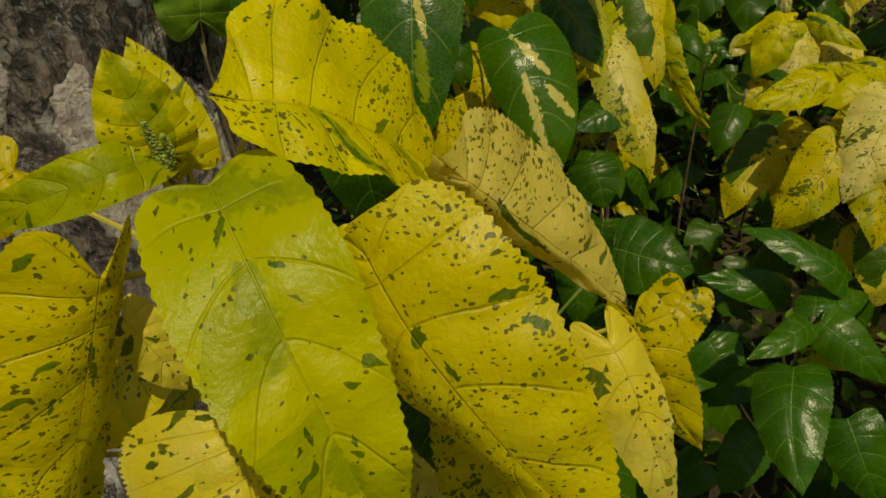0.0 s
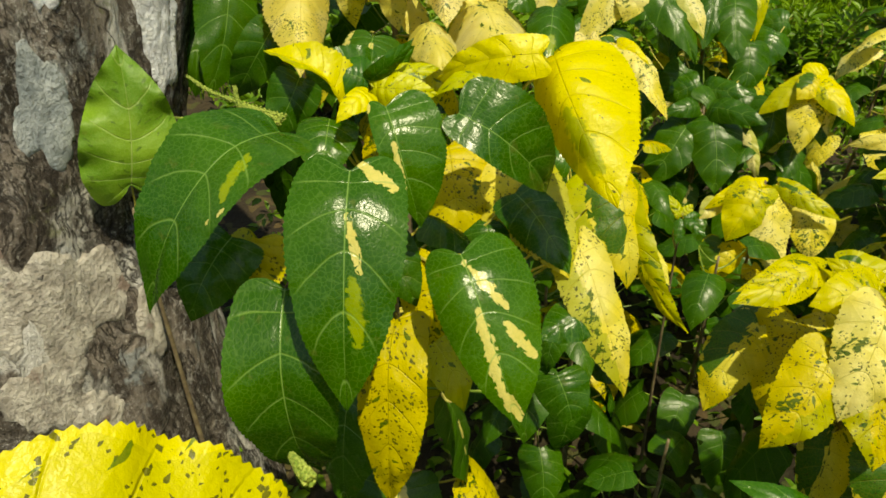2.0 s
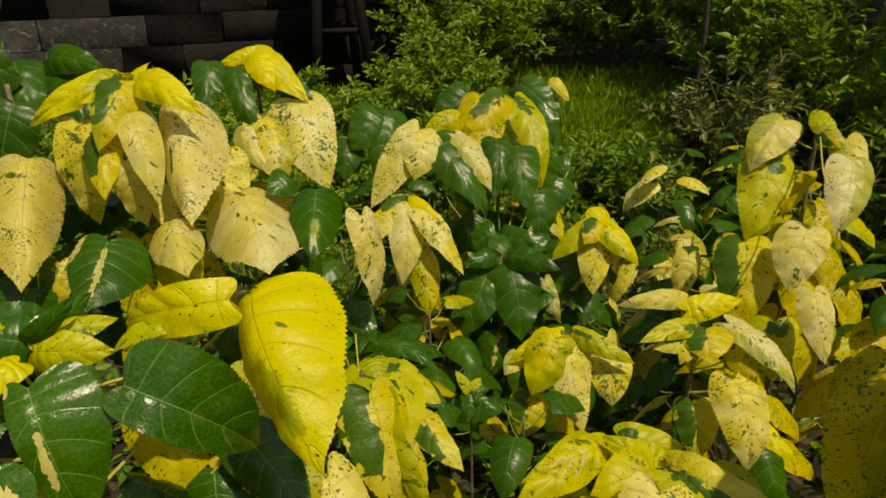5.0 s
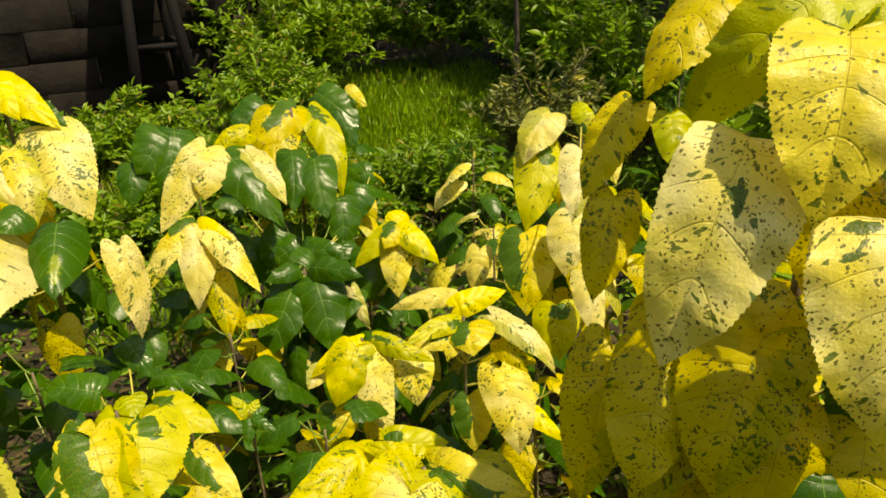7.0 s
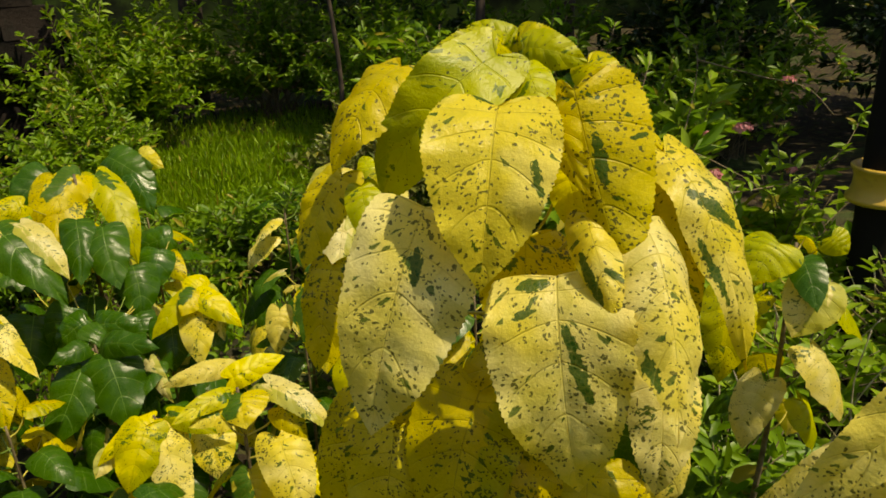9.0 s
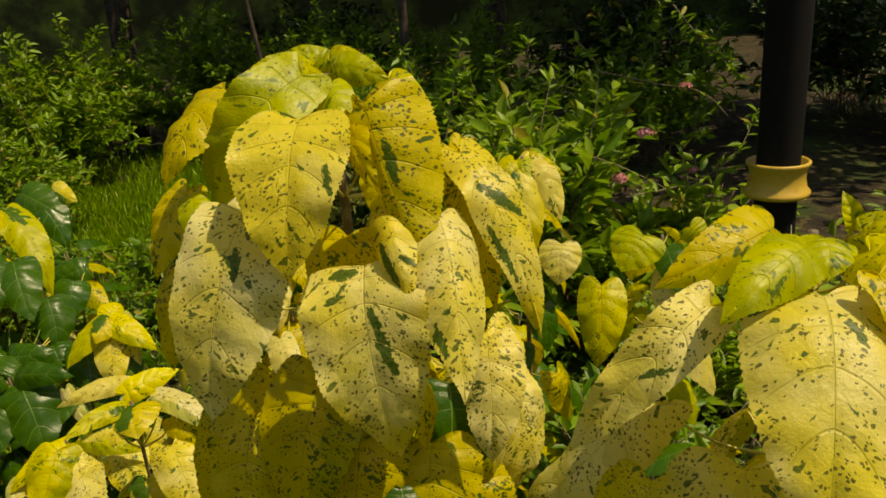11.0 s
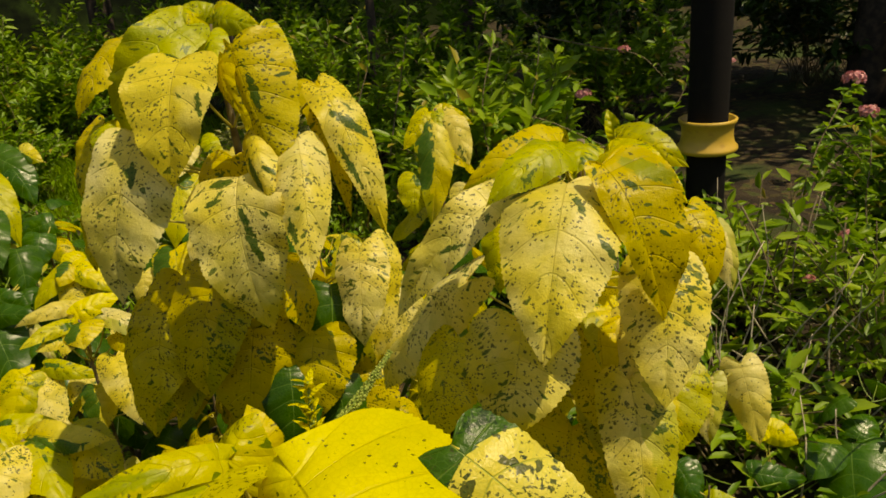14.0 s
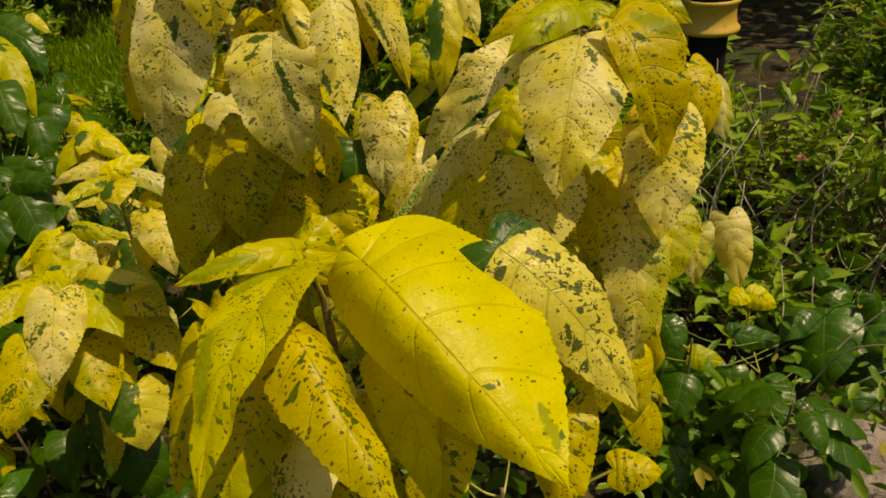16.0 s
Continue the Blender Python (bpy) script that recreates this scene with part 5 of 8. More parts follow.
leaf(green_shrub, (0.230, 0.909, 0.927), (0.239, 0.837, 0.823), (0.24, -0.79, 0.57), 0.078, 0.06, 0.3, "half")
leaf(green_shrub, (0.245, 0.908, 0.905), (0.302, 0.802, 0.783), (-0.73, -0.65, 0.21), 0.044, 0.08, 0.4, "lime2")
leaf(green_shrub, (0.074, 0.828, 0.926), (0.072, 0.785, 0.871), (-0.05, -0.78, 0.62), 0.072, 0.06, 0.3, "green1")
leaf(green_shrub, (0.176, 0.776, 0.837), (0.127, 0.755, 0.820), (-0.03, -0.58, 0.81), 0.050, 0.06, 0.3, "green1")
leaf(green_shrub, (0.022, 0.726, 0.947), (0.009, 0.685, 0.877), (-0.03, -0.86, 0.51), 0.072, 0.06, 0.3, "yellow")
leaf(green_shrub, (-0.026, 0.721, 0.978), (0.001, 0.688, 0.922), (0.16, -0.81, 0.56), 0.047, 0.06, 0.3, "mixed2")
leaf(green_shrub, (0.145, 0.745, 0.782), (0.161, 0.715, 0.731), (-0.01, -0.87, 0.50), 0.061, 0.06, 0.3, "green")
leaf(green_shrub, (-0.034, 0.789, 1.100), (0.007, 0.790, 1.136), (0.45, -0.85, 0.20), 0.020, 0.08, 0.3, "green2")
leaf(green_shrub, (-0.036, 0.791, 1.099), (-0.078, 0.797, 1.108), (-0.20, -0.75, 0.60), 0.040, 0.08, 0.3, "green2")
leaf(green_shrub, (-0.026, 0.793, 1.092), (0.029, 0.801, 1.105), (0.30, -0.60, 0.75), 0.026, 0.08, 0.3, "lime")
leaf(green_shrub, (-0.034, 0.793, 1.103), (-0.045, 0.815, 1.114), (0.10, -0.90, 0.30), 0.016, 0.08, 0.3, "green2")
catkin(green_shrub, [(-0.115, 0.792, 1.066), (-0.178, 0.813, 1.081), (-0.210, 0.832, 1.094)], 0.0045)
catkin(green_shrub, [(-0.118, 0.781, 1.066), (-0.155, 0.798, 1.076), (-0.160, 0.807, 1.092)], 0.0055)
catkin(green_shrub, [(-0.118, 0.781, 1.066), (-0.181, 0.792, 1.066), (-0.216, 0.794, 1.068)], 0.0035)
fill(green_shrub, 16, 0.55, 0.98, 0.15, ["green1", "mixed1", "yellow", "green1", "lime"], 32, reach=0.06)

taro_plant = shrub((-0.393, 1.044, 0), (-0.413, 1.074, 0.829), "light green elephant-ear leaf against the tree bark", name="elephant_ear_plant", group="", category="plant", thick=0.006)
leaf(taro_plant, (-0.398, 1.059, 0.864), (-0.394, 1.120, 1.040), (0.40, -0.87, 0.29), 0.131, 0.03, 0.12, "taro", teeth=0.004, lobe=1.9, wave=0.06, cols=12, rows=100)

tall_yellow_shrub = shrub((-0.023, 1.474, 0), (-0.043, 1.424, 1.178), "tall copperleaf shrub with hanging creamy yellow leaves", thick=0.01)
leaf(tall_yellow_shrub, (-0.170, 1.326, 1.099), (-0.166, 1.168, 0.973), (0.34, -0.58, 0.74), 0.101, 0.02, 0.79, "cream2", lobe=0.89, hood=0.21, skew=0.00, rows=70, cols=7, curl=0.05, spots=((0.0291, 0.0274, -0.0011, 0.0334, 0.0067), (0.0162, 0.1153, 0.0117, 0.1299, 0.0059)))
leaf(tall_yellow_shrub, (-0.035, 1.349, 1.152), (-0.001, 1.251, 1.037), (0.27, -0.69, 0.67), 0.057, 0.09, 0.29, "cream", lobe=0.87, hood=1.11, skew=-0.10, rows=70, cols=7, curl=0.05, spots=())
leaf(tall_yellow_shrub, (0.022, 1.370, 1.152), (0.041, 1.194, 1.030), (-0.23, -0.57, 0.79), 0.093, 0.01, 0.81, "cream2", lobe=0.75, hood=0.20, skew=-0.19, rows=70, cols=7, curl=0.05, spots=((0.0133, 0.0778, 0.0169, 0.1284, 0.0042),))
leaf(tall_yellow_shrub, (-0.081, 1.361, 1.126), (-0.071, 1.268, 1.048), (-0.03, -0.65, 0.76), 0.057, 0.06, 0.4, "half")
leaf(tall_yellow_shrub, (-0.043, 1.307, 1.090), (-0.029, 1.304, 0.992), (-0.11, -0.99, 0.01), 0.052, 0.07, 0.10, "cream", lobe=0.90, hood=1.31, skew=0.00, rows=70, cols=7, curl=0.05, spots=())
leaf(tall_yellow_shrub, (-0.104, 1.364, 1.133), (-0.101, 1.354, 0.985), (-0.11, -0.99, 0.07), 0.072, 0.08, 0.08, "pale", lobe=0.86, hood=1.56, skew=-0.00, rows=70, cols=7, curl=0.05, spots=((0.0279, 0.0596, 0.0147, 0.0729, 0.0076), (0.0123, 0.0112, -0.0016, 0.0227, 0.0068)))
leaf(tall_yellow_shrub, (0.103, 1.325, 1.024), (0.134, 1.180, 0.954), (0.01, -0.44, 0.90), 0.140, 0.04, 0.74, "cream", lobe=0.84, hood=0.28, skew=-0.08, rows=70, cols=7, curl=0.05, spots=((0.0236, 0.0424, -0.0077, 0.0830, 0.0052), (0.0062, 0.0013, -0.0050, 0.0177, 0.0061)))
leaf(tall_yellow_shrub, (-0.063, 1.202, 1.015), (-0.080, 1.103, 0.967), (0.20, -0.45, 0.87), 0.102, 0.01, 0.32, "green", lobe=1.31, hood=0.21, skew=-0.18, rows=70, cols=7, curl=0.05, spots=((0.0299, -0.0091, 0.0407, 0.0386, 0.0070), (0.0000, 0.0154, 0.0005, 0.0882, 0.0062)))
leaf(tall_yellow_shrub, (0.014, 1.217, 1.028), (0.039, 1.120, 0.988), (-0.01, -0.38, 0.92), 0.070, 0.05, 0.74, "cream", lobe=0.80, hood=0.82, skew=-0.00, rows=70, cols=7, curl=0.05, spots=())
leaf(tall_yellow_shrub, (-0.055, 1.394, 1.185), (-0.176, 1.393, 1.124), (-0.21, -0.88, 0.43), 0.042, 0.11, 0.18, "gold", lobe=0.92, hood=1.35, skew=0.00, rows=70, cols=7, curl=0.05, spots=())
leaf(tall_yellow_shrub, (-0.020, 1.369, 1.186), (0.072, 1.292, 1.148), (-0.32, -0.70, 0.64), 0.050, 0.12, 0.25, "gold")
leaf(tall_yellow_shrub, (-0.036, 1.372, 1.187), (-0.073, 1.298, 1.109), (0.23, -0.76, 0.61), 0.063, 0.08, 0.25, "half")
leaf(tall_yellow_shrub, (-0.042, 1.395, 1.187), (-0.095, 1.348, 1.162), (0.41, -0.74, 0.54), 0.047, 0.1, 0.25, "gold")
leaf(tall_yellow_shrub, (0.075, 1.408, 1.059), (0.082, 1.345, 0.947), (0.04, -0.87, 0.49), 0.089, 0.06, 0.25, "pale")
leaf(tall_yellow_shrub, (0.214, 1.331, 1.014), (0.195, 1.227, 0.943), (0.04, -0.57, 0.82), 0.079, 0.04, 0.52, "green", lobe=0.82, hood=0.22, skew=0.07, rows=70, cols=7, curl=0.05, spots=(), washes=((-0.0019, 0.0610, -0.0011, 0.1010, 0.0106),))
leaf(tall_yellow_shrub, (0.177, 1.347, 1.033), (0.140, 1.323, 1.016), (0.20, -0.75, 0.63), 0.050, 0.06, 0.25, "green")
leaf(tall_yellow_shrub, (0.285, 1.378, 0.946), (0.290, 1.315, 0.809), (0.40, -0.83, 0.40), 0.059, 0.06, 0.25, "cream2")
leaf(tall_yellow_shrub, (0.007, 1.231, 0.983), (0.025, 1.186, 0.915), (0.10, -0.82, 0.56), 0.066, 0.06, 0.25, "tinged")
fill(tall_yellow_shrub, 12, 0.72, 1.04, 0.16, ["cream", "yellow", "green"], 33, reach=0.06)
rosette(tall_yellow_shrub, 4, 0.05, ["gold"], 33, tilt=(-40, 10))

leafy_green_shrub = shrub((-0.271, 1.532, 0), (-0.221, 1.482, 1.173), "copperleaf shrub with large plain dark green leaves beside the tree", thick=0.01)
leaf(leafy_green_shrub, (-0.223, 1.493, 1.195), (-0.360, 1.546, 1.135), (-0.35, -0.94, -0.02), 0.073, 0.08, 0.09, "green", lobe=0.88, hood=1.69, skew=-0.02, rows=70, cols=7, curl=0.05)
leaf(leafy_green_shrub, (-0.200, 1.429, 1.157), (-0.246, 1.409, 1.041), (-0.05, -0.98, 0.19), 0.087, 0.07, 0.14, "green", lobe=0.27, hood=1.31, skew=0.00, rows=70, cols=7, curl=0.05)
leaf(leafy_green_shrub, (-0.314, 1.420, 1.060), (-0.356, 1.328, 0.885), (0.51, -0.81, 0.30), 0.109, 0.06, 0.24, "green", lobe=0.73, hood=1.21, skew=-0.06, rows=70, cols=7, curl=0.05)
leaf(leafy_green_shrub, (-0.227, 1.309, 1.002), (-0.308, 1.319, 0.887), (-0.01, -1.00, -0.07), 0.072, 0.08, 0.02, "green", lobe=0.91, hood=1.49, skew=0.01, rows=70, cols=7, curl=0.05)
leaf(leafy_green_shrub, (-0.230, 1.535, 1.213), (-0.337, 1.507, 1.187), (0.16, -0.93, 0.33), 0.059, 0.06, 0.25, "green")
leaf(leafy_green_shrub, (-0.174, 1.540, 1.196), (-0.076, 1.486, 1.184), (-0.37, -0.77, 0.52), 0.052, 0.1, 0.25, "green")
leaf(leafy_green_shrub, (-0.224, 1.549, 1.197), (-0.188, 1.473, 1.115), (0.13, -0.70, 0.71), 0.077, 0.06, 0.25, "green")
leaf(leafy_green_shrub, (-0.148, 1.530, 1.182), (-0.115, 1.452, 1.097), (0.10, -0.72, 0.69), 0.069, 0.06, 0.25, "green")
leaf(leafy_green_shrub, (-0.316, 1.482, 1.139), (-0.358, 1.405, 1.029), (0.33, -0.83, 0.45), 0.099, 0.06, 0.25, "green")
leaf(leafy_green_shrub, (-0.285, 1.481, 1.092), (-0.254, 1.429, 1.012), (0.23, -0.77, 0.59), 0.051, 0.06, 0.25, "green")
leaf(leafy_green_shrub, (-0.415, 1.556, 1.110), (-0.449, 1.479, 1.002), (0.37, -0.81, 0.46), 0.105, 0.06, 0.25, "green")
leaf(leafy_green_shrub, (-0.375, 1.502, 1.006), (-0.401, 1.401, 0.859), (0.30, -0.81, 0.50), 0.110, 0.06, 0.25, "green")
leaf(leafy_green_shrub, (-0.181, 1.237, 0.947), (-0.229, 1.206, 0.862), (0.09, -0.95, 0.30), 0.082, 0.06, 0.25, "green")
leaf(leafy_green_shrub, (-0.149, 1.278, 0.961), (-0.165, 1.247, 0.887), (0.18, -0.92, 0.35), 0.046, 0.06, 0.25, "half")
fill(leafy_green_shrub, 16, 0.6, 1.05, 0.16, ["green"], 34, reach=0.07)

far_yellow_shrub = shrub((0.159, 1.845, 0), (0.139, 1.785, 1.158), "copperleaf shrub with yellow and green drooping leaves", thick=0.008)
leaf(far_yellow_shrub, (0.138, 1.753, 1.161), (0.232, 1.664, 1.071), (0.00, -0.71, 0.71), 0.065, 0.06, 0.25, "gold")
leaf(far_yellow_shrub, (0.053, 1.740, 1.150), (0.041, 1.670, 1.065), (0.08, -0.78, 0.63), 0.064, 0.06, 0.25, "green")
leaf(far_yellow_shrub, (0.101, 1.727, 1.139), (0.131, 1.640, 1.031), (-0.05, -0.78, 0.62), 0.054, 0.06, 0.25, "green")
leaf(far_yellow_shrub, (0.209, 1.682, 1.079), (0.249, 1.564, 0.931), (0.07, -0.77, 0.63), 0.123, 0.06, 0.25, "pale")
leaf(far_yellow_shrub, (0.146, 1.659, 1.055), (0.165, 1.561, 0.944), (0.12, -0.73, 0.67), 0.091, 0.06, 0.25, "pale")
leaf(far_yellow_shrub, (0.141, 1.751, 1.158), (0.068, 1.755, 1.139), (-0.13, -0.93, 0.34), 0.037, 0.06, 0.25, "gold")
leaf(far_yellow_shrub, (0.141, 1.730, 1.161), (0.171, 1.665, 1.101), (-0.16, -0.71, 0.69), 0.052, 0.06, 0.25, "gold")
leaf(far_yellow_shrub, (0.191, 1.719, 1.106), (0.243, 1.670, 1.065), (-0.26, -0.76, 0.59), 0.052, 0.06, 0.25, "green")
leaf(far_yellow_shrub, (0.113, 1.648, 1.043), (0.136, 1.579, 0.973), (-0.07, -0.72, 0.69), 0.061, 0.06, 0.25, "cream")
fill(far_yellow_shrub, 14, 0.6, 0.95, 0.15, ["pale", "yellow", "green"], 35)

drooping_shrub = shrub((0.754, 2.111, 0), (0.734, 2.051, 0.974), "copperleaf shrub with drooping yellow and green leaves")
leaf(drooping_shrub, (0.502, 1.952, 0.928), (0.368, 1.894, 0.759), (-0.27, -0.83, 0.49), 0.099, 0.06, 0.25, "pale")
leaf(drooping_shrub, (0.506, 1.924, 0.924), (0.469, 1.871, 0.830), (-0.08, -0.85, 0.51), 0.098, 0.06, 0.25, "pale")
leaf(drooping_shrub, (0.538, 1.951, 0.912), (0.626, 1.788, 0.756), (0.03, -0.68, 0.73), 0.106, 0.06, 0.25, "green")
leaf(drooping_shrub, (0.589, 1.941, 0.913), (0.642, 1.814, 0.800), (0.18, -0.61, 0.77), 0.069, 0.06, 0.25, "cream")
leaf(drooping_shrub, (0.789, 2.095, 0.955), (0.808, 1.911, 0.767), (-0.08, -0.72, 0.69), 0.090, 0.06, 0.25, "tinged")
leaf(drooping_shrub, (0.708, 2.098, 0.961), (0.662, 1.968, 0.800), (-0.13, -0.75, 0.64), 0.130, 0.06, 0.25, "yellow")
leaf(drooping_shrub, (0.755, 2.078, 0.963), (0.629, 2.022, 0.879), (-0.02, -0.82, 0.57), 0.096, 0.06, 0.25, "half")
leaf(drooping_shrub, (0.610, 1.994, 0.939), (0.519, 1.997, 0.910), (-0.17, -0.88, 0.44), 0.058, 0.06, 0.25, "lime2")
leaf(drooping_shrub, (0.707, 1.989, 0.882), (0.672, 1.891, 0.748), (-0.16, -0.78, 0.61), 0.080, 0.06, 0.25, "green")
leaf(drooping_shrub, (0.754, 1.957, 0.861), (0.744, 1.851, 0.732), (-0.21, -0.75, 0.63), 0.106, 0.06, 0.25, "green")
leaf(drooping_shrub, (0.424, 2.070, 0.950), (0.341, 2.031, 0.868), (-0.04, -0.89, 0.45), 0.116, 0.06, 0.25, "green")
leaf(drooping_shrub, (0.451, 2.082, 0.950), (0.391, 2.004, 0.810), (-0.04, -0.87, 0.49), 0.104, 0.06, 0.25, "green")
leaf(drooping_shrub, (0.346, 2.062, 0.887), (0.318, 2.006, 0.795), (0.00, -0.85, 0.52), 0.077, 0.06, 0.25, "green")
leaf(drooping_shrub, (0.856, 2.247, 0.960), (0.945, 2.137, 0.865), (-0.36, -0.76, 0.55), 0.106, 0.06, 0.25, "green")
leaf(drooping_shrub, (0.930, 2.216, 0.965), (0.972, 2.152, 0.923), (-0.44, -0.68, 0.59), 0.061, 0.06, 0.25, "half")
leaf(drooping_shrub, (0.710, 2.247, 0.948), (0.603, 2.226, 0.880), (-0.12, -0.88, 0.46), 0.103, 0.06, 0.25, "green")
leaf(drooping_shrub, (0.887, 2.036, 0.803), (0.880, 1.985, 0.739), (-0.25, -0.74, 0.63), 0.086, 0.06, 0.25, "green")
fill(drooping_shrub, 18, 0.5, 0.86, 0.15, ["green", "green", "pale", "yellow"], 36, reach=0.08)

small_drooping_shrub = shrub((0.460, 1.840, 0), (0.440, 1.800, 0.805), "small copperleaf with pale yellow hanging leaves", thick=0.006)
leaf(small_drooping_shrub, (0.432, 1.790, 0.801), (0.400, 1.685, 0.655), (-0.05, -0.81, 0.59), 0.087, 0.06, 0.25, "cream")
leaf(small_drooping_shrub, (0.455, 1.780, 0.802), (0.526, 1.640, 0.678), (0.16, -0.61, 0.78), 0.064, 0.06, 0.25, "pale")
leaf(small_drooping_shrub, (0.420, 1.794, 0.798), (0.297, 1.745, 0.682), (-0.35, -0.67, 0.65), 0.064, 0.06, 0.25, "pale")
leaf(small_drooping_shrub, (0.446, 1.750, 0.708), (0.450, 1.660, 0.575), (-0.07, -0.83, 0.56), 0.073, 0.06, 0.25, "yellow")
leaf(small_drooping_shrub, (0.440, 1.800, 0.805), (0.500, 1.722, 0.774), (-0.36, -0.57, 0.74), 0.047, 0.06, 0.25, "gold")
leaf(small_drooping_shrub, (0.434, 1.803, 0.805), (0.360, 1.782, 0.769), (-0.04, -0.84, 0.54), 0.053, 0.06, 0.25, "half")
fill(small_drooping_shrub, 8, 0.45, 0.66, 0.12, ["pale", "yellow"], 37, reach=0.04)

small_green_shrub = shrub((0.667, 1.806, 0), (0.647, 1.766, 0.652), "small copperleaf with glossy dark green leaves", thick=0.006)
leaf(small_green_shrub, (0.669, 1.750, 0.639), (0.665, 1.643, 0.490), (-0.18, -0.80, 0.58), 0.125, 0.06, 0.25, "green")
leaf(small_green_shrub, (0.622, 1.761, 0.619), (0.513, 1.706, 0.479), (-0.37, -0.73, 0.57), 0.110, 0.06, 0.25, "green")
leaf(small_green_shrub, (0.664, 1.761, 0.658), (0.765, 1.663, 0.650), (-0.49, -0.57, 0.66), 0.062, 0.06, 0.25, "green")
leaf(small_green_shrub, (0.643, 1.771, 0.659), (0.556, 1.757, 0.649), (0.05, -0.78, 0.63), 0.050, 0.06, 0.25, "green")
leaf(small_green_shrub, (0.650, 1.770, 0.664), (0.699, 1.816, 0.680), (0.23, -0.52, 0.82), 0.077, 0.06, 0.25, "green")
leaf(small_green_shrub, (0.746, 1.721, 0.603), (0.762, 1.649, 0.519), (-0.54, -0.69, 0.49), 0.038, 0.06, 0.25, "cream")
leaf(small_green_shrub, (0.634, 1.897, 0.663), (0.660, 1.846, 0.631), (-0.28, -0.61, 0.74), 0.080, 0.06, 0.25, "green")
leaf(small_green_shrub, (0.769, 1.860, 0.662), (0.775, 1.805, 0.605), (-0.23, -0.72, 0.66), 0.080, 0.06, 0.25, "green")
fill(small_green_shrub, 14, 0.3, 0.6, 0.13, ["green"], 38, reach=0.06)

small_yellow_shrub = shrub((0.900, 1.784, 0), (0.880, 1.744, 0.733), "small copperleaf with bright yellow drooping leaves", thick=0.006)
leaf(small_yellow_shrub, (0.874, 1.710, 0.732), (0.937, 1.623, 0.660), (-0.11, -0.68, 0.73), 0.063, 0.06, 0.25, "gold")
leaf(small_yellow_shrub, (0.869, 1.724, 0.731), (0.762, 1.721, 0.651), (-0.47, -0.60, 0.65), 0.061, 0.06, 0.25, "tinged")
leaf(small_yellow_shrub, (0.871, 1.709, 0.704), (0.837, 1.644, 0.587), (-0.30, -0.79, 0.53), 0.082, 0.06, 0.25, "pale")
leaf(small_yellow_shrub, (0.875, 1.713, 0.738), (0.825, 1.682, 0.703), (-0.09, -0.68, 0.73), 0.063, 0.06, 0.25, "half")
leaf(small_yellow_shrub, (0.903, 1.730, 0.726), (0.905, 1.664, 0.618), (-0.30, -0.82, 0.49), 0.051, 0.06, 0.25, "cream")
leaf(small_yellow_shrub, (0.879, 1.742, 0.729), (0.920, 1.768, 0.746), (0.07, -0.62, 0.78), 0.065, 0.06, 0.25, "gold")
fill(small_yellow_shrub, 12, 0.35, 0.66, 0.12, ["green", "pale", "green"], 39, reach=0.06)

low_yellow_shrub = shrub((0.701, 1.490, 0), (0.681, 1.450, 0.627), "low copperleaf with lime yellow curled leaves", thick=0.006)
leaf(low_yellow_shrub, (0.679, 1.447, 0.620), (0.565, 1.448, 0.566), (-0.30, -0.72, 0.62), 0.041, 0.06, 0.25, "gold")
leaf(low_yellow_shrub, (0.693, 1.438, 0.614), (0.683, 1.331, 0.460), (-0.06, -0.82, 0.57), 0.086, 0.06, 0.25, "pale")
leaf(low_yellow_shrub, (0.662, 1.432, 0.623), (0.597, 1.389, 0.524), (-0.30, -0.79, 0.54), 0.095, 0.06, 0.25, "lime2")
leaf(low_yellow_shrub, (0.706, 1.437, 0.624), (0.798, 1.354, 0.589), (-0.31, -0.65, 0.70), 0.043, 0.06, 0.25, "tinged")
leaf(low_yellow_shrub, (0.772, 1.409, 0.579), (0.755, 1.352, 0.496), (-0.29, -0.76, 0.58), 0.087, 0.06, 0.25, "pale")
leaf(low_yellow_shrub, (0.611, 1.420, 0.502), (0.580, 1.385, 0.426), (-0.28, -0.83, 0.49), 0.086, 0.06, 0.25, "half")
leaf(low_yellow_shrub, (0.596, 1.463, 0.576), (0.558, 1.442, 0.547), (-0.14, -0.71, 0.69), 0.043, 0.06, 0.25, "cream")
fill(low_yellow_shrub, 6, 0.35, 0.5, 0.10, ["yellow", "green"], 40, reach=0.04)

bright_yellow_shrub = shrub((0.746, 1.109, 0), (0.726, 1.069, 0.850), "young copperleaf with bright yellow star-like top leaves", thick=0.006)
leaf(bright_yellow_shrub, (0.741, 1.134, 0.850), (0.640, 1.153, 0.845), (-0.17, -0.75, 0.64), 0.033, 0.12, 0.25, "cream")
leaf(bright_yellow_shrub, (0.728, 1.103, 0.848), (0.817, 1.102, 0.854), (-0.06, -0.73, 0.69), 0.041, 0.06, 0.25, "gold")
leaf(bright_yellow_shrub, (0.726, 1.046, 0.852), (0.708, 1.003, 0.822), (-0.26, -0.49, 0.83), 0.071, 0.12, 0.25, "half")
leaf(bright_yellow_shrub, (0.763, 1.053, 0.850), (0.821, 0.959, 0.785), (-0.06, -0.59, 0.80), 0.043, 0.06, 0.25, "cream")
leaf(bright_yellow_shrub, (0.711, 1.053, 0.853), (0.623, 1.051, 0.840), (-0.08, -0.70, 0.71), 0.031, 0.06, 0.25, "tinged")
leaf(bright_yellow_shrub, (0.768, 1.034, 0.817), (0.787, 0.984, 0.781), (-0.37, -0.63, 0.68), 0.043, 0.06, 0.25, "yellow")
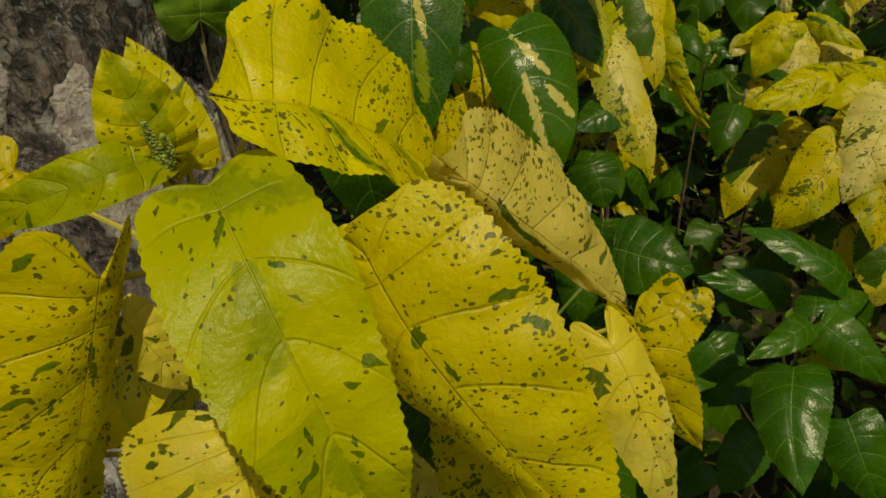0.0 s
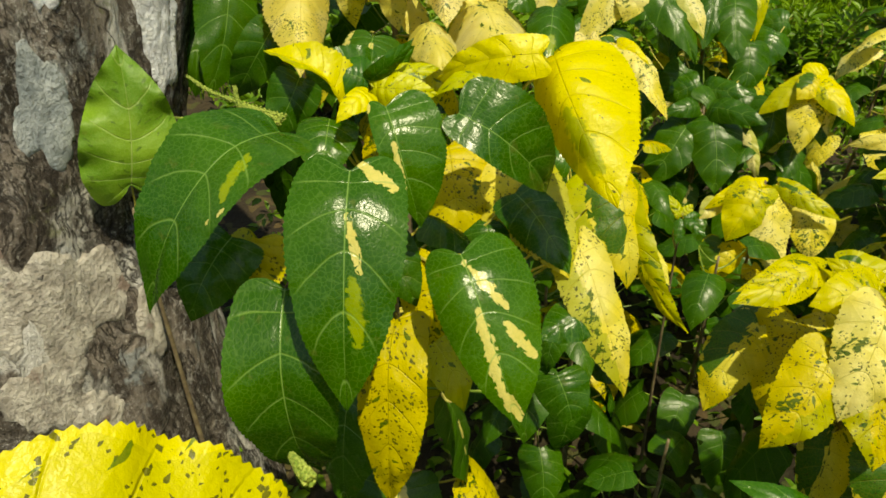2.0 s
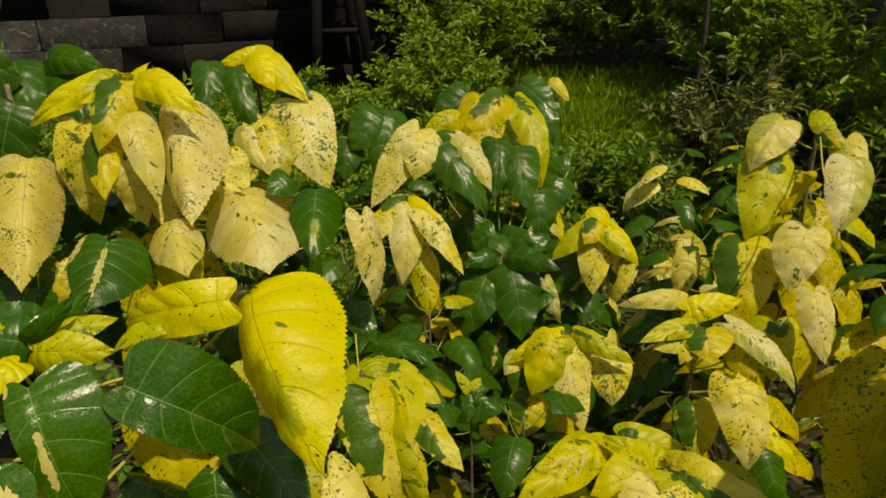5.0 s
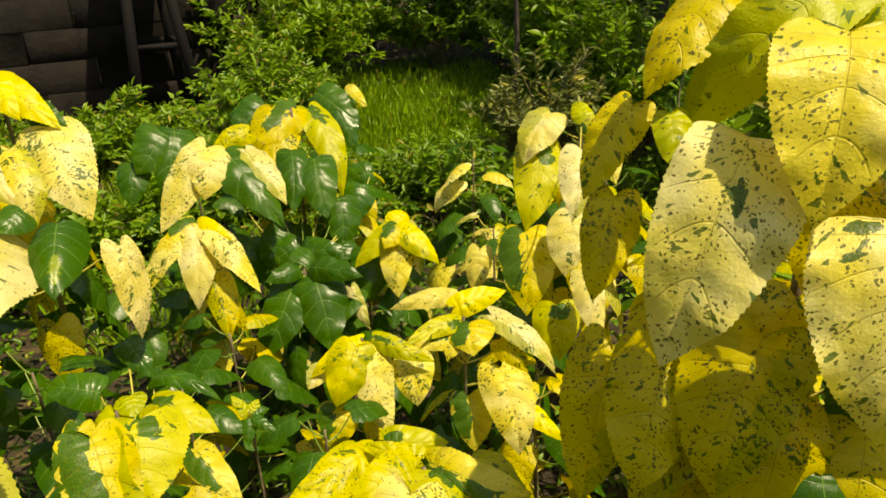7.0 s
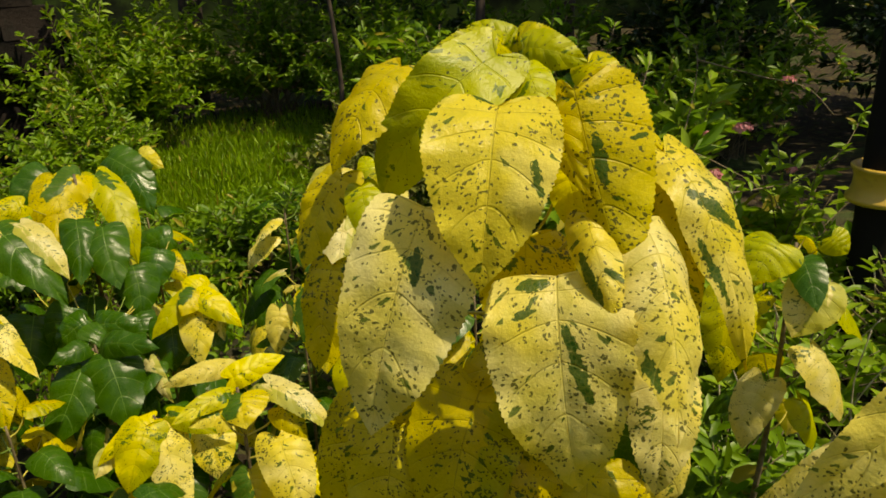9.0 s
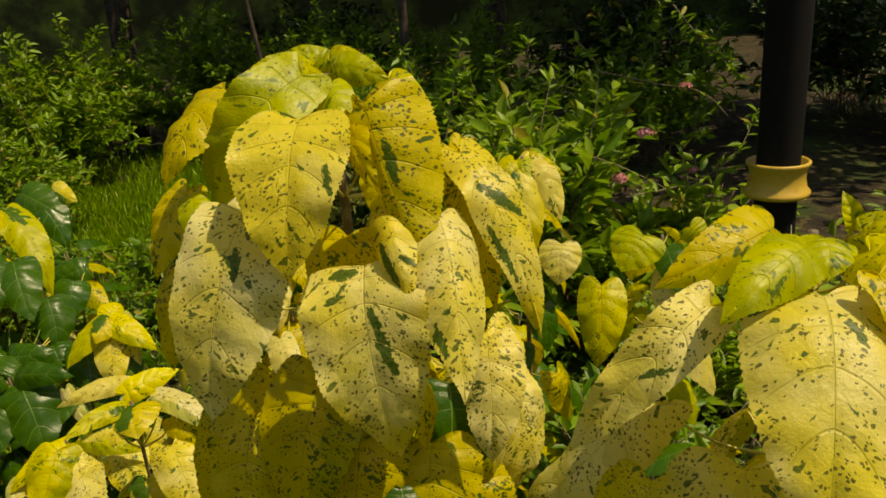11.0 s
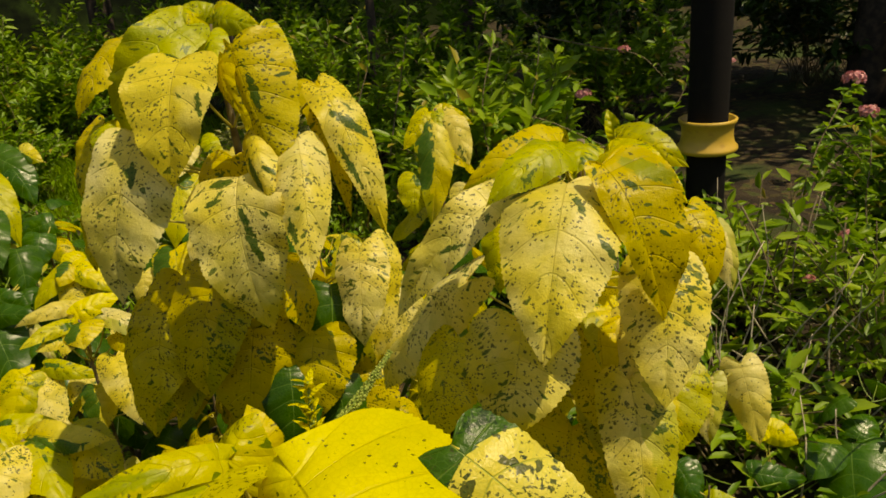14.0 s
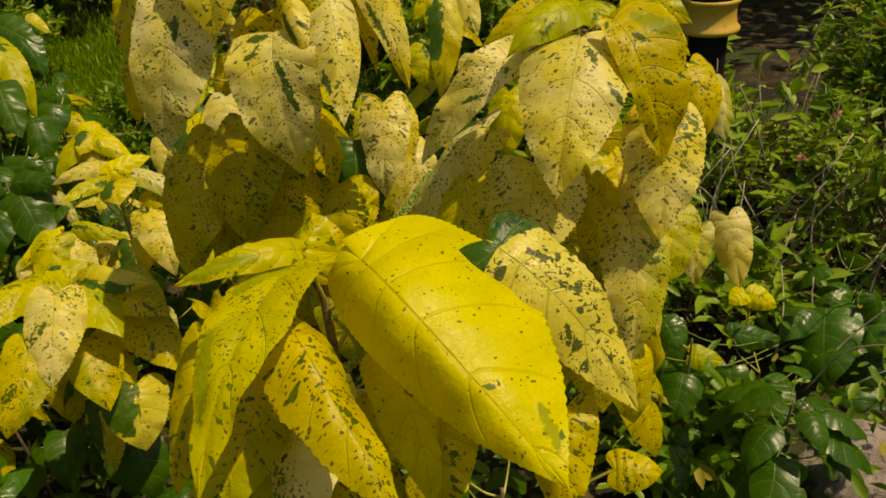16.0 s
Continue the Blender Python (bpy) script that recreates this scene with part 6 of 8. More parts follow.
leaf(bright_yellow_shrub, (0.693, 1.040, 0.834), (0.644, 1.048, 0.830), (-0.18, -0.71, 0.69), 0.027, 0.06, 0.25, "half")
leaf(bright_yellow_shrub, (0.716, 1.049, 0.849), (0.676, 1.025, 0.812), (-0.27, -0.65, 0.71), 0.039, 0.06, 0.25, "pale")
leaf(bright_yellow_shrub, (0.752, 1.006, 0.789), (0.744, 0.933, 0.683), (-0.29, -0.78, 0.55), 0.076, 0.06, 0.25, "pale")
leaf(bright_yellow_shrub, (0.782, 0.984, 0.723), (0.815, 0.928, 0.688), (-0.03, -0.55, 0.84), 0.032, 0.06, 0.25, "gold")
leaf(bright_yellow_shrub, (0.714, 1.033, 0.736), (0.700, 0.993, 0.665), (-0.36, -0.78, 0.51), 0.064, 0.06, 0.25, "half")
fill(bright_yellow_shrub, 8, 0.5, 0.72, 0.12, ["yellow", "pale", "green"], 41, reach=0.05)

column_shrub = shrub((1.219, 1.502, 0), (1.199, 1.452, 1.008), "slim tall copperleaf with cream speckled hanging leaves")
leaf(column_shrub, (1.142, 1.481, 1.016), (1.053, 1.445, 0.931), (-0.43, -0.57, 0.70), 0.088, 0.06, 0.25, "cream")
leaf(column_shrub, (1.108, 1.469, 0.958), (1.029, 1.394, 0.805), (-0.43, -0.70, 0.57), 0.105, 0.06, 0.25, "tinged")
leaf(column_shrub, (0.917, 1.055, 1.078), (0.866, 1.001, 0.994), (-0.28, -0.72, 0.63), 0.062, 0.06, 0.25, "cream")
leaf(column_shrub, (1.029, 1.392, 0.806), (0.981, 1.308, 0.663), (-0.43, -0.71, 0.56), 0.119, 0.06, 0.25, "half")
leaf(column_shrub, (1.091, 1.308, 0.858), (1.036, 1.260, 0.758), (-0.47, -0.67, 0.58), 0.093, 0.06, 0.25, "cream")
leaf(column_shrub, (1.055, 1.223, 0.775), (1.044, 1.153, 0.669), (-0.33, -0.77, 0.55), 0.060, 0.06, 0.25, "cream")
leaf(column_shrub, (1.206, 1.384, 0.998), (1.172, 1.294, 0.905), (-0.49, -0.53, 0.69), 0.064, 0.06, 0.25, "cream")
leaf(column_shrub, (1.168, 1.407, 1.010), (1.186, 1.364, 0.988), (-0.61, -0.55, 0.57), 0.043, 0.06, 0.25, "half")
leaf(column_shrub, (1.174, 1.407, 1.015), (1.195, 1.467, 1.035), (-0.42, -0.15, 0.89), 0.044, 0.06, 0.25, "lime")
leaf(column_shrub, (1.030, 1.276, 0.691), (1.007, 1.228, 0.595), (-0.48, -0.73, 0.48), 0.094, 0.06, 0.25, "tinged")
leaf(column_shrub, (0.981, 1.501, 0.737), (0.949, 1.471, 0.648), (-0.44, -0.79, 0.42), 0.058, 0.06, 0.25, "cream")
fill(column_shrub, 18, 0.5, 0.9, 0.16, ["yellow", "pale", "green"], 42, reach=0.05)

tall_speckled_shrub = shrub((0.914, 0.697, 0), (0.884, 0.647, 1.328), "tall copperleaf shrub with big hanging cream and yellow speckled leaves", thick=0.011)
leaf(tall_speckled_shrub, (0.810, 0.586, 1.299), (0.755, 0.546, 1.169), (-0.64, -0.61, 0.46), 0.104, 0.10, -0.10, "pale", lobe=0.80, hood=1.18, skew=0.00, rows=100, cols=9, teeth=0.014, curl=0.05, spots=((-0.0316, 0.0486, -0.0396, 0.0752, 0.0057), (0.0202, -0.0090, 0.0044, -0.0023, 0.0057), (0.0066, 0.1106, 0.0052, 0.1162, 0.0040), (-0.0150, 0.0247, -0.0184, 0.0291, 0.0035), (0.0495, 0.0153, 0.0447, 0.0133, 0.0040)))
leaf(tall_speckled_shrub, (0.756, 0.615, 1.222), (0.692, 0.619, 1.032), (-0.71, -0.67, 0.22), 0.107, 0.10, 0.10, "pale", lobe=0.20, hood=1.05, skew=0.11, rows=100, cols=9, teeth=0.014, curl=0.05, spots=((-0.0066, 0.0306, -0.0123, 0.0558, 0.0080), (0.0042, 0.0383, -0.0013, 0.0415, 0.0040), (0.0214, 0.1596, 0.0223, 0.1532, 0.0035)))
leaf(tall_speckled_shrub, (0.826, 0.536, 1.166), (0.815, 0.495, 0.985), (-0.74, -0.65, 0.19), 0.117, 0.09, -0.08, "pale", lobe=0.20, hood=1.21, skew=-0.00, rows=100, cols=9, teeth=0.014, curl=0.05, spots=((-0.0051, 0.0354, -0.0198, 0.0949, 0.0085), (0.0302, 0.0053, 0.0071, 0.0034, 0.0063), (0.0336, 0.0252, 0.0168, 0.0214, 0.0054), (0.0041, 0.1092, 0.0019, 0.1098, 0.0036)))
leaf(tall_speckled_shrub, (0.854, 0.548, 1.310), (0.864, 0.494, 1.158), (-0.83, -0.54, 0.14), 0.068, 0.01, 0.69, "yellow", lobe=0.78, hood=0.37, skew=0.40, rows=100, cols=9, teeth=0.014, curl=0.05, spots=((-0.0072, 0.0356, -0.0068, 0.0760, 0.0075), (-0.0053, 0.0036, -0.0164, 0.0122, 0.0035), (-0.0318, 0.0488, -0.0416, 0.0495, 0.0040), (-0.0053, 0.0226, -0.0085, 0.0234, 0.0031)))
leaf(tall_speckled_shrub, (0.962, 0.544, 1.244), (0.935, 0.479, 1.093), (-0.66, -0.64, 0.39), 0.035, 0.08, 0.23, "yellow", lobe=0.90, hood=1.21, skew=-0.18, rows=100, cols=9, teeth=0.014, curl=0.05, spots=((-0.0028, 0.0278, -0.0166, 0.0333, 0.0064),))
leaf(tall_speckled_shrub, (0.892, 0.504, 1.201), (0.830, 0.416, 1.066), (-0.32, -0.72, 0.62), 0.067, 0.07, 0.52, "pale", lobe=0.81, hood=0.94, skew=0.00, rows=100, cols=9, teeth=0.014, curl=0.05, spots=((0.0186, 0.1047, 0.0132, 0.1322, 0.0067), (-0.0234, 0.0190, -0.0294, 0.0224, 0.0040)))
leaf(tall_speckled_shrub, (0.855, 0.534, 1.214), (0.835, 0.476, 1.141), (-0.67, -0.48, 0.57), 0.040, 0.06, 0.51, "pale", lobe=0.87, hood=0.91, skew=-0.00, rows=100, cols=9, teeth=0.014, curl=0.05, spots=((0.0123, 0.0341, 0.0087, 0.0775, 0.0058), (-0.0041, 0.0538, -0.0133, 0.0635, 0.0058)))
leaf(tall_speckled_shrub, (0.840, 0.621, 1.333), (0.773, 0.707, 1.196), (-0.88, -0.46, 0.14), 0.070, 0.17, -0.10, "lime", lobe=0.81, hood=1.53, skew=0.05, rows=100, cols=9, teeth=0.014, curl=0.05, spots=((0.0047, 0.1227, -0.0028, 0.1204, 0.0042),), washes=((0.0175, 0.0218, 0.0322, 0.0466, 0.0141), (0.0280, 0.0872, 0.0066, 0.1508, 0.0141)))
leaf(tall_speckled_shrub, (0.797, 0.698, 1.322), (0.716, 0.692, 1.242), (-0.64, -0.37, 0.67), 0.069, 0.11, 0.35, "yellow")
leaf(tall_speckled_shrub, (0.864, 0.641, 1.337), (0.777, 0.658, 1.320), (-0.26, -0.86, 0.44), 0.040, 0.14, 0.3, "lime2")
leaf(tall_speckled_shrub, (0.892, 0.659, 1.336), (0.868, 0.697, 1.351), (-0.71, -0.60, 0.38), 0.030, 0.12, 0.25, "lime")
leaf(tall_speckled_shrub, (0.891, 0.653, 1.336), (0.923, 0.594, 1.317), (-0.84, -0.51, 0.18), 0.033, 0.12, 0.3, "lime2", skew=0.29, lobe=0.6)
leaf(tall_speckled_shrub, (0.884, 0.637, 1.333), (0.916, 0.590, 1.320), (-0.72, -0.60, 0.37), 0.037, 0.12, 0.25, "lime")
leaf(tall_speckled_shrub, (0.860, 0.609, 1.321), (0.848, 0.559, 1.255), (-0.48, -0.66, 0.58), 0.039, 0.06, 0.25, "lime")
leaf(tall_speckled_shrub, (0.916, 0.591, 1.320), (0.919, 0.525, 1.272), (-0.60, -0.50, 0.63), 0.040, 0.08, 0.25, "lime2")
leaf(tall_speckled_shrub, (0.850, 0.562, 1.300), (0.840, 0.512, 1.234), (-0.93, -0.19, 0.30), 0.033, 0.08, 0.25, "yellow")
leaf(tall_speckled_shrub, (0.764, 0.764, 1.218), (0.715, 0.767, 1.130), (-0.75, -0.54, 0.39), 0.052, 0.05, 0.25, "yellow")
leaf(tall_speckled_shrub, (0.735, 0.746, 1.137), (0.692, 0.718, 1.047), (-0.68, -0.54, 0.50), 0.057, 0.05, 0.25, "yellow")
leaf(tall_speckled_shrub, (0.809, 0.617, 1.028), (0.756, 0.601, 0.872), (-0.65, -0.65, 0.39), 0.114, 0.05, 0.25, "yellow")
leaf(tall_speckled_shrub, (0.981, 0.545, 1.025), (0.940, 0.508, 0.900), (-0.69, -0.51, 0.52), 0.076, 0.05, 0.25, "pale")
leaf(tall_speckled_shrub, (0.751, 0.680, 0.977), (0.710, 0.656, 0.858), (-0.53, -0.72, 0.44), 0.094, 0.05, 0.25, "yellow")
leaf(tall_speckled_shrub, (0.901, 0.561, 0.924), (0.868, 0.534, 0.809), (-0.67, -0.59, 0.45), 0.116, 0.05, 0.25, "yellow")
leaf(tall_speckled_shrub, (0.738, 0.683, 1.229), (0.728, 0.654, 1.182), (-0.42, -0.73, 0.53), 0.032, 0.05, 0.25, "lime")
leaf(tall_speckled_shrub, (0.854, 0.602, 1.174), (0.809, 0.575, 1.077), (-0.61, -0.64, 0.46), 0.090, 0.05, 0.25, "yellow")
leaf(tall_speckled_shrub, (0.887, 0.587, 1.233), (0.880, 0.566, 1.178), (-0.66, -0.67, 0.34), 0.042, 0.05, 0.25, "gold")
leaf(tall_speckled_shrub, (0.950, 0.533, 1.246), (0.954, 0.441, 1.072), (-0.30, -0.85, 0.44), 0.057, 0.08, 0.24, "pale", lobe=0.89, hood=1.27, skew=-0.16, rows=100, cols=9, teeth=0.014, curl=0.05, spots=((0.0063, 0.0385, -0.0220, 0.0786, 0.0091), (0.0143, 0.0779, 0.0087, 0.1368, 0.0049)))
leaf(tall_speckled_shrub, (0.970, 0.573, 1.245), (0.961, 0.523, 1.125), (-0.27, -0.88, 0.39), 0.055, 0.08, 0.35, "yellow")
leaf(tall_speckled_shrub, (1.031, 0.600, 1.000), (0.995, 0.569, 0.823), (-0.24, -0.93, 0.29), 0.105, 0.06, 0.25, "pale")
leaf(tall_speckled_shrub, (0.948, 0.579, 0.972), (0.908, 0.560, 0.821), (-0.39, -0.87, 0.29), 0.118, 0.06, 0.25, "green")
leaf(tall_speckled_shrub, (0.803, 0.706, 0.993), (0.754, 0.679, 0.801), (-0.52, -0.79, 0.33), 0.123, 0.06, 0.25, "yellow")
leaf(tall_speckled_shrub, (0.835, 0.604, 0.941), (0.795, 0.590, 0.804), (-0.47, -0.83, 0.30), 0.118, 0.06, 0.25, "yellow")
leaf(tall_speckled_shrub, (1.078, 0.612, 0.908), (1.046, 0.583, 0.751), (-0.27, -0.92, 0.30), 0.084, 0.06, 0.25, "pale")
leaf(tall_speckled_shrub, (0.881, 0.602, 0.852), (0.845, 0.591, 0.735), (-0.53, -0.79, 0.32), 0.094, 0.06, 0.25, "green")
leaf(tall_speckled_shrub, (0.979, 0.593, 0.823), (0.950, 0.560, 0.665), (-0.51, -0.79, 0.34), 0.108, 0.06, 0.25, "yellow")
leaf(tall_speckled_shrub, (0.776, 0.782, 0.937), (0.725, 0.762, 0.755), (-0.64, -0.69, 0.35), 0.097, 0.06, 0.25, "yellow")
fill(tall_speckled_shrub, 26, 0.62, 1.02, 0.18, ["yellow", "yellow", "sunny2"], 43, reach=0.08, droop=(62, 84))
leaf(tall_speckled_shrub, (0.858, 0.567, 0.886), (0.824, 0.542, 0.769), (-0.44, -0.80, 0.41), 0.085, 0.06, 0.25, "green")
leaf(tall_speckled_shrub, (0.915, 0.546, 0.847), (0.898, 0.510, 0.742), (-0.42, -0.79, 0.46), 0.070, 0.06, 0.25, "green")

broad_speckled_shrub = shrub((1.120, 0.271, 0), (1.090, 0.251, 1.182), "broad copperleaf shrub with speckled yellow leaves and lime top", thick=0.011)
leaf(broad_speckled_shrub, (1.014, 0.209, 1.160), (0.899, 0.148, 1.026), (-0.58, -0.42, 0.70), 0.118, 0.10, 0.24, "pale", lobe=0.95, hood=1.00, skew=-0.00, rows=100, cols=9, teeth=0.014, curl=0.05, spots=((0.0517, 0.0225, 0.0195, 0.0019, 0.0071), (-0.0079, 0.0208, -0.0221, 0.0390, 0.0066), (-0.0359, 0.0619, -0.0532, 0.0803, 0.0061), (0.0237, 0.0528, 0.0169, 0.0560, 0.0033), (-0.0352, 0.1021, -0.0383, 0.1051, 0.0033)))
leaf(broad_speckled_shrub, (1.030, 0.179, 1.180), (1.038, 0.118, 1.028), (-0.47, -0.83, 0.31), 0.074, 0.12, -0.05, "yellow", lobe=0.56, hood=1.52, skew=0.39, rows=100, cols=9, teeth=0.014, curl=0.05, spots=((-0.0046, 0.0216, -0.0158, 0.0329, 0.0053), (-0.0169, 0.0749, -0.0254, 0.0846, 0.0039)), washes=((-0.0189, 0.0069, -0.0448, 0.0324, 0.0145),))
leaf(broad_speckled_shrub, (0.994, 0.286, 1.138), (0.906, 0.365, 1.006), (-0.86, -0.34, 0.37), 0.053, 0.11, -0.02, "pale", lobe=0.86, hood=1.37, skew=-0.00, rows=100, cols=9, teeth=0.014, curl=0.05, spots=((-0.0008, 0.0798, -0.0170, 0.0525, 0.0043),))
leaf(broad_speckled_shrub, (0.980, 0.330, 1.035), (0.917, 0.450, 0.868), (-0.92, 0.06, 0.39), 0.070, 0.07, 0.4, "pale")
leaf(broad_speckled_shrub, (1.109, 0.293, 1.171), (0.992, 0.338, 1.140), (-0.42, -0.67, 0.61), 0.062, 0.12, 0.3, "yellow")
leaf(broad_speckled_shrub, (1.044, 0.235, 1.184), (0.942, 0.251, 1.150), (-0.34, -0.48, 0.81), 0.054, 0.12, 0.3, "lime")
leaf(broad_speckled_shrub, (1.111, 0.221, 1.181), (1.125, 0.143, 1.160), (-0.80, -0.28, 0.54), 0.047, 0.13, 0.3, "lime2")
leaf(broad_speckled_shrub, (1.070, 0.200, 1.181), (1.071, 0.110, 1.142), (-0.57, -0.33, 0.75), 0.060, 0.12, 0.3, "lime2")
leaf(broad_speckled_shrub, (1.129, 0.232, 1.176), (1.131, 0.246, 1.208), (-0.79, -0.55, 0.28), 0.018, 0.1, -0.5, "lime")
leaf(broad_speckled_shrub, (1.147, 0.323, 1.156), (1.157, 0.337, 1.174), (-0.64, -0.39, 0.66), 0.018, 0.1, -0.5, "yellow")
leaf(broad_speckled_shrub, (1.075, 0.235, 1.183), (1.037, 0.216, 1.162), (-0.34, -0.29, 0.89), 0.044, 0.1, 0.2, "lime")
leaf(broad_speckled_shrub, (1.138, 0.151, 1.110), (1.119, 0.112, 1.025), (-0.52, -0.73, 0.45), 0.055, 0.11, 0.35, "yellow")
leaf(broad_speckled_shrub, (1.171, 0.137, 1.082), (1.156, 0.104, 1.017), (-0.59, -0.66, 0.47), 0.036, 0.11, 0.35, "cream")
leaf(broad_speckled_shrub, (1.069, 0.134, 1.073), (1.012, 0.094, 0.948), (-0.68, -0.56, 0.48), 0.090, 0.06, 0.3, "pale")
leaf(broad_speckled_shrub, (0.968, 0.236, 1.016), (0.910, 0.208, 0.913), (-0.69, -0.51, 0.52), 0.124, 0.06, 0.3, "pale")
leaf(broad_speckled_shrub, (0.939, 0.304, 0.987), (0.877, 0.283, 0.891), (-0.76, -0.33, 0.56), 0.093, 0.06, 0.3, "sunny2")
leaf(broad_speckled_shrub, (1.047, 0.197, 0.990), (1.016, 0.170, 0.878), (-0.79, -0.50, 0.34), 0.093, 0.06, 0.3, "sunny2")
leaf(broad_speckled_shrub, (1.074, 0.165, 1.001), (1.031, 0.144, 0.909), (-0.79, -0.40, 0.46), 0.081, 0.06, 0.3, "pale")
leaf(broad_speckled_shrub, (1.029, 0.146, 0.952), (0.963, 0.087, 0.809), (-0.70, -0.49, 0.53), 0.080, 0.05, 0.3, "pale")
leaf(broad_speckled_shrub, (1.076, 0.124, 0.954), (1.021, 0.099, 0.874), (-0.69, -0.41, 0.60), 0.081, 0.05, 0.3, "sunny2")
leaf(broad_speckled_shrub, (1.307, 0.162, 0.836), (1.281, 0.116, 0.740), (-0.78, -0.46, 0.42), 0.059, 0.05, 0.3, "cream")
leaf(broad_speckled_shrub, (1.245, 0.171, 0.841), (1.209, 0.148, 0.764), (-0.77, -0.42, 0.49), 0.046, 0.05, 0.3, "cream")
fill(broad_speckled_shrub, 22, 0.62, 0.98, 0.17, ["sunny2", "sunny2", "pale"], 44, reach=0.08, droop=(62, 84))

middle_shrub = shrub((1.545, 1.046, 0), (1.525, 0.996, 1.069), "copperleaf with small hanging yellow leaves between larger shrubs")
leaf(middle_shrub, (1.513, 1.002, 1.059), (1.423, 0.927, 0.831), (-0.59, -0.67, 0.45), 0.089, 0.06, 0.25, "half")
leaf(middle_shrub, (1.535, 0.983, 1.060), (1.529, 0.905, 0.946), (-0.47, -0.72, 0.52), 0.069, 0.06, 0.25, "cream")
leaf(middle_shrub, (1.512, 1.005, 1.063), (1.434, 1.010, 0.992), (-0.58, -0.55, 0.60), 0.056, 0.06, 0.25, "lime2")
leaf(middle_shrub, (1.541, 1.006, 1.061), (1.576, 0.931, 1.029), (-0.69, -0.54, 0.49), 0.045, 0.06, 0.25, "lime2")
leaf(middle_shrub, (1.523, 0.995, 1.064), (1.504, 0.964, 1.023), (-0.53, -0.53, 0.66), 0.039, 0.06, 0.25, "lime")
leaf(middle_shrub, (1.497, 0.877, 0.918), (1.462, 0.858, 0.847), (-0.63, -0.62, 0.47), 0.082, 0.06, 0.25, "cream")
leaf(middle_shrub, (1.438, 0.981, 0.940), (1.401, 0.959, 0.857), (-0.59, -0.68, 0.44), 0.078, 0.06, 0.25, "tinged")
fill(middle_shrub, 14, 0.5, 0.95, 0.13, ["yellow", "green", "lime2"], 45, reach=0.06)

lime_shrub = shrub((1.680, 0.811, 0), (1.660, 0.761, 0.914), "copperleaf with lime and cream leaves behind the larger shrubs")
leaf(lime_shrub, (1.499, 0.784, 0.856), (1.445, 0.755, 0.712), (-0.79, -0.47, 0.39), 0.092, 0.06, 0.25, "lime2")
leaf(lime_shrub, (1.590, 0.755, 0.934), (1.535, 0.766, 0.873), (-0.71, -0.40, 0.57), 0.102, 0.06, 0.25, "lime")
leaf(lime_shrub, (1.628, 0.696, 0.868), (1.565, 0.699, 0.780), (-0.77, -0.34, 0.54), 0.102, 0.06, 0.25, "cream")
leaf(lime_shrub, (1.663, 0.705, 0.940), (1.679, 0.680, 0.911), (-0.68, -0.70, 0.24), 0.055, 0.06, 0.25, "lime")
fill(lime_shrub, 14, 0.5, 0.9, 0.14, ["lime2", "green", "cream", "lime"], 51, reach=0.06)

front_shrub = shrub((0.618, 0.182, 0), (0.618, 0.152, 1.091), "copperleaf shrub with a large golden leaf and flower spikes", thick=0.009)
leaf(front_shrub, (0.619, 0.092, 1.109), (0.634, -0.085, 1.001), (-0.46, -0.49, 0.74), 0.127, 0.07, 0.81, "gold", lobe=0.95, hood=1.22, skew=-0.38, rows=100, cols=9, teeth=0.014, curl=0.05, shut=1.0, spots=((-0.0206, 0.1791, -0.0179, 0.1888, 0.0035), (-0.0408, 0.1144, -0.0379, 0.1179, 0.0016), (-0.0293, 0.1424, -0.0290, 0.1459, 0.0019), (0.0179, 0.0550, 0.0187, 0.0557, 0.0016)), washes=((-0.0218, 0.1599, -0.0121, 0.1867, 0.0070),))
leaf(front_shrub, (0.604, 0.146, 1.102), (0.512, 0.174, 1.102), (-0.18, -0.57, 0.80), 0.025, 0.11, 0.23, "lime2", lobe=0.88, hood=1.24, skew=-0.00, rows=100, cols=9, teeth=0.014, curl=0.05, spots=(), washes=((0.0020, 0.0840, -0.0018, 0.0369, 0.0089),))
leaf(front_shrub, (0.601, 0.150, 1.086), (0.634, 0.159, 1.116), (-0.75, -0.45, 0.35), 0.044, 0.10, 0.85, "lime2")
leaf(front_shrub, (0.622, 0.151, 1.081), (0.637, 0.177, 1.113), (0.10, -0.85, 0.50), 0.028, 0.16, -0.4, "yellow")
leaf(front_shrub, (0.604, 0.140, 1.098), (0.455, 0.065, 1.020), (-0.41, -0.12, 0.90), 0.066, 0.12, -0.05, "lime2", lobe=0.44, hood=0.33, skew=0.00, rows=100, cols=9, teeth=0.014, curl=0.05, spots=((0.0125, 0.1379, 0.0064, 0.1406, 0.0041),), washes=((0.0224, 0.0851, 0.0125, 0.1379, 0.0105), (0.0249, 0.0488, 0.0051, 0.0211, 0.0089)))
leaf(front_shrub, (0.564, 0.115, 1.069), (0.552, -0.017, 0.981), (0.14, -0.56, 0.82), 0.055, 0.05, 0.6, "yellow")
leaf(front_shrub, (0.705, 0.052, 1.102), (0.751, -0.053, 0.968), (-0.31, -0.80, 0.52), 0.073, 0.05, 0.2, "mixed5")
leaf(front_shrub, (0.555, 0.141, 1.017), (0.457, 0.144, 0.914), (-0.55, -0.67, 0.50), 0.062, 0.05, 0.4, "yellow")
leaf(front_shrub, (0.529, 0.193, 1.038), (0.463, 0.160, 0.941), (-0.60, -0.54, 0.59), 0.046, 0.05, 0.4, "yellow")
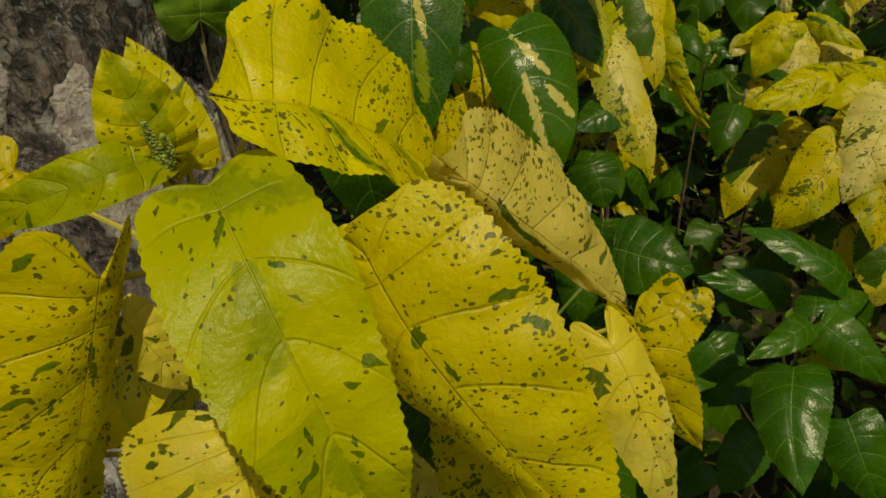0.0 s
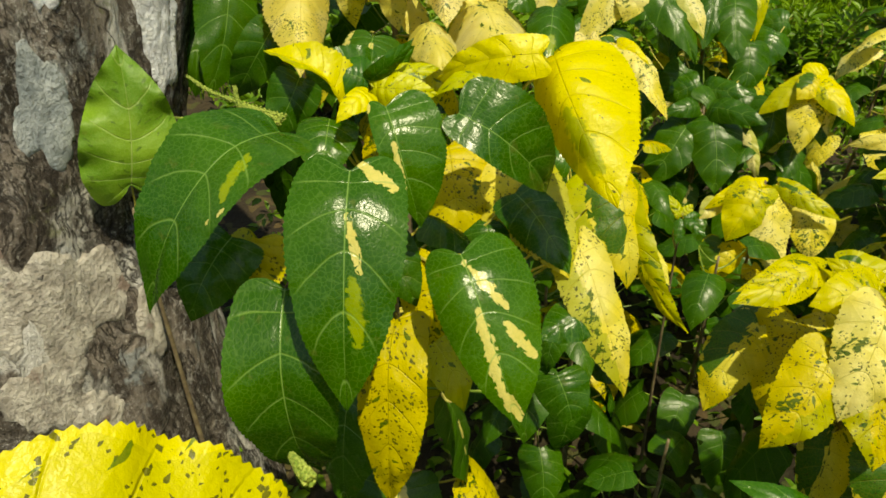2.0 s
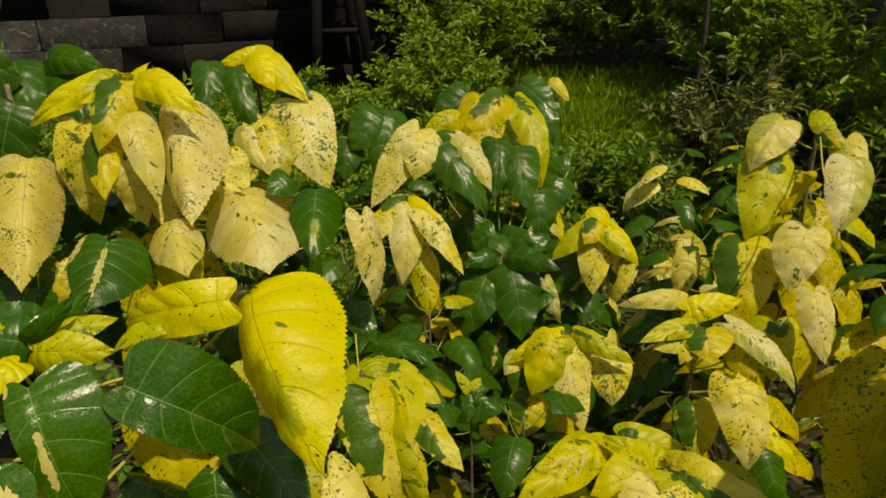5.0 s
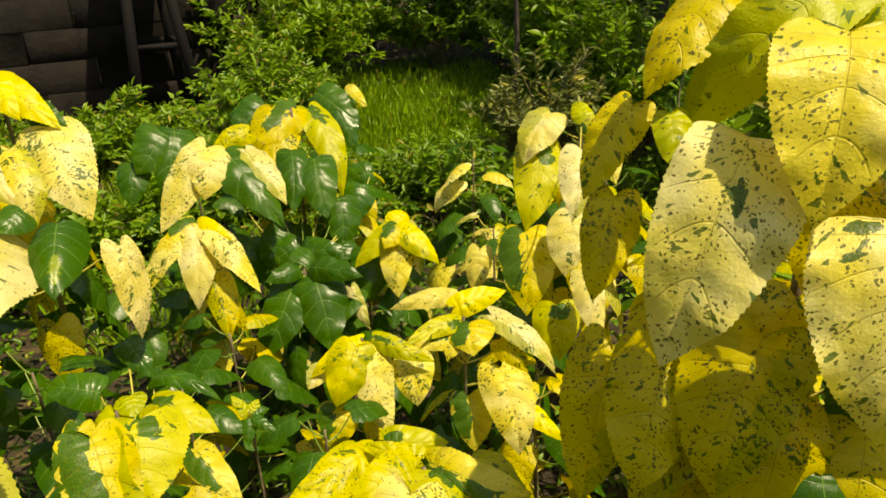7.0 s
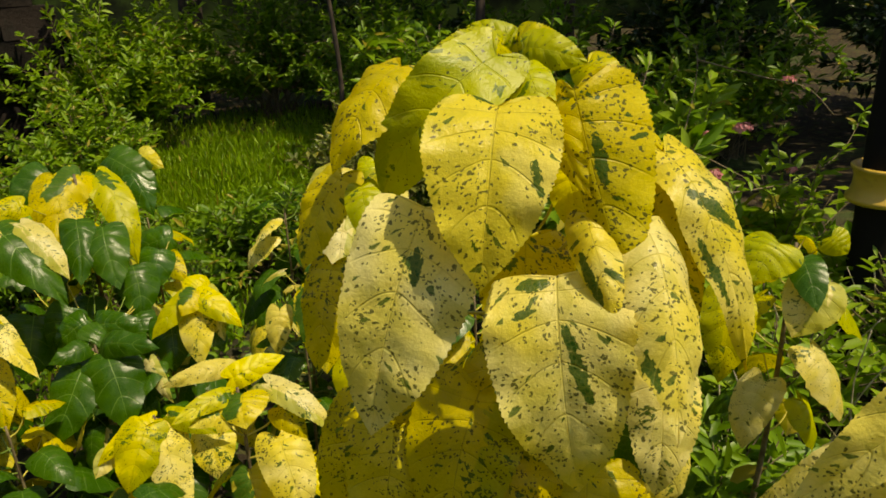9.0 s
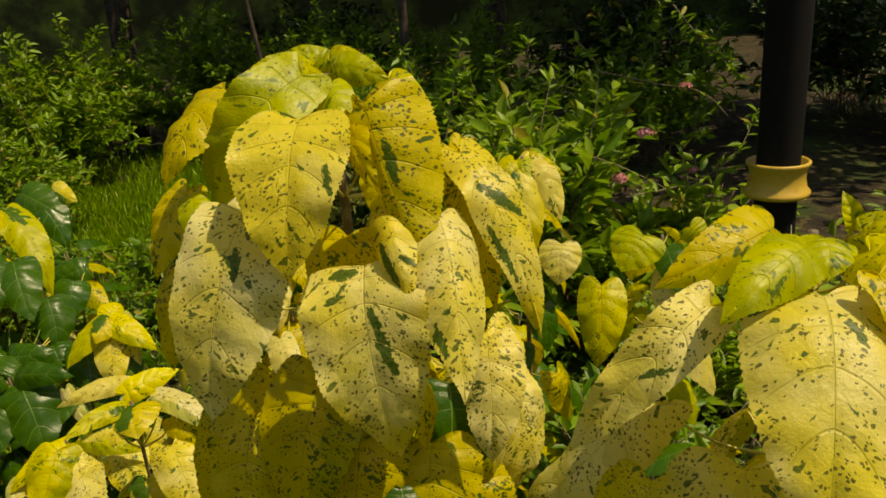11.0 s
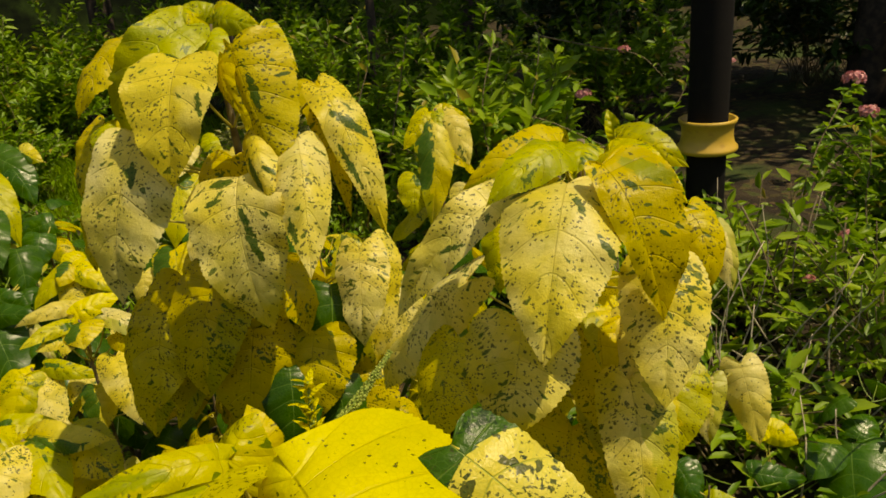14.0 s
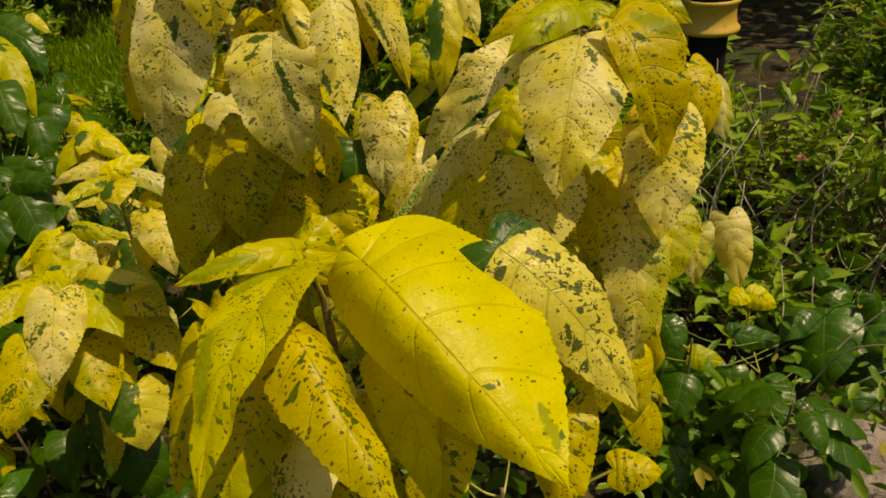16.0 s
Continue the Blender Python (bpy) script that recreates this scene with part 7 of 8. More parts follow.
leaf(front_shrub, (0.626, 0.084, 1.016), (0.608, 0.023, 0.916), (-0.02, -0.85, 0.52), 0.046, 0.05, 0.4, "gold")
leaf(front_shrub, (0.659, 0.067, 0.970), (0.630, 0.031, 0.890), (-0.54, -0.68, 0.50), 0.070, 0.05, 0.4, "yellow")
leaf(front_shrub, (0.714, -0.018, 0.974), (0.678, -0.048, 0.895), (-0.67, -0.55, 0.51), 0.054, 0.05, 0.4, "yellow")
leaf(front_shrub, (0.783, -0.017, 0.852), (0.816, -0.049, 0.846), (-0.32, -0.48, 0.81), 0.039, 0.11, 0.35, "yellow")
catkin(front_shrub, [(0.675, 0.137, 1.090), (0.704, 0.140, 1.103), (0.732, 0.142, 1.122)], 0.0062)
catkin(front_shrub, [(0.659, 0.138, 1.093), (0.665, 0.145, 1.108), (0.670, 0.153, 1.123)], 0.003)
tuft(front_shrub, (0.659, 0.138, 1.093), (0.670, 0.153, 1.123), 18, 0.013, 5)
catkin(front_shrub, [(0.590, 0.100, 1.018), (0.605, 0.088, 1.038), (0.600, 0.110, 1.061)], 0.006)
fill(front_shrub, 14, 0.68, 1.0, 0.16, ["yellow", "lime2", "pale"], 46, reach=0.07)

low_front_shrub = shrub((0.588, 0.895, 0), (0.568, 0.865, 0.785), "low copperleaf shrub with yellow leaves", thick=0.007)
# several leaves use the darker yellow kind to stand for shade on them
leaf(low_front_shrub, (0.531, 0.810, 0.807), (0.467, 0.738, 0.700), (-0.27, -0.71, 0.65), 0.088, 0.06, 0.25, "pale")
leaf(low_front_shrub, (0.471, 0.790, 0.755), (0.388, 0.740, 0.657), (-0.29, -0.73, 0.62), 0.082, 0.06, 0.25, "yellow")
leaf(low_front_shrub, (0.549, 0.819, 0.707), (0.526, 0.730, 0.623), (0.08, -0.69, 0.72), 0.089, 0.06, 0.25, "yellow")
leaf(low_front_shrub, (0.578, 0.856, 0.784), (0.581, 0.736, 0.728), (0.18, -0.41, 0.89), 0.080, 0.06, 0.25, "tinged")
leaf(low_front_shrub, (0.559, 0.870, 0.782), (0.472, 0.860, 0.773), (-0.01, -0.65, 0.76), 0.067, 0.06, 0.25, "lime2")
leaf(low_front_shrub, (0.578, 0.871, 0.784), (0.667, 0.774, 0.775), (-0.38, -0.43, 0.82), 0.052, 0.06, 0.25, "half")
leaf(low_front_shrub, (0.624, 0.854, 0.773), (0.662, 0.753, 0.721), (-0.12, -0.49, 0.86), 0.087, 0.06, 0.25, "yellow")
leaf(low_front_shrub, (0.573, 0.887, 0.779), (0.520, 0.937, 0.789), (-0.42, -0.56, 0.71), 0.035, 0.06, 0.25, "lime2")
leaf(low_front_shrub, (0.623, 0.833, 0.704), (0.644, 0.728, 0.629), (-0.02, -0.59, 0.81), 0.089, 0.06, 0.25, "yellow")
leaf(low_front_shrub, (0.580, 0.762, 0.626), (0.551, 0.713, 0.530), (-0.05, -0.89, 0.46), 0.105, 0.06, 0.25, "half")
leaf(low_front_shrub, (0.528, 0.942, 0.769), (0.407, 0.919, 0.754), (0.00, -0.55, 0.83), 0.046, 0.06, 0.25, "lime2")
leaf(low_front_shrub, (0.549, 0.943, 0.775), (0.625, 0.914, 0.767), (-0.19, -0.68, 0.71), 0.046, 0.06, 0.25, "tinged")
leaf(low_front_shrub, (0.509, 0.944, 0.771), (0.398, 0.905, 0.743), (-0.03, -0.53, 0.85), 0.061, 0.06, 0.25, "lime2")
leaf(low_front_shrub, (0.486, 0.985, 0.641), (0.398, 0.916, 0.540), (-0.35, -0.60, 0.72), 0.091, 0.06, 0.25, "half")
leaf(low_front_shrub, (0.533, 0.973, 0.660), (0.491, 0.880, 0.520), (-0.43, -0.69, 0.58), 0.126, 0.06, 0.25, "yellow")
leaf(low_front_shrub, (0.600, 0.964, 0.685), (0.605, 0.883, 0.566), (-0.43, -0.76, 0.50), 0.109, 0.06, 0.25, "yellow")
fill(low_front_shrub, 12, 0.4, 0.66, 0.14, ["green", "half", "green"], 47, reach=0.06)

low_green_shrub = shrub((0.352, 0.536, 0), (0.332, 0.506, 0.747), "low shrub with small glossy green leaves", thick=0.006)
leaf(low_green_shrub, (0.368, 0.528, 0.770), (0.268, 0.579, 0.805), (0.06, -0.48, 0.88), 0.041, 0.08, 0.25, "green2")
leaf(low_green_shrub, (0.336, 0.563, 0.721), (0.234, 0.575, 0.742), (0.08, -0.65, 0.75), 0.043, 0.06, 0.25, "green2")
leaf(low_green_shrub, (0.324, 0.495, 0.750), (0.251, 0.457, 0.742), (0.07, -0.35, 0.94), 0.031, 0.06, 0.25, "green2")
leaf(low_green_shrub, (0.310, 0.473, 0.710), (0.294, 0.366, 0.650), (-0.31, -0.43, 0.84), 0.073, 0.06, 0.25, "green2")
leaf(low_green_shrub, (0.333, 0.495, 0.750), (0.391, 0.449, 0.707), (-0.12, -0.75, 0.65), 0.047, 0.06, 0.25, "green2")
leaf(low_green_shrub, (0.332, 0.506, 0.747), (0.348, 0.550, 0.751), (-0.19, -0.02, 0.98), 0.038, 0.06, 0.25, "green2")
leaf(low_green_shrub, (0.338, 0.506, 0.746), (0.400, 0.535, 0.745), (0.18, -0.34, 0.92), 0.033, 0.06, 0.25, "green2")
leaf(low_green_shrub, (0.375, 0.457, 0.642), (0.406, 0.396, 0.569), (-0.24, -0.79, 0.56), 0.067, 0.06, 0.25, "green2")
leaf(low_green_shrub, (0.261, 0.572, 0.645), (0.297, 0.537, 0.602), (-0.03, -0.79, 0.62), 0.069, 0.06, 0.25, "green2")
leaf(low_green_shrub, (0.333, 0.493, 0.701), (0.408, 0.482, 0.683), (0.10, -0.62, 0.78), 0.022, 0.06, 0.25, "lime")
fill(low_green_shrub, 10, 0.35, 0.64, 0.10, ["green2"], 48, reach=0.06)

ground_green_shrub = shrub((2.288, 0.294, 0), (2.268, 0.274, 0.078), "low copperleaf with broad green leaves near the rocks", thick=0.006)
leaf(ground_green_shrub, (2.258, 0.249, 0.134), (2.072, 0.238, 0.014), (-0.54, -0.02, 0.84), 0.191, 0.06, 0.25, "green")
leaf(ground_green_shrub, (2.281, 0.228, 0.131), (2.206, 0.095, -0.028), (-0.65, -0.40, 0.64), 0.191, 0.06, 0.25, "green")
leaf(ground_green_shrub, (1.806, 0.261, 0.132), (1.736, 0.200, 0.055), (-0.62, -0.24, 0.75), 0.142, 0.06, 0.25, "green")
leaf(ground_green_shrub, (1.619, 0.425, 0.342), (1.597, 0.373, 0.251), (-0.71, -0.53, 0.47), 0.086, 0.06, 0.25, "green")
leaf(ground_green_shrub, (1.716, 0.380, 0.191), (1.692, 0.289, 0.045), (-0.71, -0.54, 0.45), 0.105, 0.06, 0.25, "green")
leaf(ground_green_shrub, (1.467, 0.411, 0.357), (1.409, 0.347, 0.209), (-0.71, -0.51, 0.49), 0.081, 0.06, 0.25, "green")
fill(ground_green_shrub, 12, 0.05, 0.25, 0.14, ["green"], 49, reach=0.10)

under = shrub((0.34, 1.47, 0), (0.33, 1.45, 0.62), "leafy copperleaf shrub with green and yellow leaves in the understory", thick=0.006)
fill(under, 23, 0.17, 0.62, 0.15, ["green", "green", "yellow"], 100, reach=0.09, droop=(25, 70), rows=14, cols=2)
under = shrub((0.53, 2.39, 0), (0.5, 2.35, 0.72), "leafy copperleaf shrub with dark green leaves in the understory", thick=0.006)
fill(under, 23, 0.27, 0.72, 0.15, ["green"], 101, reach=0.09, droop=(25, 70), rows=14, cols=2)
under = shrub((0.97, 2.39, 0), (0.95, 2.35, 0.74), "leafy copperleaf shrub with green and yellow leaves in the understory", thick=0.006)
fill(under, 23, 0.29, 0.74, 0.15, ["green", "green", "yellow"], 102, reach=0.09, droop=(25, 70), rows=14, cols=2)
under = shrub((1.25, 2.15, 0), (1.3, 2.15, 0.72), "leafy copperleaf shrub with green and yellow leaves in the understory", thick=0.006)
fill(under, 23, 0.27, 0.72, 0.15, ["green", "green", "pale"], 103, reach=0.09, droop=(25, 70), rows=14, cols=2)
under = shrub((1.19, 1.76, 0), (1.15, 1.75, 0.66), "leafy copperleaf shrub with green and yellow leaves in the understory", thick=0.006)
fill(under, 23, 0.21, 0.66, 0.15, ["green", "green", "cream"], 104, reach=0.09, droop=(25, 70), rows=14, cols=2)
under = shrub((1.54, 1.71, 0), (1.5, 1.75, 0.74), "leafy copperleaf shrub with green and yellow leaves in the understory", thick=0.006)
fill(under, 23, 0.29, 0.74, 0.15, ["green", "yellow", "lime2"], 105, reach=0.09, droop=(25, 70), rows=14, cols=2)
under = shrub((1.00, 1.27, 0), (1.0, 1.3, 0.55), "leafy copperleaf shrub with green and yellow leaves in the understory", thick=0.006)
fill(under, 23, 0.10, 0.55, 0.15, ["green", "yellow"], 106, reach=0.09, droop=(25, 70), rows=14, cols=2)
under = shrub((0.20, 1.16, 0), (0.2, 1.15, 0.6), "leafy copperleaf shrub with dark green leaves in the understory", thick=0.006)
fill(under, 23, 0.15, 0.6, 0.15, ["green"], 107, reach=0.09, droop=(25, 70), rows=14, cols=2)
under = shrub((1.20, 0.92, 0), (1.25, 0.95, 0.75), "leafy copperleaf shrub with green and yellow leaves in the understory", thick=0.006)
fill(under, 23, 0.30, 0.75, 0.15, ["yellow", "green"], 108, reach=0.09, droop=(25, 70), rows=14, cols=2)
under = shrub((1.33, 0.49, 0), (1.35, 0.45, 0.7), "leafy copperleaf shrub with green and yellow leaves in the understory", thick=0.006)
fill(under, 23, 0.25, 0.7, 0.15, ["yellow", "green"], 109, reach=0.09, droop=(25, 70), rows=14, cols=2)
under = shrub((1.38, 1.27, 0), (1.35, 1.3, 0.72), "leafy copperleaf shrub with green and yellow leaves in the understory", thick=0.006)
fill(under, 23, 0.27, 0.72, 0.15, ["yellow", "green", "pale"], 110, reach=0.09, droop=(25, 70), rows=14, cols=2)
under = shrub((0.33, 1.86, 0), (0.3, 1.9, 0.66), "leafy copperleaf shrub with dark green leaves in the understory", thick=0.006)
fill(under, 23, 0.21, 0.66, 0.15, ["green"], 111, reach=0.09, droop=(25, 70), rows=14, cols=2)
under = shrub((0.73, 2.01, 0), (0.72, 2.05, 0.66), "leafy copperleaf shrub with green and yellow leaves in the understory", thick=0.006)
fill(under, 23, 0.21, 0.66, 0.15, ["green", "green", "pale"], 112, reach=0.09, droop=(25, 70), rows=14, cols=2)
under = shrub((0.30, 0.94, 0), (0.35, 0.9, 0.5), "leafy copperleaf shrub with dark green leaves in the understory", thick=0.006)
fill(under, 18, 0.06, 0.4, 0.15, ["green"], 113, reach=0.09, droop=(25, 70), rows=14, cols=2)
under = shrub((0.57, 0.52, 0), (0.6, 0.55, 0.5), "leafy copperleaf shrub with dark green leaves in the understory", thick=0.006)
fill(under, 23, 0.06, 0.5, 0.15, ["green"], 114, reach=0.09, droop=(25, 70), rows=14, cols=2)
under = shrub((-0.00, 1.79, 0), (-0.05, 1.75, 0.75), "leafy copperleaf shrub with dark green leaves in the understory", thick=0.006)
fill(under, 23, 0.30, 0.75, 0.15, ["green"], 115, reach=0.09, droop=(25, 70), rows=14, cols=2)
under = shrub((1.68, 1.25, 0), (1.7, 1.2, 0.6), "leafy copperleaf shrub with green and yellow leaves in the understory", thick=0.006)
fill(under, 23, 0.15, 0.6, 0.15, ["green", "lime2"], 116, reach=0.09, droop=(25, 70), rows=14, cols=2)
under = shrub((1.60, 0.62, 0), (1.6, 0.6, 0.45), "leafy copperleaf shrub with dark green leaves in the understory", thick=0.006)
fill(under, 23, 0.06, 0.45, 0.15, ["green"], 117, reach=0.09, droop=(25, 70), rows=14, cols=2)
under = shrub((1.52, 0.14, 0), (1.55, 0.1, 0.35), "leafy copperleaf shrub with dark green leaves in the understory", thick=0.006)
fill(under, 23, 0.06, 0.35, 0.15, ["green"], 118, reach=0.09, droop=(25, 70), rows=14, cols=2)
under = shrub((0.87, 0.25, 0), (0.85, 0.2, 0.6), "leafy copperleaf shrub with green and yellow leaves in the understory", thick=0.006)
fill(under, 23, 0.15, 0.6, 0.15, ["green", "yellow"], 119, reach=0.09, droop=(25, 70), rows=14, cols=2)
under = shrub((0.49, 0.23, 0), (0.45, 0.25, 0.55), "leafy copperleaf shrub with green and yellow leaves in the understory", thick=0.006)
fill(under, 23, 0.10, 0.55, 0.15, ["green", "yellow"], 120, reach=0.09, droop=(25, 70), rows=14, cols=2)
under = shrub((0.09, 0.52, 0), (0.1, 0.55, 0.6), "leafy copperleaf shrub with dark green leaves in the understory", thick=0.006)
fill(under, 23, 0.15, 0.6, 0.15, ["green"], 121, reach=0.09, droop=(25, 70), rows=14, cols=2)
under = shrub((-0.24, 0.41, 0), (-0.2, 0.45, 0.65), "leafy copperleaf shrub with green and yellow leaves in the understory", thick=0.006)
fill(under, 23, 0.20, 0.65, 0.15, ["yellow", "green"], 122, reach=0.09, droop=(25, 70), rows=14, cols=2)
under = shrub((1.73, 2.41, 0), (1.75, 2.4, 0.66), "leafy copperleaf shrub with green and yellow leaves in the understory", thick=0.006)
fill(under, 23, 0.21, 0.66, 0.15, ["green", "green", "yellow"], 123, reach=0.09, droop=(25, 70), rows=14, cols=2)
under = shrub((0.75, 1.77, 0), (0.8, 1.75, 0.6), "leafy copperleaf shrub with dark green leaves in the understory", thick=0.006)
fill(under, 23, 0.15, 0.6, 0.15, ["green"], 124, reach=0.09, droop=(25, 70), rows=14, cols=2)
under = shrub((0.53, 1.28, 0), (0.55, 1.3, 0.55), "leafy copperleaf shrub with dark green leaves in the understory", thick=0.006)
fill(under, 23, 0.10, 0.55, 0.15, ["green"], 125, reach=0.09, droop=(25, 70), rows=14, cols=2)
under = shrub((0.48, 1.65, 0), (0.45, 1.65, 0.6), "leafy copperleaf shrub with green and yellow leaves in the understory", thick=0.006)
fill(under, 23, 0.15, 0.6, 0.15, ["green", "green", "yellow"], 126, reach=0.09, droop=(25, 70), rows=14, cols=2)
under = shrub((1.03, 1.55, 0), (1.05, 1.55, 0.6), "leafy copperleaf shrub with dark green leaves in the understory", thick=0.006)
fill(under, 23, 0.15, 0.6, 0.15, ["green"], 127, reach=0.09, droop=(25, 70), rows=14, cols=2)
under = shrub((1.60, 2.05, 0), (1.55, 2.1, 0.7), "leafy copperleaf shrub with dark green leaves in the understory", thick=0.006)
fill(under, 23, 0.25, 0.7, 0.15, ["green"], 129, reach=0.09, droop=(25, 70), rows=14, cols=2)
under = shrub((0.12, 1.53, 0), (0.1, 1.5, 0.7), "leafy copperleaf shrub with dark green leaves in the understory", thick=0.006)
fill(under, 23, 0.25, 0.7, 0.15, ["green"], 130, reach=0.09, droop=(25, 70), rows=14, cols=2)
flower_head(flower_bush, (2.744, 1.537, 0.834), 0.034, 0)
flower_head(flower_bush, (3.035, 1.557, 0.962), 0.026, 1)
flower_head(flower_bush, (2.591, 1.534, 0.700), 0.03, 2)
flower_head(flower_bush, (2.877, 1.419, 0.685), 0.022, 3)
flower_head(flower_bush, (2.608, 1.582, 0.829), 0.02, 4)
flower_head(flower_bush, (3.718, 1.452, 0.814), 0.02, 5)
flower_head(pink_bush, (3.248, 0.750, 0.851), 0.04, 20)
flower_head(pink_bush, (3.197, 0.676, 0.751), 0.035, 21)
flower_head(pink_bush, (2.802, 0.572, 0.263), 0.042, 22)
flower_head(pink_bush, (2.928, 0.600, 0.402), 0.028, 23)
flower_head(pink_bush, (2.745, 0.639, 0.297), 0.02, 24)
sprig(flower_bush, [(2.390, 1.692, 0.663), (2.539, 1.649, 0.784), (2.684, 1.700, 1.063), (2.695, 1.815, 1.176)], 60, 0.05, "bright", 1, thick=0.003)
sprig(flower_bush, [(2.684, 1.700, 1.063), (2.869, 1.577, 0.997), (3.030, 1.481, 0.944), (3.076, 1.397, 0.853)], 10, 0.04, "bright", 2, thick=0.003)
sprig(flower_bush, [(3.091, 1.652, 1.261), (3.106, 1.557, 1.150), (3.134, 1.460, 1.060), (3.155, 1.390, 0.982)], 70, 0.05, "hedge", 3, thick=0.003)
sprig(flower_bush, [(2.588, 1.507, 0.639), (2.874, 1.404, 0.649), (3.061, 1.348, 0.726), (3.209, 1.351, 0.854)], 50, 0.05, "bright", 4, thick=0.003)
sprig(flower_bush, [(2.497, 1.666, 0.802), (2.579, 1.575, 0.762), (2.707, 1.492, 0.678), (2.810, 1.438, 0.604)], 12, 0.05, "bright", 5, thick=0.003)
sprig(flower_bush, [(2.308, 1.570, 0.555), (2.312, 1.642, 0.710), (2.364, 1.705, 0.878), (2.482, 1.743, 1.079)], 60, 0.06, "bright", 6, thick=0.003)
sprig(pink_bush, [(2.889, 0.751, 0.496), (3.005, 0.756, 0.659), (3.136, 0.746, 0.786), (3.248, 0.746, 0.841)], 60, 0.05, "bright", 7, thick=0.003)
sprig(pink_bush, [(2.623, 0.686, 0.174), (2.709, 0.639, 0.232), (2.766, 0.594, 0.243), (2.800, 0.571, 0.256)], 30, 0.05, "bright", 8, thick=0.003)
sprig(pink_bush, [(3.019, 0.560, 0.337), (3.052, 0.599, 0.477), (3.112, 0.622, 0.632), (3.194, 0.674, 0.742)], 60, 0.05, "bright", 9, thick=0.003)
sprig(pink_bush, [(2.498, 0.761, 0.600), (2.491, 0.691, 0.494), (2.467, 0.617, 0.360)], 0, 0.03, "bright", 30, thick=0.0035, name="dry_stalk")
sprig(pink_bush, [(2.713, 0.625, 0.595), (2.672, 0.623, 0.544), (2.626, 0.613, 0.477)], 0, 0.03, "bright", 31, thick=0.0035, name="dry_stalk")
sprig(pink_bush, [(2.778, 0.561, 0.517), (2.746, 0.549, 0.462), (2.714, 0.536, 0.407)], 0, 0.03, "bright", 32, thick=0.0035, name="dry_stalk")
sprig(pink_bush, [(2.796, 0.437, 0.300), (2.746, 0.411, 0.204), (2.681, 0.399, 0.112)], 0, 0.03, "bright", 33, thick=0.0035, name="dry_stalk")
sprig(pink_bush, [(2.729, 0.670, 0.490), (2.678, 0.664, 0.421), (2.615, 0.637, 0.310)], 0, 0.03, "bright", 34, thick=0.0035, name="dry_stalk")
sprig(pink_bush, [(2.696, 0.493, 0.137), (2.626, 0.484, 0.043), (2.556, 0.475, -0.051)], 0, 0.03, "bright", 35, thick=0.0035, name="dry_stalk")
sprig(pink_bush, [(2.508, 0.638, 0.061), (2.465, 0.616, -0.020), (2.430, 0.599, -0.085)], 0, 0.03, "bright", 36, thick=0.0035, name="dry_stalk")
sprig(pink_bush, [(2.692, 0.679, 0.271), (2.641, 0.614, 0.120), (2.576, 0.575, -0.012)], 0, 0.03, "bright", 37, thick=0.0035, name="dry_stalk")
sprig(sapling, [(3.465, 3.985, 0.705), (3.158, 3.933, 0.805), (2.912, 3.933, 0.826), (2.685, 3.882, 0.756)], 90, 0.13, "bright", 11, thick=0.006)
sprig(sapling, [(3.495, 4.035, 0.835), (3.145, 4.045, 1.025), (2.893, 4.032, 1.011), (2.696, 3.964, 0.936)], 60, 0.13, "bright", 12, thick=0.006)
sprig(sapling, [(3.421, 3.910, 0.510), (3.238, 3.838, 0.438), (3.160, 3.843, 0.377), (3.015, 3.756, 0.309)], 50, 0.12, "hedge", 13, thick=0.006)
sprig(hedge_bush, [(2.160, 2.039, 0.672), (2.227, 2.058, 0.832), (2.314, 2.079, 1.032), (2.388, 2.102, 1.213)], 50, 0.06, "hedge", 14, thick=0.003)
sprig(hedge_bush, [(2.081, 2.113, 0.681), (2.116, 2.161, 0.845), (2.212, 2.174, 1.044), (2.209, 2.248, 1.192)], 50, 0.06, "hedge", 15, thick=0.003)

mid_green_shrub = shrub((0.674, 1.797, 0), (0.654, 1.767, 0.659), "copperleaf shrub with broad dark green leaves and flower spikes")
leaf(mid_green_shrub, (0.666, 1.832, 0.676), (0.752, 1.752, 0.693), (-0.61, -0.53, 0.59), 0.070, 0.06, 0.25, "green1")
leaf(mid_green_shrub, (0.638, 1.884, 0.714), (0.578, 1.874, 0.628), (-0.29, -0.90, 0.31), 0.085, 0.06, 0.25, "green")
leaf(mid_green_shrub, (0.660, 1.832, 0.693), (0.582, 1.851, 0.642), (-0.45, -0.80, 0.39), 0.070, 0.06, 0.25, "green1")
leaf(mid_green_shrub, (0.560, 2.174, 0.825), (0.654, 2.006, 0.673), (-0.01, -0.67, 0.74), 0.112, 0.06, 0.25, "green1")
leaf(mid_green_shrub, (0.728, 2.047, 0.816), (0.775, 1.945, 0.729), (-0.23, -0.69, 0.69), 0.092, 0.06, 0.25, "green")
leaf(mid_green_shrub, (0.884, 2.210, 0.934), (0.911, 2.107, 0.814), (-0.23, -0.76, 0.61), 0.089, 0.06, 0.25, "green1")
leaf(mid_green_shrub, (0.913, 1.985, 0.786), (0.831, 2.030, 0.754), (-0.55, -0.72, 0.42), 0.066, 0.06, 0.25, "green1")
leaf(mid_green_shrub, (0.868, 1.946, 0.775), (0.812, 1.903, 0.683), (-0.20, -0.83, 0.52), 0.087, 0.06, 0.25, "green1")
leaf(mid_green_shrub, (0.655, 2.244, 0.933), (0.615, 2.248, 0.880), (-0.32, -0.93, 0.17), 0.069, 0.06, 0.25, "green1")
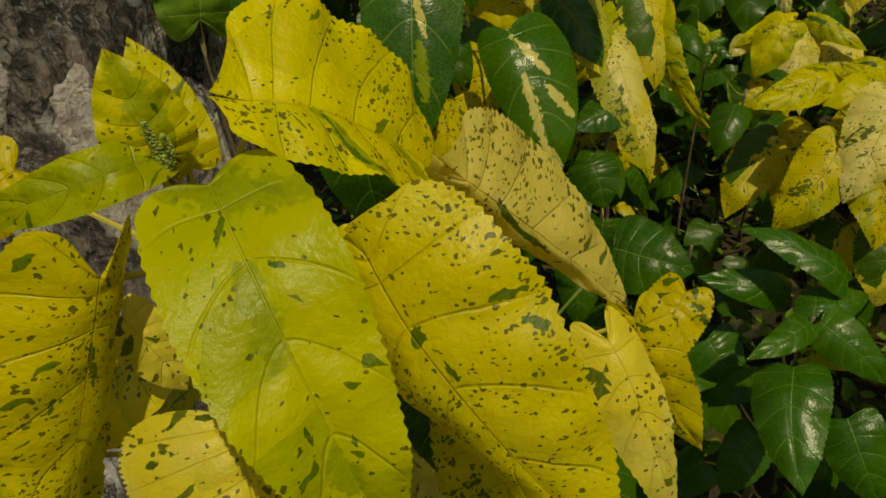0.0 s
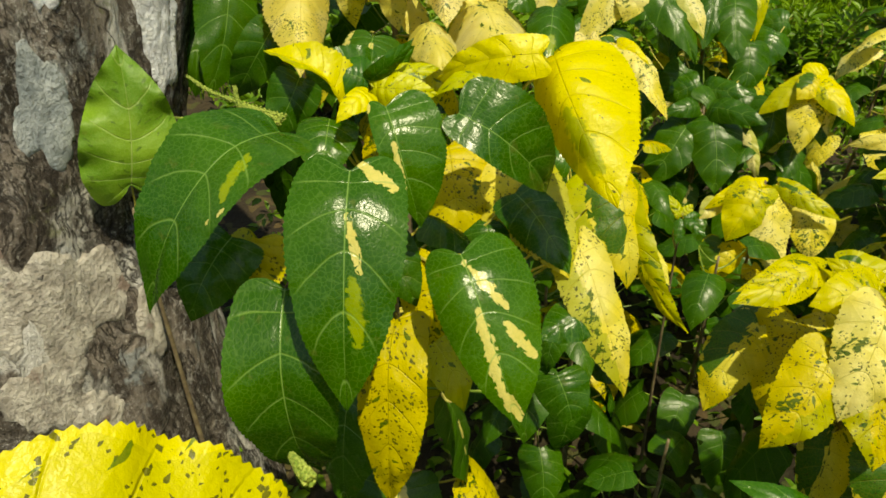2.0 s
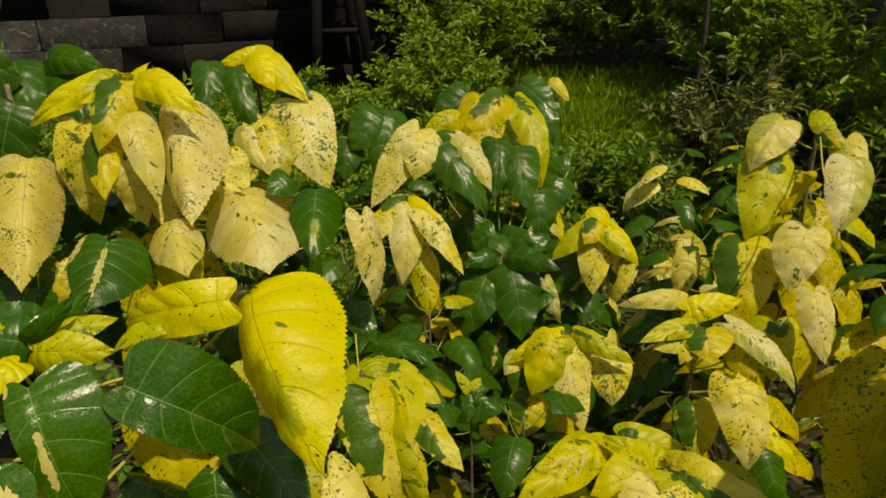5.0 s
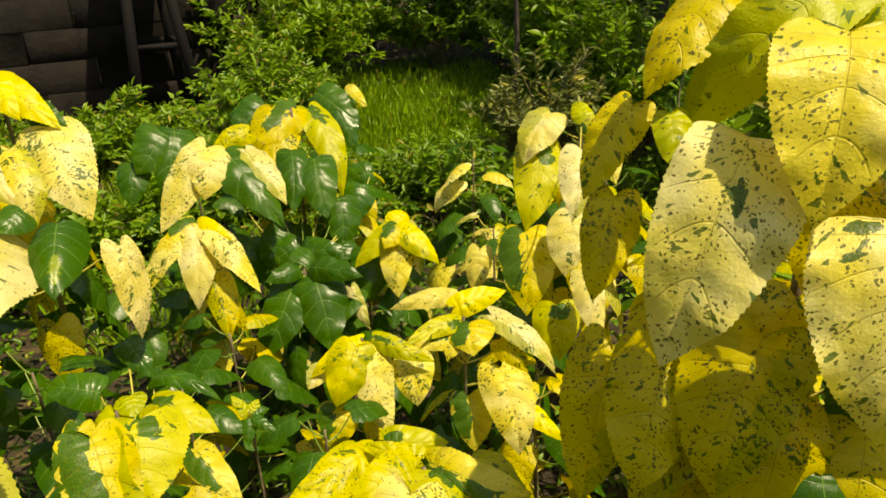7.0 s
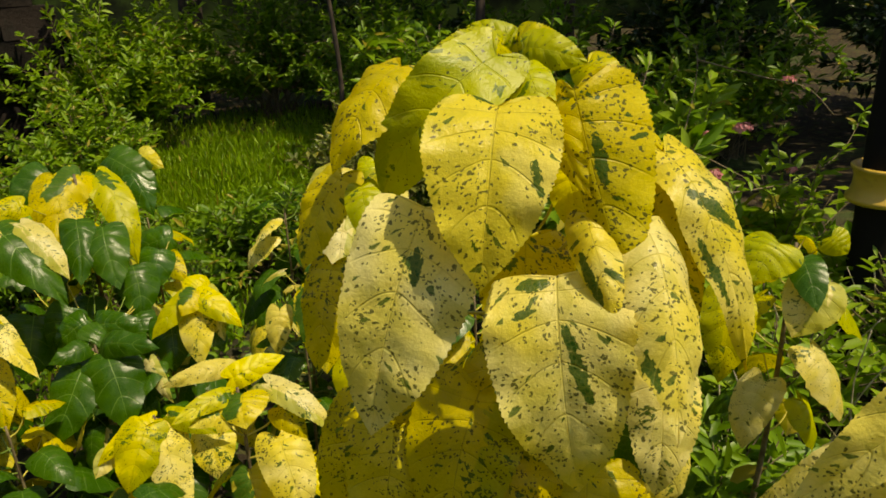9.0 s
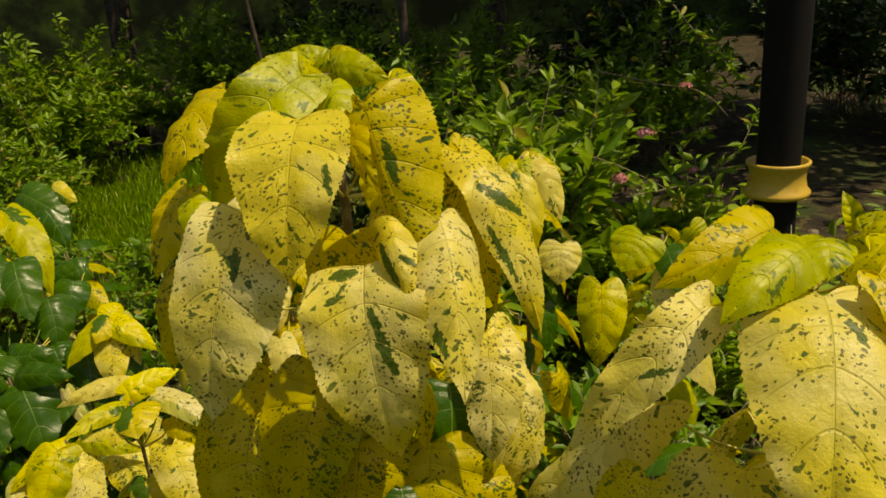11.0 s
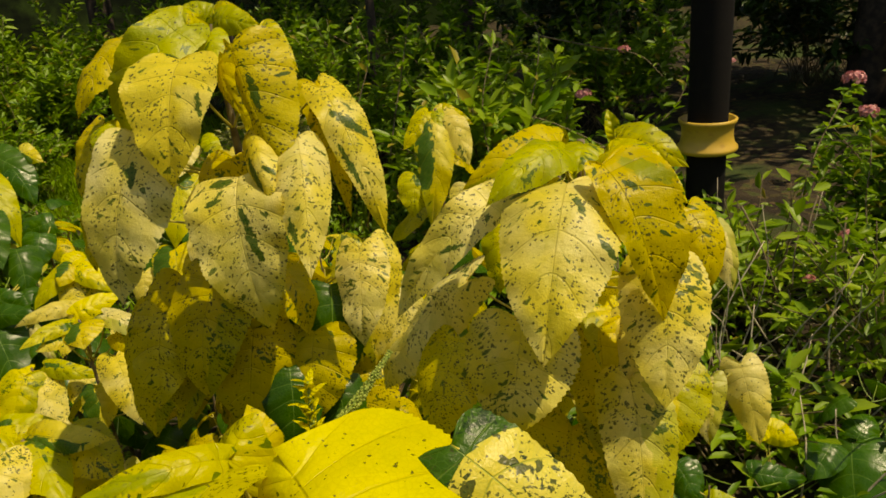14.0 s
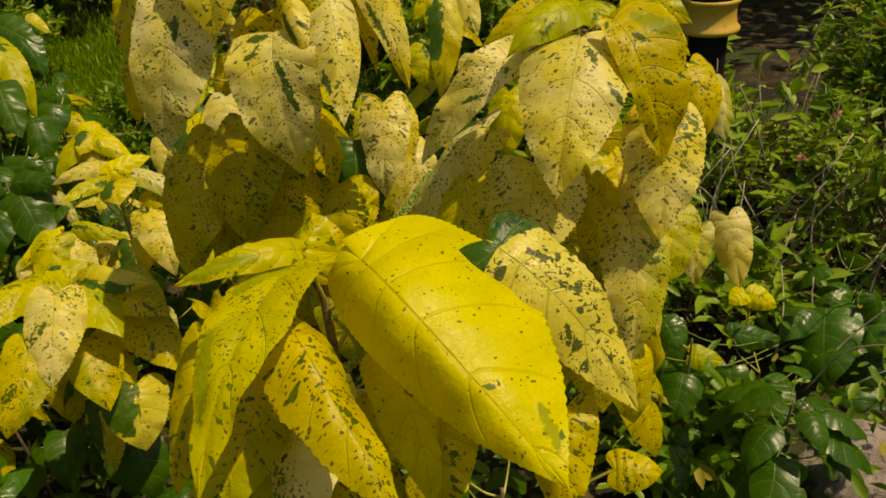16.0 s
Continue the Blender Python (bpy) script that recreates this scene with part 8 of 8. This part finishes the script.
leaf(mid_green_shrub, (0.796, 1.925, 0.759), (0.775, 1.857, 0.640), (-0.17, -0.84, 0.51), 0.103, 0.06, 0.25, "green")
leaf(mid_green_shrub, (0.569, 1.949, 0.689), (0.518, 1.895, 0.554), (-0.12, -0.90, 0.41), 0.123, 0.06, 0.25, "green")
leaf(mid_green_shrub, (0.823, 1.781, 0.667), (0.796, 1.719, 0.554), (-0.21, -0.84, 0.50), 0.100, 0.06, 0.25, "green")
catkin(mid_green_shrub, [(0.650, 1.760, 0.638), (0.614, 1.793, 0.652), (0.573, 1.794, 0.621)], 0.005)
catkin(mid_green_shrub, [(0.637, 1.763, 0.625), (0.621, 1.725, 0.577), (0.607, 1.695, 0.520)], 0.004)
fill(mid_green_shrub, 12, 0.25, 0.55, 0.14, ["green1", "green", "mixed4"], 71, reach=0.07)

lime_low_shrub = shrub((0.262, 1.142, 0), (0.242, 1.112, 0.821), "low copperleaf shrub with broad lime and yellow leaves", thick=0.006)
leaf(lime_low_shrub, (0.266, 1.095, 0.810), (0.257, 1.013, 0.730), (0.04, -0.70, 0.72), 0.126, 0.08, 0.25, "tinged")
leaf(lime_low_shrub, (0.239, 1.122, 0.814), (0.203, 1.066, 0.740), (-0.30, -0.69, 0.66), 0.049, 0.06, 0.25, "lime")
leaf(lime_low_shrub, (0.283, 1.239, 0.740), (0.365, 1.162, 0.705), (-0.01, -0.42, 0.91), 0.063, 0.1, 0.25, "tinged")
leaf(lime_low_shrub, (0.324, 1.127, 0.719), (0.371, 1.056, 0.664), (0.10, -0.56, 0.82), 0.050, 0.06, 0.25, "half")
leaf(lime_low_shrub, (0.226, 1.160, 0.826), (0.157, 1.197, 0.838), (-0.21, -0.64, 0.74), 0.053, 0.06, 0.25, "green1")
leaf(lime_low_shrub, (0.197, 1.108, 0.816), (0.174, 1.061, 0.747), (0.05, -0.83, 0.55), 0.041, 0.06, 0.25, "half")
leaf(lime_low_shrub, (0.289, 1.299, 0.746), (0.381, 1.223, 0.723), (-0.11, -0.41, 0.91), 0.032, 0.1, 0.25, "green1")
leaf(lime_low_shrub, (0.260, 1.388, 0.777), (0.289, 1.328, 0.729), (-0.04, -0.63, 0.77), 0.049, 0.06, 0.25, "green1")
leaf(lime_low_shrub, (0.261, 1.130, 0.828), (0.263, 1.098, 0.812), (0.03, -0.43, 0.90), 0.042, 0.06, 0.25, "lime")
fill(lime_low_shrub, 10, 0.35, 0.62, 0.13, ["green1", "green1", "tinged"], 72, reach=0.06)

sprout = shrub((0.430, 1.186, 0), (0.410, 1.156, 0.734), "small copperleaf sprout with fresh lime leaves", thick=0.004)
leaf(sprout, (0.408, 1.154, 0.728), (0.390, 1.176, 0.756), (-0.01, -0.79, 0.61), 0.019, 0.06, 0.25, "lime")
leaf(sprout, (0.410, 1.154, 0.730), (0.428, 1.165, 0.744), (-0.10, -0.72, 0.68), 0.019, 0.06, 0.25, "lime")
leaf(sprout, (0.407, 1.154, 0.728), (0.394, 1.154, 0.740), (0.38, -0.84, 0.39), 0.014, 0.06, 0.25, "lime")
leaf(sprout, (0.412, 1.151, 0.726), (0.441, 1.118, 0.710), (-0.21, -0.57, 0.79), 0.019, 0.06, 0.25, "green1")
leaf(sprout, (0.410, 1.151, 0.725), (0.398, 1.129, 0.691), (-0.12, -0.80, 0.59), 0.021, 0.06, 0.25, "green1")
leaf(sprout, (0.412, 1.152, 0.728), (0.440, 1.153, 0.731), (-0.07, -0.70, 0.71), 0.018, 0.06, 0.25, "green1")

heart_leaf_plant = shrub((2.183, 0.297, 0), (2.163, 0.267, 0.166), "low plant with glossy dark green heart-shaped leaves", name="heart_leaf_plant", group="heart-leaved plants", category="plant", thick=0.005)
leaf(heart_leaf_plant, (2.156, 0.270, 0.163), (2.027, 0.186, 0.009), (-0.75, -0.06, 0.66), 0.178, 0.06, 0.25, "green2", lobe=1.4, wave=0.012)
leaf(heart_leaf_plant, (2.214, 0.222, 0.162), (2.206, 0.097, 0.049), (-0.75, -0.42, 0.51), 0.143, 0.06, 0.25, "green2", lobe=1.4, wave=0.012)
leaf(heart_leaf_plant, (2.224, 0.202, 0.068), (2.173, 0.076, -0.075), (-0.76, -0.33, 0.56), 0.175, 0.06, 0.25, "green")
leaf(heart_leaf_plant, (2.124, 0.304, 0.172), (2.021, 0.313, 0.110), (-0.51, -0.26, 0.82), 0.100, 0.06, 0.25, "green1")
leaf(heart_leaf_plant, (2.116, 0.160, -0.028), (2.055, 0.081, -0.158), (-0.78, -0.31, 0.55), 0.158, 0.06, 0.25, "green")
leaf(heart_leaf_plant, (2.171, 0.265, 0.172), (2.257, 0.262, 0.203), (-0.34, -0.25, 0.91), 0.087, 0.06, 0.25, "green1")

heart_leaf_plant2 = shrub((1.944, 0.349, 0), (1.924, 0.319, 0.061), "low plant with dull green heart-shaped leaves", name="heart_leaf_plant", group="heart-leaved plants", category="plant", thick=0.005)
leaf(heart_leaf_plant2, (1.920, 0.312, 0.048), (1.832, 0.243, -0.060), (-0.66, -0.27, 0.71), 0.156, 0.06, 0.25, "green2", lobe=1.4, wave=0.012)
leaf(heart_leaf_plant2, (1.928, 0.418, 0.138), (2.027, 0.316, 0.111), (-0.41, -0.58, 0.70), 0.069, 0.06, 0.25, "green1")
leaf(heart_leaf_plant2, (2.002, 0.425, 0.228), (1.959, 0.444, 0.205), (-0.55, -0.35, 0.76), 0.057, 0.06, 0.25, "gold")
leaf(heart_leaf_plant2, (2.008, 0.417, 0.224), (2.048, 0.355, 0.186), (-0.51, -0.66, 0.54), 0.066, 0.06, 0.25, "gold")
leaf(heart_leaf_plant2, (1.949, 0.235, -0.022), (1.941, 0.141, -0.114), (-0.68, -0.48, 0.55), 0.112, 0.06, 0.25, "green")
leaf(heart_leaf_plant2, (1.823, 0.339, -0.022), (1.717, 0.316, -0.110), (-0.58, -0.25, 0.77), 0.126, 0.06, 0.25, "green")

heart_leaf_plant3 = shrub((1.618, 0.377, 0), (1.598, 0.347, 0.345), "low green plant with rounded leaves among dry twigs", name="heart_leaf_plant", group="heart-leaved plants", category="plant", thick=0.005)
leaf(heart_leaf_plant3, (1.567, 0.406, 0.388), (1.554, 0.347, 0.336), (-0.62, -0.44, 0.65), 0.068, 0.06, 0.25, "green1")
leaf(heart_leaf_plant3, (1.656, 0.377, 0.250), (1.707, 0.320, 0.230), (-0.40, -0.60, 0.69), 0.058, 0.06, 0.25, "lime")
leaf(heart_leaf_plant3, (1.524, 0.406, 0.342), (1.452, 0.384, 0.272), (-0.59, -0.36, 0.73), 0.083, 0.06, 0.25, "green")
leaf(heart_leaf_plant3, (1.473, 0.299, 0.144), (1.427, 0.229, 0.040), (-0.66, -0.46, 0.60), 0.083, 0.06, 0.25, "green1")
leaf(heart_leaf_plant3, (1.505, 0.249, 0.113), (1.467, 0.184, 0.025), (-0.66, -0.44, 0.61), 0.092, 0.06, 0.25, "green1")
leaf(heart_leaf_plant3, (1.571, 0.172, 0.083), (1.529, 0.119, 0.007), (-0.68, -0.36, 0.63), 0.083, 0.06, 0.25, "lime")
leaf(heart_leaf_plant3, (1.482, 0.298, 0.152), (1.536, 0.263, 0.166), (-0.43, -0.35, 0.83), 0.043, 0.06, 0.25, "green1")
leaf(heart_leaf_plant3, (1.592, 0.355, 0.248), (1.514, 0.327, 0.165), (-0.63, -0.33, 0.70), 0.097, 0.06, 0.25, "green")
leaf(heart_leaf_plant3, (1.711, 0.307, 0.217), (1.675, 0.259, 0.114), (-0.76, -0.44, 0.47), 0.088, 0.06, 0.25, "green")
